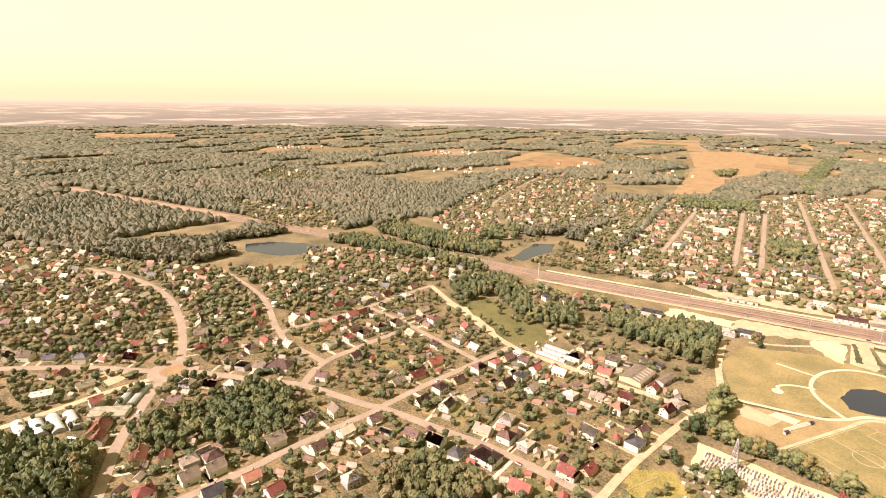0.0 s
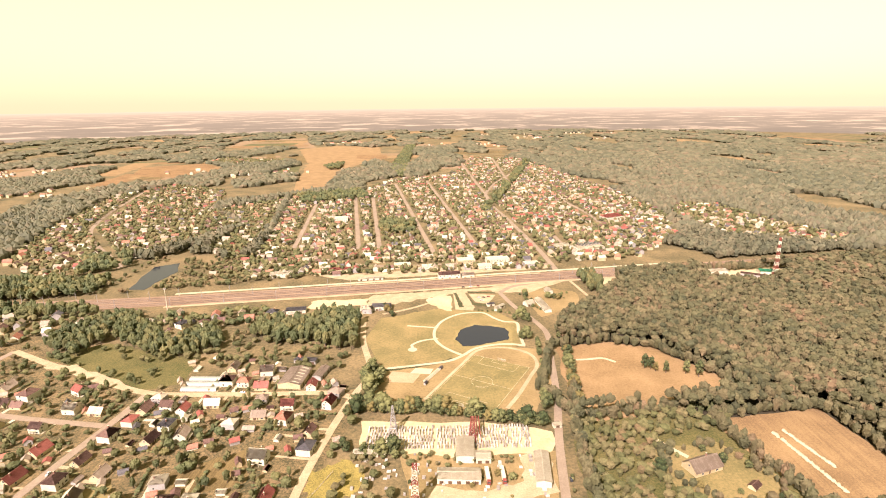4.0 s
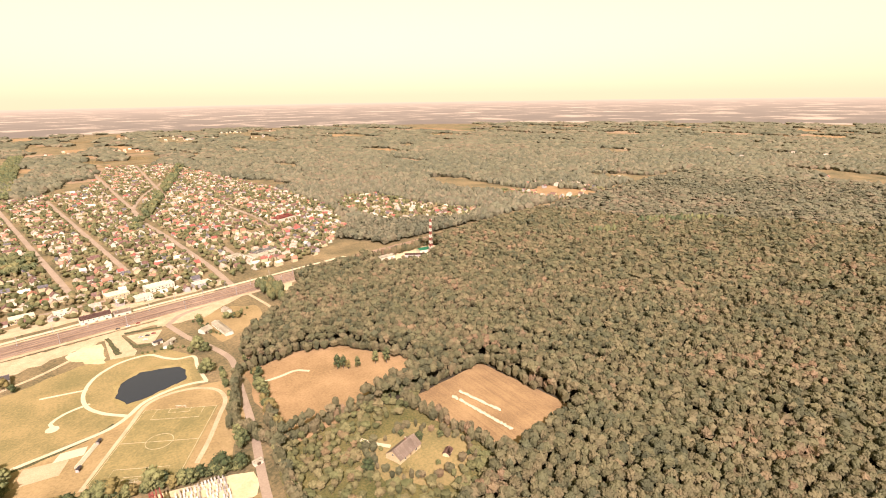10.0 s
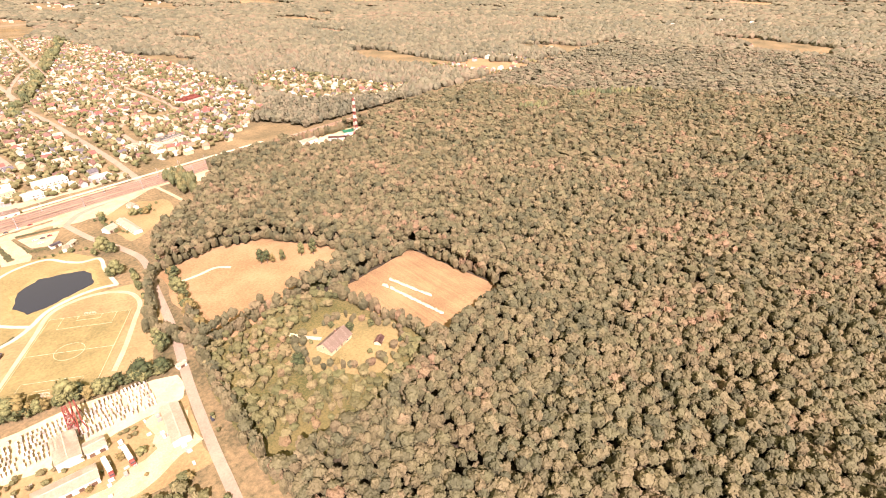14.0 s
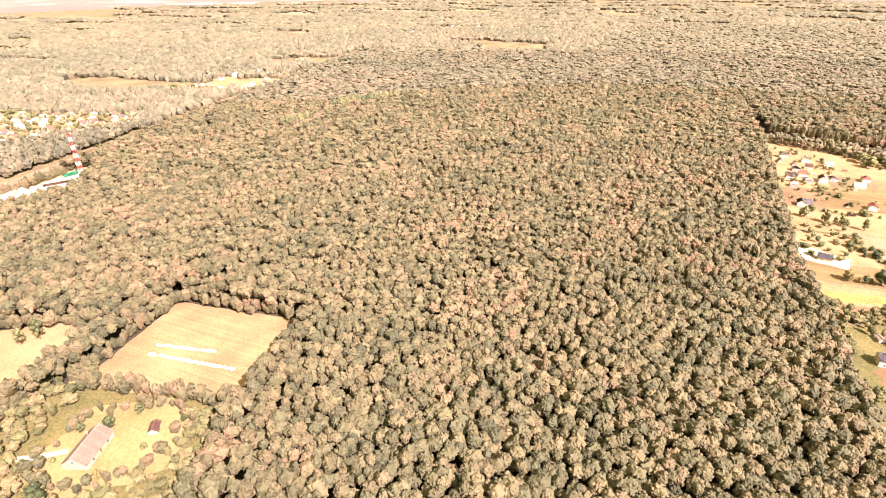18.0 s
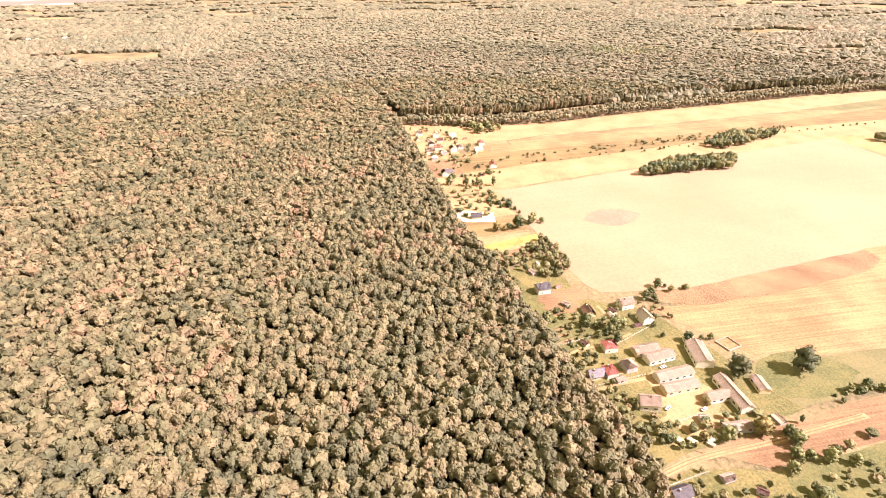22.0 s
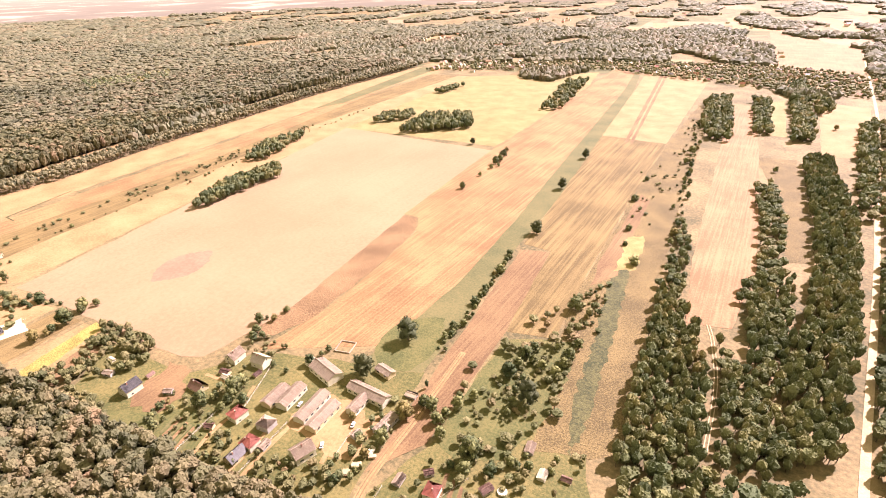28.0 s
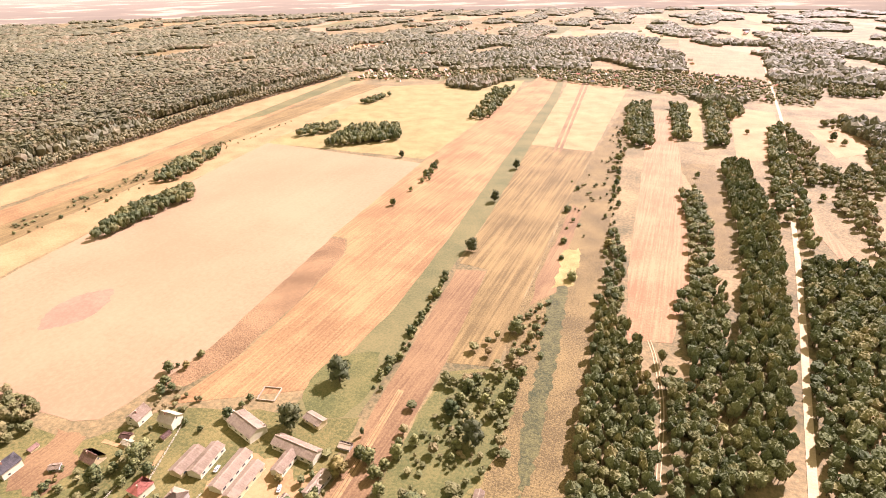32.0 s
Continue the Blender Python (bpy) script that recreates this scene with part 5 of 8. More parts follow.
TOWNS = [
    ([(-300, 780), (-314, 945), (-393, 1368), (-221, 1448), (-164, 1662), (33, 1782), (130, 2350), (330, 2250), (400, 1800), (455, 1500), (480, 1142), (420, 918), (300, 790), (165, 765)], 21, 8),
    ([(-679, 782), (-784, 1057), (-870, 1394), (-791, 1600), (-600, 1480), (-520, 1200), (-400, 1040), (-440, 900), (-503, 776), (-534, 698)], 26, 10),
    ([(-400, 850), (-315, 790), (-325, 945), (-400, 1360), (-510, 1200), (-395, 1040)], 34, 8),
    ([(-1120, 640), (-900, 700), (-740, 610), (-880, 530), (-1150, 600)], 34, 10),
    ([(-1640, 1080), (-1200, 960), (-1399, 806)], 52, 10),
    ([(920, 1030), (885, 925), (990, 800), (1015, 830), (930, 930), (960, 1020)], 27, 15),
    ([(1000, 1060), (1095, 1050), (1090, 880), (1120, 880), (1125, 1075), (1010, 1085)], 27, 15),
    ([(-1150, -120), (-1150, 150), (-850, 260), (-690, 345), (-600, 420), (-450, 500), (-436, 380), (-520, 300), (-470, 240), (-470, 190), (-600, 60), (-700, -60)], 23, 25),
    ([(560, 1240), (640, 1200), (660, 1023), (730, 900), (640, 850), (500, 900), (480, 1120)], 25, 15),
    ([(1308, 880), (1430, 780), (1322, 700), (1230, 800)], 30, 15),
    ([(880, 1040), (930, 1060), (910, 960), (860, 980)], 30, 15),
    ([(-160, -1150), (60, -1200), (400, -1330), (838, -1190), (800, -1330), (400, -1480), (50, -1500), (-160, -1400)], 44, 5),
    ([(-1000, 2230), (-700, 2150), (-650, 2330), (-980, 2400)], 45, 5),
    ([(-330, 700), (-310, 790), (165, 772), (160, 738)], 23, 9),
    ([(-320, 570), (-200, 590), (-205, 545), (-330, 530)], 24, 9),
    ([(-690, 490), (-640, 430), (-500, 440), (-430, 500), (-350, 580), (-560, 560)], 27, 9),
]
town_rng, town_pick = np.random.default_rng(21), random.Random(22)
for poly, spacing, heading in TOWNS:
    P = town_places(poly, spacing, town_rng)
    far_houses("town_houses", P, town_pick, "distant town houses with red, brown and pale roofs", heading)


# drives from the houses to the street, and sheds behind
drive_rng = random.Random(61)
for x, y, kind in [h for q in QUARTERS for h in q]:
    best = None
    for A, B in ROAD_LINES:
        D = B - A
        t = np.clip((((x, y) - A) * D).sum(1) / (D * D).sum(1), 0, 1)
        q = A + D * t[:, None]
        far = np.hypot(q[:, 0] - x, q[:, 1] - y)
        k = int(np.argmin(far))
        if best is None or far[k] < best[0]:
            best = (float(far[k]), q[k])
    if 9 < best[0] < 42 and drive_rng.random() < 0.75:
        dx, dy = (best[1] - (x, y)) / best[0]
        side = drive_rng.choice((-5.5, 5.5))
        ribbon("drive", [(x - dy * side - dx * 4, y + dx * side - dy * 4), (best[1][0] - dy * side, best[1][1] + dx * side)], drive_rng.uniform(2.2, 3.6), M[drive_rng.choice(("lane", "concrete", "lane"))], 0.2, "pale drive beside a house", "drive", smooth=False)


# small outbuildings and hedges on the plots round the houses
plot_rng, plot_pick = np.random.default_rng(63), random.Random(64)
OUT, ROWS = [], []
for x, y, kind in [h for q in QUARTERS for h in q]:
    a = radians(heading_of_road(x, y))
    back, side = np.array((-math.sin(a), math.cos(a))), np.array((math.cos(a), math.sin(a)))
    for _ in range(3):
        p = np.array((x, y)) + back * plot_pick.uniform(-22, 24) + side * plot_pick.uniform(-13, 13)
        OUT.append(p)
    for off in (-11.5, 11.5):
        if plot_pick.random() < 0.5:
            for k in range(11):
                ROWS.append(np.array((x, y)) + side * off + back * (-12 + k * 2.4) + plot_rng.normal(0, 0.25, 2))
OUT, ROWS = np.array(OUT), np.array(ROWS)
for line, width in ROADS:
    OUT, ROWS = OUT[~near_line(OUT, line, width / 2 + 5)], ROWS[~near_line(ROWS, line, width / 2 + 1.5)]
OUT = OUT[np.min(np.linalg.norm(OUT[:, None] - SPOTS[None], axis=2), axis=1) > 9.5]
ROWS = ROWS[np.min(np.linalg.norm(ROWS[:, None] - SPOTS[None], axis=2), axis=1) > 7]
keep = [k for k in range(len(OUT)) if k == 0 or np.min(np.linalg.norm(OUT[:k] - OUT[k], axis=1)) > 7]
OUT = OUT[keep]
far_houses("outbuildings", OUT, plot_pick, "small garages, sheds and huts in the gardens", 25, 0.55)
planted("garden_hedges", ROWS, CROWN_LOW, plot_rng, 1.5, 2.2, M["leafdark"], "clipped hedges along the garden plots", "hedges", crown=0.95, spread=0.3)


# ---- trees ----
def tree_thing(seed, height, radius, mat, label, crown=0.86, tall=1.0, name="tree"):
    """A tree of its own: tapered trunk with limbs, and a crown of overlapping clumps with leaf tufts at its rim."""
    rng = np.random.default_rng(seed)
    root = tagged(new(name), label, "tree", group="trees")
    bm = bmesh.new()
    base = height * (1 - crown)
    bmesh.ops.create_cone(bm, cap_ends=True, segments=7, radius1=height * 0.028, radius2=height * 0.014, depth=height * 0.6, matrix=Matrix.Translation((0, 0, height * 0.3)))
    for k in range(5):
        a = k * 1.26 + rng.uniform(-0.3, 0.3)
        z0 = base * 0.8 + k * height * 0.05
        add_prism(bm, (0, 0, z0), (math.cos(a) * radius * 0.6, math.sin(a) * radius * 0.6, z0 + height * 0.22), height * 0.008, 5)
    part("trunk", mesh_bm("trunk", bm, M["bark"]), root)
    Vs, Fs, off = [], [], 0
    n = 10
    for k in range(n):
        t = k / (n - 1)
        z = base + (height - base) * (0.16 + 0.68 * t)
        rr = radius * (0.62 * math.sin(math.pi * (0.25 + 0.68 * t)))
        a = k * 2.4 + rng.uniform(-0.4, 0.4)
        V, F = lumpy(rng, 1, 6, 0.34, -0.9, fine=0.15)
        s = radius * rng.uniform(0.44, 0.64)
        Vs.append(V * (s, s, s * 0.95 * tall) + (rr * math.cos(a), rr * math.sin(a), z))
        Fs.append(F + off)
        off += len(V)
    core = np.concatenate(Vs)
    tufts = core[rng.integers(0, len(core), 460)] + rng.normal(0, radius * 0.07, (460, 3))
    for p in tufts:
        T = rng.normal(0, radius * 0.10, (3, 3)) + p
        Vs.append(T), Fs.append(np.array([[off, off + 1, off + 2]]))
        off += 3
    part("crown", mesh_arrays("crown", np.concatenate(Vs), np.concatenate(Fs), (mat,), smooth=True), root)
    return root


BROAD = [tree_thing(100 + k, 10, 4.3, M["leaftree"], "leafy round garden tree") for k in range(5)]
SLIM = [tree_thing(120 + k, 13, 3.2, M["leaftree"], "slender birch-like tree with a loose crown", crown=0.86, tall=1.3) for k in range(3)]
BUSH = [tree_thing(140 + k, 4.2, 2.5, M["leaftree"], "low rounded bush", crown=0.96, name="bush") for k in range(3)]
DARK = [tree_thing(160 + k, 12, 5.0, M["leafsolo"], "dark dense solitary tree") for k in range(3)]
USED = set()
TREE_SPOTS = []


def plant(stock, x, y, rng, size=1.0, label=""):
    ob = stock[rng.randrange(len(stock))]
    TREE_SPOTS.append((x, y))
    s = size * rng.uniform(0.85, 1.15)
    m = pose(x, y, 0, rz=rng.uniform(0, 360)) @ Matrix.Scale(s, 4)
    if ob.name in USED:
        ob = copy_thing(ob, m)
    else:
        USED.add(ob.name)
        ob.matrix_basis = m
    if label:
        ob["label"] = label
    return ob


rng_t = random.Random(5)
SOLITARY = [(287, -170, 1.35), (281, -212, 0.95), (259, -405, 1.0), (272, -527, 1.0), (277, -645, 1.0), (440, -646, 0.8), (189, -192, 1.15)]
for x, y, s in SOLITARY:
    plant(DARK, x, y, rng_t, s, "dark solitary tree standing in the fields")
for x, y, s in ((182, 438, 1.0), (187, 436, 0.8), (198, 429, 0.9), (215, 427, 0.8), (224, 422, 0.9), (190, 432, 0.7)):
    plant(SLIM, x, y, rng_t, s, "slender tree in the mown meadow")
plant(BROAD, 201, -142, rng_t, 1.25, "large pale-green tree behind the farm gardens")
ORCHARD = [(207, -208), (205, -218), (203, -228), (198, -227), (191, -223), (204, -198), (198, -196), (198, -209), (190, -237), (188, -246), (184, -256), (177, -253), (179, -238), (180, -231), (182, -220), (181, -209), (178, -199), (176, -189), (176, -180), (201, -237), (196, -186), (196, -178), (191, -296), (189, -304), (180, -293), (184, -326), (174, -298), (181, -288), (189, -283), (184, -308), (188, -268), (217, -232), (199, -238)]
for x, y in ORCHARD:
    plant(BROAD if rng_t.random() < 0.6 else BUSH, x, y, rng_t, rng_t.uniform(0.5, 0.95), "fruit tree in the old orchard")


def hedge(pts, gap, stock, size, spread=1.5, label=""):
    """Trees or bushes along a line, at uneven gaps."""
    for (x0, y0), (x1, y1) in zip(pts[:-1], pts[1:]):
        n = max(1, int(math.hypot(x1 - x0, y1 - y0) / gap))
        for k in range(n):
            t = (k + rng_t.random()) / n
            plant(stock, x0 + (x1 - x0) * t + rng_t.gauss(0, spread), y0 + (y1 - y0) * t + rng_t.gauss(0, spread), rng_t, size * rng_t.uniform(0.7, 1.3), label)


hedge([(259, -214), (256, -250), (260, -299), (265, -358)], 3.4, BUSH, 1.15, 1.3, "bush in the hedge between two strips")
hedge([(258, -214), (259, -240)], 6, BROAD, 0.75, 2.5)
hedge([(684, -175), (689, -300), (693, -430), (712, -600), (714, -780)], 13, BUSH, 0.7, 4, "yellowish bush along the field margin")
hedge([(195, -640), (190, -560), (188, -500), (165, -380)], 26, BUSH, 1.2, 5, "small tree on the fallow strip")
hedge([(143, -430), (150, -560), (158, -760), (166, -900)], 11, BROAD, 0.62, 3, "small tree along the strip")
hedge([(620, -95), (600, -112), (570, -120)], 8, BUSH, 1.2, 5)
hedge([(740, -110), (700, -120), (690, -160)], 9, BUSH, 1.2, 8)
hedge([(640, -78), (628, -100), (620, -128)], 5, SLIM, 0.75, 3.5, "slender garden poplar behind the new house")
hedge([(590, -112), (575, -126), (545, -134)], 4.5, BUSH, 1.5, 2.5, "bush at the edge of the pale field")
hedge([(657, -84), (662, -153)], 5, BUSH, 1.5, 2.0, "tree in the hedge between farm plots")
hedge([(891, -149), (829, -188), (871, -231)], 6, BROAD, 0.9, 5.0, "tree at the foot of the pines")
hedge([(369, -461), (372, -545)], 40, BROAD, 0.8, 2.0, "small tree on the field margin")
hedge([(370, -551), (374, -575), (379, -631)], 7, BROAD, 0.8, 3.0, "tree in the clump on the field margin")
hedge([(252, -100), (246, -128), (244, -150), (240, -175)], 6, BROAD, 0.75, 3, "tree beside the farm lane")
hedge([(380, -164), (382, -174), (383, -183), (382, -192), (379, -199)], 3.2, BROAD, 0.7, 3, "tree at the corner of the pale field")
hedge([(356, -105), (352, -114), (345, -123), (341, -112)], 3.4, BROAD, 0.8, 3, "dark tree among the farmyards")
hedge([(511, -97), (515, -115), (520, -129), (521, -150)], 4, BROAD, 0.7, 2.5, "tree in the hedge behind the farmyards")
hedge([(230, -145), (223, -153), (221, -166), (223, -181)], 4.5, BROAD, 0.7, 2.5, "tree beside the farm lane")
hedge([(206, -129), (190, -138), (186, -146), (172, -150), (160, -160)], 4.5, BUSH, 1.3, 3, "bush in the farm garden")
hedge([(384, -99), (380, -107), (376, -90), (372, -84)], 2.4, BUSH, 0.8, 1, "clipped evergreen in the farm garden")


for x, y in [(344, -118), (354, -112), (347, -128), (332, -150), (286, -125), (282, -97), (271, -137), (258, -118), (322, -179), (323, -173), (344, -151), (324, -163), (366, -88), (365, -81), (368, -95)]:
    plant(BROAD, x, y, rng_t, 0.6, "leafy tree beside the farm houses")


def shrubbery(poly, spacing, share, tall, radius, mat, label, seed):
    rng = np.random.default_rng(seed)
    xs, ys = [p[0] for p in poly], [p[1] for p in poly]
    P = jitter_grid(rng, min(xs), min(ys), max(xs), max(ys), spacing)
    P = P[inside(P, poly) & (rng.random(len(P)) < share)]
    for line, width in ROADS:
        P = P[~near_line(P, line, width / 2 + 2)]
    P = P[np.min(np.linalg.norm(P[:, None] - SPOTS[None], axis=2), axis=1) > 8.0]
    planted("shrubs", P, CROWN_FULL, rng, radius, tall, M[mat], label, "shrubs", crown=0.93, spread=0.45)


shrubbery([(486, -128), (460, -136), (432, -130), (418, -116), (436, -92), (452, -86), (470, -104)], 3.8, 0.7, 6.5, 2.3, "leaf", "overgrown trees and shrubs round the gardens", 1)
shrubbery([(480, -60), (430, -62), (402, -68), (380, -66), (400, -78), (440, -82), (470, -90)], 4.0, 0.6, 6.0, 2.4, "leaf", "yellowish shrubs at the forest edge", 2)
shrubbery([(378, -82), (350, -80), (330, -90), (318, -112), (336, -128), (364, -126), (372, -104)], 4.2, 0.22, 3.2, 1.5, "leaf", "fruit bushes between the farmyards", 3)
shrubbery([(372, -128), (346, -130), (338, -160), (352, -178), (380, -170)], 4.2, 0.3, 3.6, 1.7, "leaf", "bushes round the houses at the field corner", 4)
shrubbery([(262, -96), (244, -104), (246, -180), (256, -172), (262, -140)], 4.2, 0.42, 4.8, 2.0, "leafdark", "bushes along the lane", 5)
shrubbery([(330, -78), (270, -86), (250, -92), (256, -106), (300, -96), (330, -96)], 4.0, 0.5, 4.5, 2.0, "leaf", "garden bushes below the forest edge", 6)
shrubbery([(236, -90), (190, -90), (140, -130), (150, -168), (190, -160), (214, -136), (232, -116)], 4.0, 0.34, 4.2, 1.8, "leaf", "garden trees and bushes along the lane", 7)
shrubbery([(214, -140), (218, -236), (196, -250), (176, -262), (172, -180), (186, -148)], 4.2, 0.34, 3.4, 1.6, "leaf", "young fruit trees in the orchard", 8)
shrubbery([(168, -270), (196, -270), (196, -330), (178, -350)], 4.6, 0.25, 4.5, 2.0, "leafdark", "bushes at the field corner", 9)
shrubbery([(548, -66), (640, -66), (640, -120), (600, -128), (545, -100)], 5.5, 0.18, 5.0, 2.4, "leafdark", "bushes on the plots behind the farms", 10)
shrubbery([(660, -64), (890, -70), (860, -130), (760, -150), (680, -130)], 6.0, 0.13, 5.0, 2.6, "leafdark", "garden trees between the far farmsteads", 11)
shrubbery([(180, -430), (168, -436), (150, -600), (160, -900), (176, -900), (190, -600)], 7.0, 0.14, 3.5, 2.0, "leaf", "scattered shrubs on the fallow strip", 12)
shrubbery([(700, -150), (716, -150), (745, -640), (722, -640)], 6.5, 0.35, 3.0, 2.0, "leaf", "yellowish shrubs along the field margin", 13)
hedge([(336, -74), (322, -100)], 3.2, BUSH, 0.55, 0.6, "small fruit bush in a garden row")
hedge([(331, -73), (317, -98)], 3.2, BUSH, 0.5, 0.6, "small fruit bush in a garden row")
shrubbery([(-60, 322), (20, 317), (22, 304), (-12, 303), (-50, 306)], 4.0, 0.42, 3.6, 1.8, "leaf", "weedy bushes beside the works yard", 14)
shrubbery([(28, 314), (50, 318), (48, 302), (30, 304)], 3.6, 0.45, 2.6, 1.4, "leaf", "weedy bushes between the works sheds", 15)
shrubbery([(78, 330), (86, 330), (80, 268), (73, 268)], 4.0, 0.5, 3.4, 1.7, "leaf", "roadside bushes by the works", 16)
hedge([(330, -72), (318, -80), (300, -84)], 7, BUSH, 1.3, 4, "fruit bush in the farm garden")
hedge([(345, -95), (330, -90)], 3, BUSH, 0.7, 4, "fruit bush in the farm garden")
hedge([(-78, 363), (-66, 374), (-40, 368), (-15, 372), (8, 366), (22, 362), (50, 356), (74, 350)], 3.8, BROAD, 0.9, 1.5, "tree in the row between pitch and yard")
hedge([(-74, 408), (-62, 440), (-56, 430), (-60, 400), (-68, 395)], 4.5, BROAD, 1.0, 3, "tree in the clump beside the sports ground")
hedge([(81, 372), (87, 420), (91, 458), (95, 500)], 7, BROAD, 0.72, 1.2, "roadside tree by the pitch")
hedge([(105, 372), (113, 430), (118, 480), (122, 520)], 6, BROAD, 0.8, 1.2, "roadside tree by the meadow")
hedge([(74, 508), (80, 498), (84, 510)], 4, BROAD, 0.8, 2, "tree at the end of the pond")
hedge([(82, 552), (92, 560), (90, 545)], 4, BROAD, 0.85, 2.5, "tree between pond and road")
hedge([(40, 580), (62, 576), (76, 570)], 3.5, BUSH, 1.0, 1.2, "shrub behind the park kiosks")
hedge([(100, 640), (104, 600), (112, 575)], 5, BUSH, 1.3, 2.5, "bush along the crossing road")
hedge([(124, 628), (140, 612), (156, 640)], 5, BUSH, 1.3, 4, "bush on the plot beside the crossing")
hedge([(-60, 371), (-15, 368), (30, 361), (74, 349)], 4.5, BROAD, 0.95, 1.6, "tree in the row between pitch and yard")
hedge([(-60, 560), (-66, 600)], 9, BROAD, 1.0, 4)
hedge([(58, 262), (62, 240), (40, 305), (20, 282), (-30, 300)], 14, BUSH, 0.8, 5, "bush in the works yard")
hedge([(-76, 330), (-60, 322), (-30, 318)], 4.5, BROAD, 0.9, 3, "tree along the yard fence")
for x, y, s in ((140, 296, 0.9), (150, 322, 0.8), (186, 306, 0.7), (182, 276, 0.7), (160, 282, 0.8), (200, 300, 0.8), (178, 318, 0.7), (205, 272, 0.6), (158, 312, 0.6)):
    plant(BROAD, x, y, rng_t, s, "tree in the garden of the forest house")


# ---- woods ----
def wood(poly, spacing, tall, mat, label, templates=None, share=1.0, trunk=True, crown=0.86, seed=1, bark="bark"):
    rng = np.random.default_rng(seed)
    xs, ys = [p[0] for p in poly], [p[1] for p in poly]
    P = jitter_grid(rng, min(xs), min(ys), max(xs), max(ys), spacing)
    P = P[inside(P, poly) & (rng.random(len(P)) < share)]
    for line, width in ROADS:
        P = P[~near_line(P, line, width / 2 + 2.5)]
    if len(P):
        planted("wood", P, templates or CROWN_FULL, rng, spacing * 0.60, tall, M[mat], label, "wood", crown=crown, trunk=trunk, spread=0.3, bark=bark)


wood([(-381, 88), (-383, 116), (-372, 150), (-373, 190), (-338, 207), (-300, 181), (-288, 140), (-331, 127), (-343, 112), (-373, 90)], 6, 12, "leafdark", "thick grove between the gardens", share=0.85, seed=31)
wood([(-440, 10), (-409, 53), (-366, 73), (-340, 66), (-318, 56), (-330, 20), (-373, 0)], 6.5, 15, "leafdark", "dark grove beside the street", seed=32)
wood([(-199, 511), (-196, 548), (-162, 533), (-122, 566), (-93, 553), (-79, 508), (-79, 472), (-126, 488), (-169, 496)], 7.0, 17, "leafdark", "tall poplar grove near the railway", seed=33)
wood([(-214, 184), (-196, 215), (-168, 223), (-143, 217), (-160, 190), (-199, 165)], 5.5, 11, "leaf", "brownish willow grove behind the houses", seed=34)
wood([(-405, 490), (-377, 577), (-352, 567), (-278, 500), (-246, 535), (-219, 485), (-264, 455), (-345, 512), (-354, 470)], 6, 13, "leafdark", "scrubby trees along the railway", share=0.8, seed=35)
wood([(-560, 555), (-700, 530), (-680, 590), (-420, 592), (-400, 575)], 7, 13, "leafdark", "trees along the railway", share=0.85, seed=36)
wood([(-478, 690), (-699, 700), (-682, 632), (-525, 620), (-450, 645), (-462, 715)], 7.5, 14, "leafdark", "wood beyond the railway", CROWN_MID, seed=37)
wood([(137, -170), (139, -284), (141, -348), (124, -330), (113, -316), (101, -250), (98, -190), (100, -170)], 4.6, 11, "leafdark", "young dark wood beside the farm track", CROWN_NEAR, share=0.9, seed=38)
wood([(136, -300), (144, -350), (141, -430), (147, -490), (137, -490), (129, -420), (126, -350)], 4.6, 7.5, "leafdark", "narrow belt of young trees beside the strip", CROWN_FULL, share=0.55, seed=47)
wood([(99, -300), (93, -255), (94, -190), (70, -190), (60, -206), (82, -265)], 4.2, 9, "leafdark", "young dark wood beside the farm track", templates=CROWN_NEAR, share=0.7, seed=39)
wood([(80, -200), (60, -205), (58, -330), (52, -410), (70, -400), (84, -330)], 4.6, 10, "leafdark", "loose dark wood along the white road", templates=CROWN_NEAR, share=0.62, seed=48)
wood([(90, -373), (78, -389), (76, -500), (84, -620), (62, -626), (55, -498), (66, -330), (80, -309)], 6, 9, "leafdark", "loose belt of young trees", share=0.7, seed=40)
wood([(50, -330), (38, -437), (34, -514), (33, -735), (4, -745), (-1, -531), (5, -472), (12, -413), (20, -320), (29, -283), (36, -224), (57, -205), (61, -266), (60, -310)], 5.0, 13, "leafdark", "dense dark wood along the white road", share=0.85, templates=CROWN_NEAR, seed=41)
wood([(3, -400), (-8, -470), (-70, -480), (-120, -300), (-40, -150), (38, -140), (28, -216), (17, -285)], 5.6, 11, "leafdark", "wood across the white road", CROWN_FULL, share=0.8, seed=42)
wood([(55, -190), (64, -150), (90, -120), (130, -130), (135, -168), (96, -180)], 6, 10, "leafdark", "young wood by the farm gardens", share=0.7, templates=CROWN_NEAR, seed=43)
for k, poly in enumerate(([(171, -1051), (129, -1102), (116, -793), (151, -797)], [(94, -1081), (66, -1092), (67, -841), (89, -843)], [(33, -1254), (7, -1307), (11, -834), (41, -821)], [(5, -1224), (-30, -1060), (2, -995)], [(-40, -620), (-25, -480), (-8, -600), (-50, -960), (-70, -960)])):
    wood(poly, 7.5, 12, "leafdark", "belt of trees between far strips", CROWN_MID, 0.85, seed=50 + k)
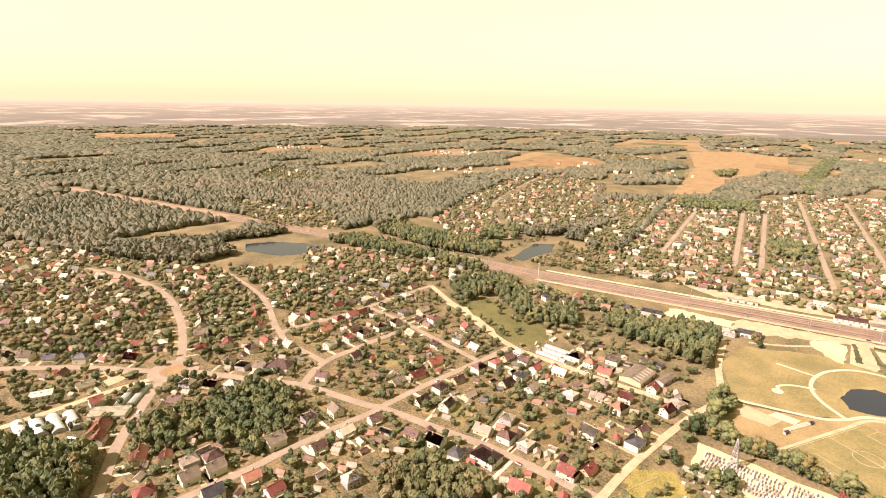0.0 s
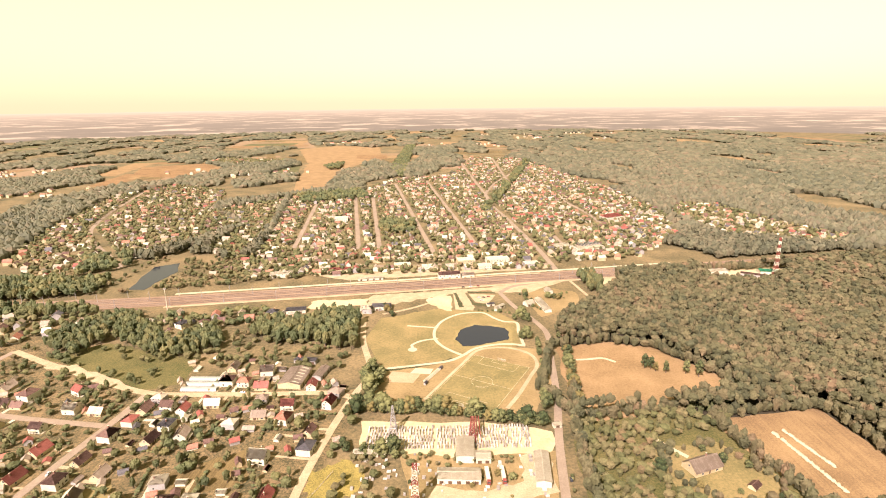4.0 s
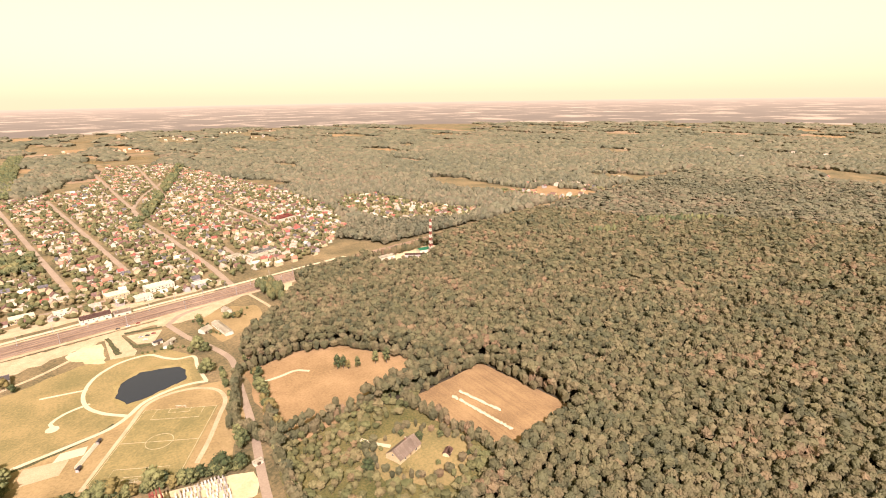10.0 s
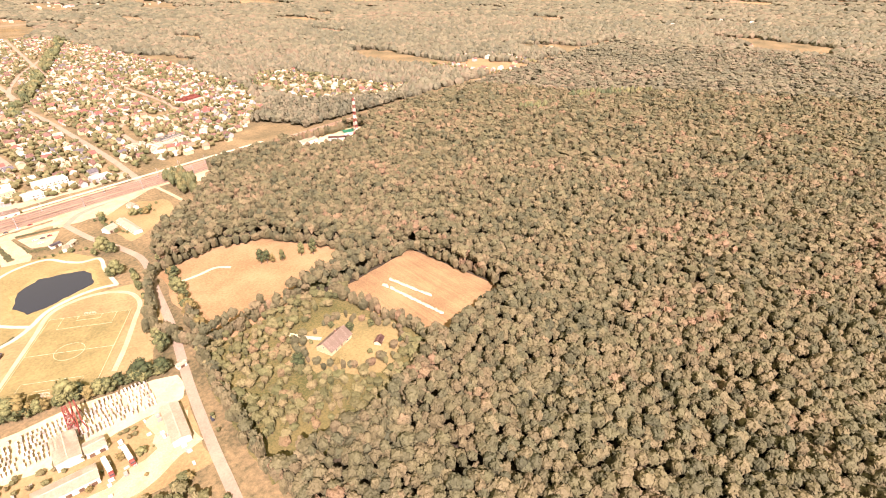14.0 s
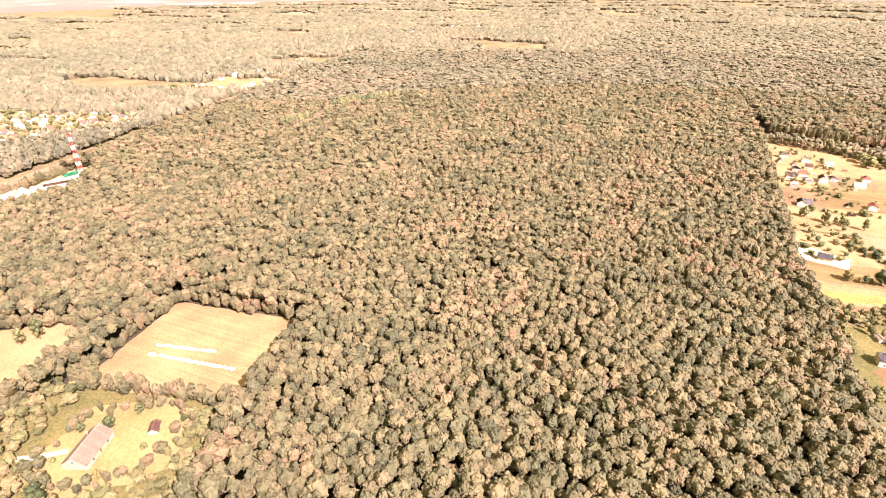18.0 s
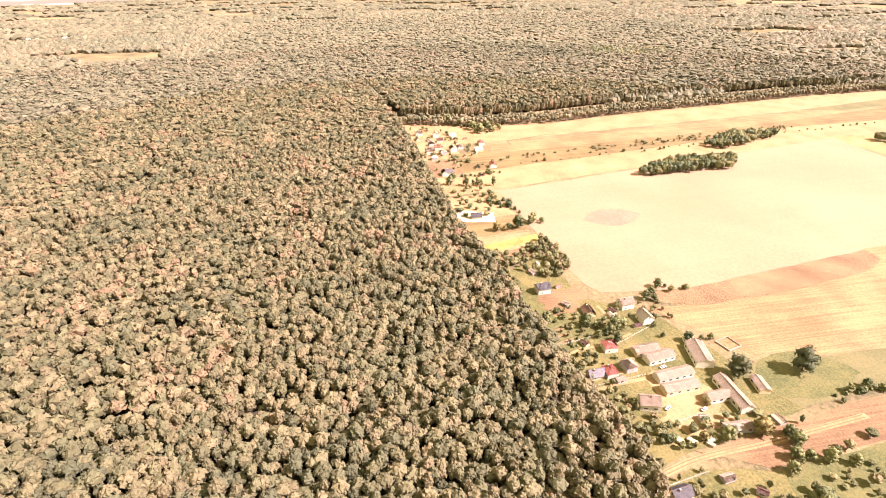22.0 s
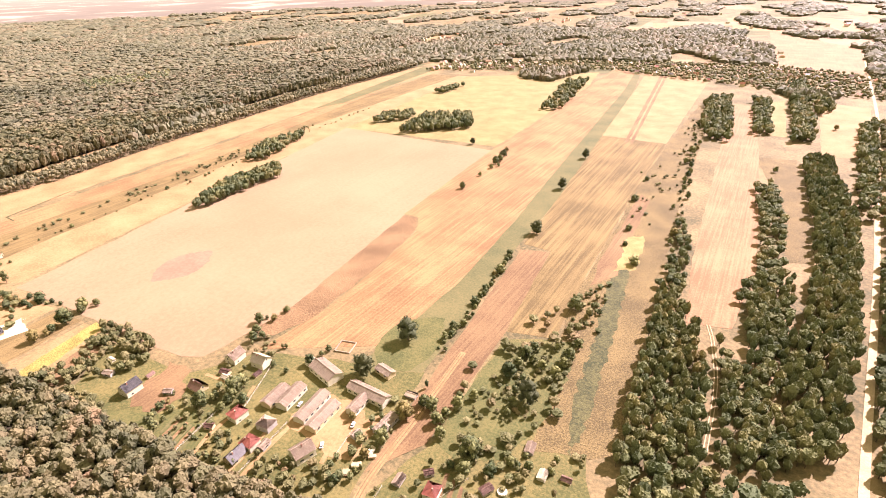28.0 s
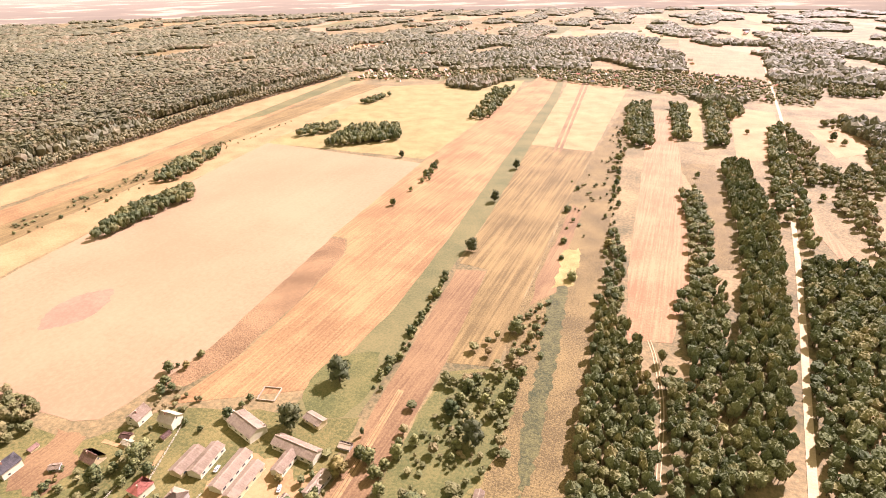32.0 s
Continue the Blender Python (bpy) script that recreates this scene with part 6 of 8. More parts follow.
# lighter leaf colour instead of leafdark stands in for haze over these trees
for k, (poly, share) in enumerate((([(-62, -790), (-80, -785), (-102, -735), (-92, -680), (-56, -684)], 0.7), ([(-78, -664), (-104, -669), (-96, -581), (-84, -515), (-72, -497), (-73, -580), (-68, -625)], 0.75), ([(-114, -786), (-135, -721), (-118, -662), (-94, -688)], 0.75), ([(-35, -769), (-47, -763), (-31, -644), (-18, -609), (-16, -640)], 0.7), ([(-155, -860), (-185, -852), (-140, -670), (-128, -690)], 0.9), ([(-130, -1010), (-178, -1068), (-186, -1020), (-140, -970)], 0.4), ([(-226, -1400), (-304, -1350), (-285, -1267), (-197, -1265)], 0.6), ([(-149, -1372), (-207, -1362), (-178, -1236), (-124, -1244)], 0.7), ([(-60, -980), (-78, -985), (-92, -830), (-74, -790), (-62, -800)], 0.7))):
    wood(poly, 6.5, 9.5, "leaf", "loose trees on the meadows beyond the white road", CROWN_MID, share * 0.85, seed=90 + k)
far_meadow = random.Random(97)
for x, y in ((-129, -915), (-137, -890), (-17, -917), (62, -680), (-185, -962), (-120, -560), (-60, -640)):
    plant(BROAD, x, y, far_meadow, 1.2, "single broad tree on the dry meadow")
wood([(601, -318), (610, -300), (640, -370), (628, -455), (598, -425)], 6.5, 11, "leafdark", "clump of trees in the pale field", seed=60)
wood([(690, -448), (666, -470), (688, -560), (704, -597), (718, -525)], 6, 10, "leafdark", "strip of trees at the field edge", CROWN_MID, 0.8, seed=61)
wood([(567, -652), (478, -725), (510, -790), (584, -755)], 7, 13, "leafdark", "round copse beyond the pale field", CROWN_MID, seed=62)
wood([(645, -689), (592, -743), (623, -780), (660, -740)], 7, 10, "leafdark", "small copse beyond the pale field", CROWN_MID, 0.8, seed=63)
wood([(672, -945), (650, -950), (645, -1035), (667, -1035)], 7, 9, "leafdark", "small copse on the far meadow", CROWN_MID, 0.8, seed=64)
wood([(420, -880), (386, -895), (412, -1171), (452, -1155)], 7, 11, "leafdark", "trees in a far hedge row", CROWN_MID, 0.55, seed=65)

for k, (poly, label) in enumerate((([(-405, 1385), (-225, 1452), (-180, 1340), (-330, 1270)], "wood between the town and the fields"), ([(-130, 1055), (-55, 1052), (-51, 956), (-119, 959)], "dark grove among the town houses"), ([(-191, 1955), (-194, 2979), (-147, 2974), (-127, 1685)], "long belt of trees beyond the town"), ([(-452, 2050), (-392, 2150), (-375, 1960), (-410, 1950)], "copse in the golden field"), ([(85, 1150), (335, 2198), (365, 2198), (105, 1150)], "row of dark trees through the town"), ([(-560, 800), (-500, 830), (-470, 760), (-520, 720)], "wood by the fish ponds"))):
    wood(poly, 8.5, 13, "leafdark", label, CROWN_MID, 0.8, seed=70 + k)
wood([(184, 700), (201, 718), (212, 677), (196, 622), (186, 640)], 5, 13, "leafdark", "grove beside the level crossing", CROWN_FULL, 0.9, seed=83)
wood([(1486, -702), (1413, -883), (1328, -823), (1350, -643)], 9, 21, "leafdark", "dark spruce stand in the forest", CROWN_LOW, 0.9, seed=80)
for k, poly in enumerate(([(829, 575), (963, 500), (968, 518), (838, 600)], [(700, 588), (740, 560), (748, 572), (706, 604)])):
    wood(poly, 6, 24, "leafdark", "row of dark spruces in the forest", CROWN_LOW, 0.9, seed=81 + k)

# the belt of pines before the far forest, with a strip of meadow behind it
BELT = [(903, -75), (862, -180), (850, -303), (868, -440), (878, -600), (895, -850), (880, -1240)]
wood([*BELT, (905, -1240), (930, -850), (912, -600), (902, -440), (884, -303), (895, -180), (930, -90)], 5, 12.5, "pine", "belt of slim pines at the field edge", CROWN_LOW, 0.85, crown=0.62, seed=66, bark="pinebark")

# garden trees of the town, single where the town lies close, joined where it lies far
TOWN_GREEN = [(-620, 0), (-640, 160), (-700, 330), (-560, 440), (-430, 500), (-250, 410), (-60, 400), (-90, 250), (-200, 150), (-290, 20), (-340, 40), (-460, 20)]
green_rng = np.random.default_rng(77)
P = jitter_grid(green_rng, -700, 0, -50, 500, 7.2)
P = P[inside(P, TOWN_GREEN) & (green_rng.random(len(P)) < 0.36 + 0.30 * (np.sin(P[:, 0] * 0.043 + 1) * np.sin(P[:, 1] * 0.051) + 0.5))]
P = P[np.min(np.linalg.norm(P[:, None] - OUT[None], axis=2), axis=1) > 4.5]
for line, width in ROADS:
    P = P[~near_line(P, line, width / 2 + 3)]
P = P[np.min(np.linalg.norm(P[:, None] - SPOTS[None], axis=2), axis=1) > 8.2]
d = np.linalg.norm(P - (0, 0), axis=1)
order = np.argsort(d)
single = order[:16]
for k in single:
    plant(BUSH if green_rng.random() < 0.45 else BROAD, P[k, 0], P[k, 1], rng_t, 0.8)
rest = P[order[16:]]
planted("garden_trees", rest[::2], CROWN_FULL, green_rng, 2.9, 7.4, M["leafdark"], "garden trees and bushes between the houses", "trees", crown=0.92, trunk=True, spread=0.5)
planted("garden_trees", rest[1::2], CROWN_MID, green_rng, 2.4, 4.8, M["leaf"], "low fruit trees and bushes in gardens", "trees", crown=0.9, spread=0.45)

for poly, spacing, heading in TOWNS:
    xs, ys = [p[0] for p in poly], [p[1] for p in poly]
    far = np.linalg.norm(np.mean(poly, axis=0) - HUB) > 700
    Q = jitter_grid(green_rng, min(xs), min(ys), max(xs), max(ys), 10.5 if far else 9.0)
    Q = Q[inside(Q, poly) & (green_rng.random(len(Q)) < (0.85 if spacing < 30 else 0.8))]
    for line, width in ROADS:
        Q = Q[~near_line(Q, line, width / 2 + 4)]
    # distant towns get the paler leaf tone, haze put into the colour
    planted("town_trees", Q, CROWN_FAR if far else CROWN_MID, green_rng, 4.0, 7.5, M["leaf" if far else "leafdark"], "trees among the distant houses", "trees", crown=0.85, spread=0.4)

PONDS = [[(-442, 655), (-445, 780), (-405, 800), (-374, 740), (-385, 655)]]
# scattered scrub on open ground near by
SCRUB = [([(-215, 435), (-90, 440), (-85, 560), (-200, 560), (-260, 470)], 0.22), ([(-260, 415), (-230, 470), (-340, 500), (-385, 470)], 0.05), ([(100, 360), (240, 380), (205, 345), (150, 330), (140, 270), (100, 240), (88, 300)], 0.75),
         ([(138, 224), (190, 236), (216, 250), (196, 350), (206, 300), (205, 264), (175, 258), (146, 280), (110, 240)], 0.8), ([(-20, 262), (60, 262), (55, 200), (-60, 200)], 0.45), ([(-90, 255), (-60, 320), (-22, 260), (-30, 200), (-120, 210)], 0.4),
         ([(215, -130), (238, -230), (180, -330), (165, -180)], 0.10), ([(10, -160), (60, -120), (20, -60), (-60, -100)], 0.5), ([(-450, 640), (-200, 700), (-200, 780), (-450, 800)], 0.34), ([(-350, 790), (-300, 800), (-320, 950), (-420, 900)], 0.3)]
for poly, share in SCRUB:
    xs, ys = [p[0] for p in poly], [p[1] for p in poly]
    Q = jitter_grid(green_rng, min(xs), min(ys), max(xs), max(ys), 5.5)
    Q = Q[inside(Q, poly) & (green_rng.random(len(Q)) < share)]
    for line, width in ROADS:
        Q = Q[~near_line(Q, line, width / 2 + 2.5)]
    Q = Q[np.min(np.linalg.norm(Q[:, None] - SPOTS[None], axis=2), axis=1) > 11.0]
    for pond in PONDS:
        Q = Q[~inside(Q, pond)]
    planted("scrub", Q, CROWN_FULL, green_rng, 2.9, 6.5, M["leaf"], "loose scrub of small trees", "scrub", crown=0.85, trunk=True, spread=0.4)
print("trees done")


# ---- railway ----
def offset_line(pts, off):
    line = curve_through(pts)
    out = []
    for i, p in enumerate(line):
        d = (line[min(i + 1, len(line) - 1)] - line[max(i - 1, 0)]).normalized()
        out.append((p.x - d.y * off, p.y + d.x * off))
    return out


M["track"] = material("dark_track_bed", (0.110, 0.070, 0.048), (0.172, 0.118, 0.084), 1.5, 0.05)
M["rail"] = material("worn_rail_steel", (0.153, 0.120, 0.098), (0.229, 0.197, 0.169), 1.0, 0.1, rough=0.4, metal=0.5)
M["green"] = material("green_sheet_roof", (0.011, 0.142, 0.071), (0.027, 0.207, 0.109), 1.0, 0.2, rough=0.5, world_space=False)
M["panel"] = material("solar_panel", (0.03, 0.03, 0.05), (0.07, 0.07, 0.10), 1.0, 0.2, rough=0.2, world_space=False)
M["slab"] = material("weathered_concrete", (0.19, 0.17, 0.14), (0.40, 0.36, 0.30), 1.0, 0.08, island=0.8)
M["clay"] = material("sand_court", (0.273, 0.180, 0.098), (0.339, 0.240, 0.142), 1.0, 0.1)
M["carred"] = material("red_car_paint", (0.191, 0.016, 0.011), (0.229, 0.027, 0.022), 1.0, 0.2, rough=0.25, spec=0.5)
M["carwhite"] = material("white_car_paint", (0.382, 0.382, 0.371), (0.437, 0.437, 0.426), 1.0, 0.2, rough=0.25, spec=0.5)
M["cardark"] = material("dark_car_paint", (0.016, 0.016, 0.020), (0.033, 0.033, 0.035), 1.0, 0.2, rough=0.25, spec=0.5)
M["rubber"] = material("tyre_rubber", (0.015, 0.015, 0.015), (0.03, 0.03, 0.03), 2.0, 0.2)
M["plastic"] = material("milky_greenhouse_film", (0.262, 0.257, 0.235), (0.328, 0.322, 0.295), 1.0, 0.2, rough=0.35, spec=0.4)
M["greyfilm"] = material("grey_green_greenhouse_film", (0.186, 0.191, 0.158), (0.262, 0.262, 0.224), 1.0, 0.2, rough=0.35, spec=0.4)
NEAR_RAIL = [(-1000, 520), (-533, 599), (-340, 621), (-136, 655), (170, 707), (343, 737), (551, 772)]
for off in (-13, -8, 0, 5, 11):
    line = offset_line(NEAR_RAIL, off)
    ribbon("railway_track", line, 3.0, M["track"], 0.58, "dark railway track in gravel", "railway track", smooth=False)
    for side in (-0.72, 0.72):
        ribbon("rail", offset_line(line[::3], side), 0.16, M["rail"], 0.78, "worn steel rail", "rail", smooth=False)
ribbon("service_road", offset_line(NEAR_RAIL[2:6], -22), 6, M["lane"], 0.60, "sandy service road along the tracks", "road", smooth=False)
ribbon("service_road", offset_line(NEAR_RAIL[2:6], 24), 6, M["path"], 0.60, "pale road along the railway", "road", smooth=False)
ribbon("platform", offset_line([(-150, 652), (0, 677), (105, 695)], -3.8), 4.0, M["ballast"], 1.05, "long brownish station platform", "platform", smooth=False)
ribbon("platform", offset_line([(-150, 652), (0, 677), (140, 701)], 16), 4.5, M["lane"], 1.05, "long pale station platform", "platform", smooth=False)


def catenary_mast():
    root = tagged(new("catenary_mast"), "slim steel catenary mast beside the tracks", "mast", group="catenary masts")
    bm = bmesh.new()
    add_box(bm, 0, 0, 0, 0.45, 0.45, 10.5, taper=0.7)
    add_box(bm, 0, 0, 0, 1.0, 1.0, 0.6)
    part("pole", mesh_bm("pole", bm, M["metal"]), root)
    bm = bmesh.new()
    add_prism(bm, (0, 0, 9.0), (0, -5.0, 9.6), 0.10)
    add_prism(bm, (0, 0, 7.4), (0, -4.8, 9.0), 0.08)
    add_prism(bm, (0, -4.8, 8.8), (0, -4.8, 6.4), 0.06)
    part("arm", mesh_bm("arm", bm, M["metal"]), root)
    return root


mast = catenary_mast()
slots = [(off, k) for off in (-17, 8, 18) for k in range(17)]
for n, (off, k) in enumerate(slots):
    line = curve_through(NEAR_RAIL)
    total = [0.0]
    for a, b in zip(line[:-1], line[1:]):
        total.append(total[-1] + (b - a).length)
    s = 240 + k * 62 + (off == 8) * 30
    i = max(j for j in range(len(total) - 1) if total[j] <= s)
    d = (line[i + 1] - line[i]).normalized()
    p = line[i] + d * (s - total[i])
    m = pose(p.x - d.y * off, p.y + d.x * off, 0.5, rz=math.degrees(math.atan2(d.y, d.x)) + (180 if off < 0 else 0))
    if n:
        copy_thing(mast, m)
    else:
        mast.matrix_basis = m
lamp = tagged(new("floodlight_mast"), "tall concrete floodlight mast by the railway", "mast")
bm = bmesh.new()
add_box(bm, 0, 0, 0, 0.9, 0.9, 26, taper=0.5)
part("pole", mesh_bm("pole", bm, M["concrete"]), lamp)
bm = bmesh.new()
add_box(bm, 0, 0, 26, 3.2, 1.2, 0.5)
for x in (-1.2, -0.4, 0.4, 1.2):
    add_box(bm, x, 0.5, 26.5, 0.6, 0.4, 0.5)
part("lamp_head", mesh_bm("lamp_head", bm, M["metal"]), lamp)
lamp.matrix_basis = pose(-327, 590, 0.3)


# ---- larger buildings ----
def hall(x, y, w, d, h, rise, turn, wall, roof, label, category="building", doors=2, skylights=0, name="hall", vents=0, hip=False):
    """A long low building: walls, roof, gates and rows of windows, each a part."""
    root = tagged(new(name), label, category)
    part("wall", wall_mesh(w, d, h, rise, M[wall], hip), root)
    part("roof", roof_mesh(w, d, h, rise, M[roof], hip, over=0.4, thick=0.18), root)
    for k in range(doors):
        part("gate", GARAGE_DOOR, root, m=pose(-w / 2 + w * (k + 0.5) / doors, -d / 2, 0))
    n = int(w / 4.5)
    for k in range(n):
        part("window", WIDE_WINDOW, root, m=pose(-w / 2 + w * (k + 0.5) / n, d / 2, min(2.0, h - 0.9), rz=180))
        if h > 5:
            for s in (-1, 1):
                part("window", WINDOW, root, m=pose(-w / 2 + w * (k + 0.5) / n, s * d / 2, 4.6, rz=90 + s * 90))
    for k in range(skylights):
        bm = bmesh.new()
        add_box(bm, 0, 0, 0, 1.2, d * 0.3, 0.12)
        tilt = math.degrees(math.atan2(rise, d / 2))
        part("skylight", mesh_bm("skylight", bm, M["whiteroof"]), root, m=pose(-w / 2 + w * (k + 0.5) / skylights, -d / 4, h + rise / 2 + 0.16, rx=tilt))
    for k in range(vents):
        part("chimney", CHIMNEY, root, m=pose(-w / 2 + w * (k + 0.5) / vents, 0.8, h + rise))
    root.matrix_basis = pose(x, y, 0, rz=turn)
    HOUSE_SPOTS.append((x, y))
    return root


def flat_block(x, y, w, d, h, turn, wall, label, storeys=2, category="building", name="building"):
    root = tagged(new(name), label, category)
    bm = bmesh.new()
    add_box(bm, 0, 0, 0, w, d, h)
    part("wall", mesh_bm("wall", bm, M[wall]), root)
    bm = bmesh.new()
    add_box(bm, 0, 0, h + 0.004, w - 0.5, d - 0.5, 0.12)
    for sx, sy, lx, ly in ((0, d / 2 - 0.12, w, 0.25), (0, -d / 2 + 0.12, w, 0.25), (w / 2 - 0.12, 0, 0.25, d - 0.5), (-w / 2 + 0.12, 0, 0.25, d - 0.5)):
        add_box(bm, sx, sy, h + 0.004, lx, ly, 0.45)
    for k in range(3):
        add_box(bm, -w * 0.3 + k * w * 0.3, d * 0.15, h + 0.12, 1.0, 1.0, 0.9)
    part("roof", mesh_bm("roof", bm, M["whiteroof"]), root)
    n = max(2, int(w / 4))
    for s in range(storeys):
        for k in range(n):
            for side in (-1, 1):
                part("window", WINDOW, root, m=pose(-w / 2 + w * (k + 0.5) / n, side * d / 2, 1.7 + 2.9 * s, rz=90 + side * 90))
    part("door", DOOR, root, m=pose(w * 0.1, -d / 2, 0))
    root.matrix_basis = pose(x, y, 0, rz=turn)
    return root


hall(-131, 422, 30, 20, 4.5, 2.2, 84, "cream", "greyroof", "workshop hall with a ribbed pinkish-grey roof", skylights=6)
hall(-110, 431, 20, 8, 4, 1.2, 78, "greywall", "greyroof", "long grey store with a low roof")
hall(-130, 456, 21, 7, 3.5, 0.8, -8, "greywall", "dark", "open shed with a dark roof", "shed", doors=4)
hall(-172, 582, 22, 12, 4, 1.6, 8, "white", "dark", "white low building with a dark roof")
hall(-73, 590, 22, 13, 4.5, 2.0, 4, "white", "dark", "white building with a dark grey roof by the park")
hall(-92, 588, 12, 10, 3.5, 1.5, 4, "white", "whiteroof", "pale annexe beside the park")
hall(-228, 715, 30, 13, 6, 1.0, 8, "white", "whiteroof", "white two-storey depot beyond the tracks")
hall(-145, 736, 46, 11, 4.5, 1.8, 10, "cream", "red", "long warehouse with a faded red roof")
hall(8, 702, 30, 11, 6.5, 2.8, 9, "white", "brown", "white two-storey station building with tall windows", doors=3, vents=3, name="station_building")
hall(34, 705, 17, 10, 4.5, 2.2, 9, "white", "greyroof", "low white annexe of the station")
hall(-100, 697, 34, 7, 3.2, 0.7, 9, "white", "whiteroof", "pale flat store beside the platform", doors=4)
flat_block(-205, 1055, 26, 14, 13, 8, "white", "white four-storey apartment block", 4)
flat_block(82, 775, 34, 16, 7, 12, "white", "white shop building with a flat roof", 2)
flat_block(34, 770, 26, 16, 7, 12, "cream", "cream flat-roofed shop in town", 2)
flat_block(60, 742, 20, 12, 6.5, 10, "white", "white flat-roofed building near the station", 2)
flat_block(130, 752, 22, 14, 6, 12, "greywall", "grey flat-roofed building near the crossing", 2)
flat_block(-60, 752, 24, 12, 6, 8, "cream", "cream flat-roofed building near the station", 2)
flat_block(-22, 742, 18, 12, 6, 8, "white", "white flat-roofed building near the station", 2)
hall(345, 1063, 44, 18, 9, 5, 25, "white", "red", "large white school with a red roof", hip=True)
hall(236, 838, 46, 30, 7, 1.5, 20, "white", "whiteroof", "broad white market hall", skylights=8)
hall(196, 852, 24, 18, 6, 1.5, 20, "white", "whiteroof", "white hall beside the market")
root = tagged(new("solar_array"), "rows of dark solar panels on a white hall", "solar panels")
for k in range(8):
    bm = bmesh.new()
    add_box(bm, 0, 0, 0, 1.8, 22, 0.1)
    part("panel", mesh_bm("panel", bm, M["panel"]), root, m=pose(-18 + k * 5, 0, 0))
root.matrix_basis = pose(240, 848, 8.75, rz=20)
hall(118, 592, 40, 8, 3.5, 1.2, 98, "white", "whiteroof", "long white greenhouse-like shed by the road", doors=3)
hall(102, 597, 11, 9, 3.5, 2.8, 30, "white", "whiteroof", "small white house by the road")
hall(134, 640, 12, 8, 3.5, 2.2, 100, "white", "whiteroof", "pale outbuilding by the crossing")
hall(384, 712, 26, 14, 5, 1.2, 10, "white", "whiteroof", "white depot hall in the forest clearing")
hall(425, 694, 30, 9, 4.5, 1.0, -30, "greywall", "brown", "long brown-roofed depot store")
hall(452, 708, 22, 14, 5, 1.6, -8, "white", "green", "depot shed with a bright green roof")
hall(470, 694, 16, 10, 4, 1.4, -8, "white", "green", "small shed with a bright green roof")
sheet("depot_yard", [(352, 716), (480, 740), (500, 700), (440, 672), (398, 660)], M["sand"], 0.14, "bleached sandy depot yard", "yard", ragged=2)


def tunnel(x, y, length, width, turn, film, label):
    """A plastic tunnel greenhouse: film over hoops, with framed ends."""
    root = tagged(new("greenhouse"), label, "greenhouse", group="greenhouses")
    n, h = 10, width * 0.42
    prof = [(-math.cos(math.pi * k / n) * width / 2, math.sin(math.pi * k / n) ** 0.8 * h) for k in range(n + 1)]
    V = [(s * length / 2, y0, z0) for s in (-1, 1) for y0, z0 in prof]
    F = [q for k in range(n) for q in ((k, k + 1, n + 2 + k), (k, n + 2 + k, n + 1 + k))]
    part("film", mesh_arrays("film", V, F, (M[film],), smooth=True), root)
    for s in (-1, 1):
        bm = bmesh.new()
        bm.faces.new([bm.verts.new((s * length / 2, y0, z0)) for y0, z0 in prof])
        part("end_wall", mesh_bm("end_wall", bm, M[film]), root)
    for k in range(5):
        bm = bmesh.new()
        for a, b in zip(prof[:-1], prof[1:]):
            add_prism(bm, (0, a[0], a[1] + 0.05), (0, b[0], b[1] + 0.05), 0.06)
        part("hoop", mesh_bm("hoop", bm, M["metal"]), root, m=pose(-length / 2 + length * k / 4, 0, 0))
    root.matrix_basis = pose(x, y, 0, rz=turn)
    return root


for k in range(4):
    tunnel(-444 + k * 4.6, 48 + k * 9.6, 27, 8.6, -6, "plastic", "white plastic tunnel greenhouse")
tunnel(-437, 117, 28, 7, 133, "greyfilm", "long grey-green tunnel greenhouse")
tunnel(-431, 124, 30, 7, 133, "greyfilm", "long grey-green tunnel greenhouse")
hall(-419, 98, 27, 13, 3.5, 0.8, 45, "white", "whiteroof", "long bleached flat shed beside the greenhouses", doors=3)
flat_block(-481, 71, 16, 11, 6, 66, "white", "white workshop with a flat roof", 2)
for k in range(2):
    tunnel(-209, 407 + k * 8.5, 31, 6.2, -2, "greyfilm", "low pale greenhouse beside the street")
tunnel(-209, 424.5, 31, 6.2, -2, "greyfilm", "low pale greenhouse beside the street")


# ---- roundabout ----
def disc(name, x, y, r, z, mat, label, category, hole=0.0):
    bm = bmesh.new()
    n = 40
    out = [bm.verts.new((x + r * math.cos(2 * math.pi * k / n), y + r * math.sin(2 * math.pi * k / n), z)) for k in range(n)]
    low = [bm.verts.new((v.co.x, v.co.y, z - 0.15)) for v in out]
    for k in range(n):
        j = (k + 1) % n
        bm.faces.new((out[k], low[k], low[j], out[j]))
    if hole:
        inn = [bm.verts.new((x + hole * math.cos(2 * math.pi * k / n), y + hole * math.sin(2 * math.pi * k / n), z)) for k in range(n)]
        for k in range(n):
            j = (k + 1) % n
            bm.faces.new((out[k], out[j], inn[j], inn[k]))
    else:
        bm.faces.new(out)
    bmesh.ops.recalc_face_normals(bm, faces=bm.faces[:])
    return tagged(new(name, mesh_bm(name, bm, mat)), label, category, kind="structure")


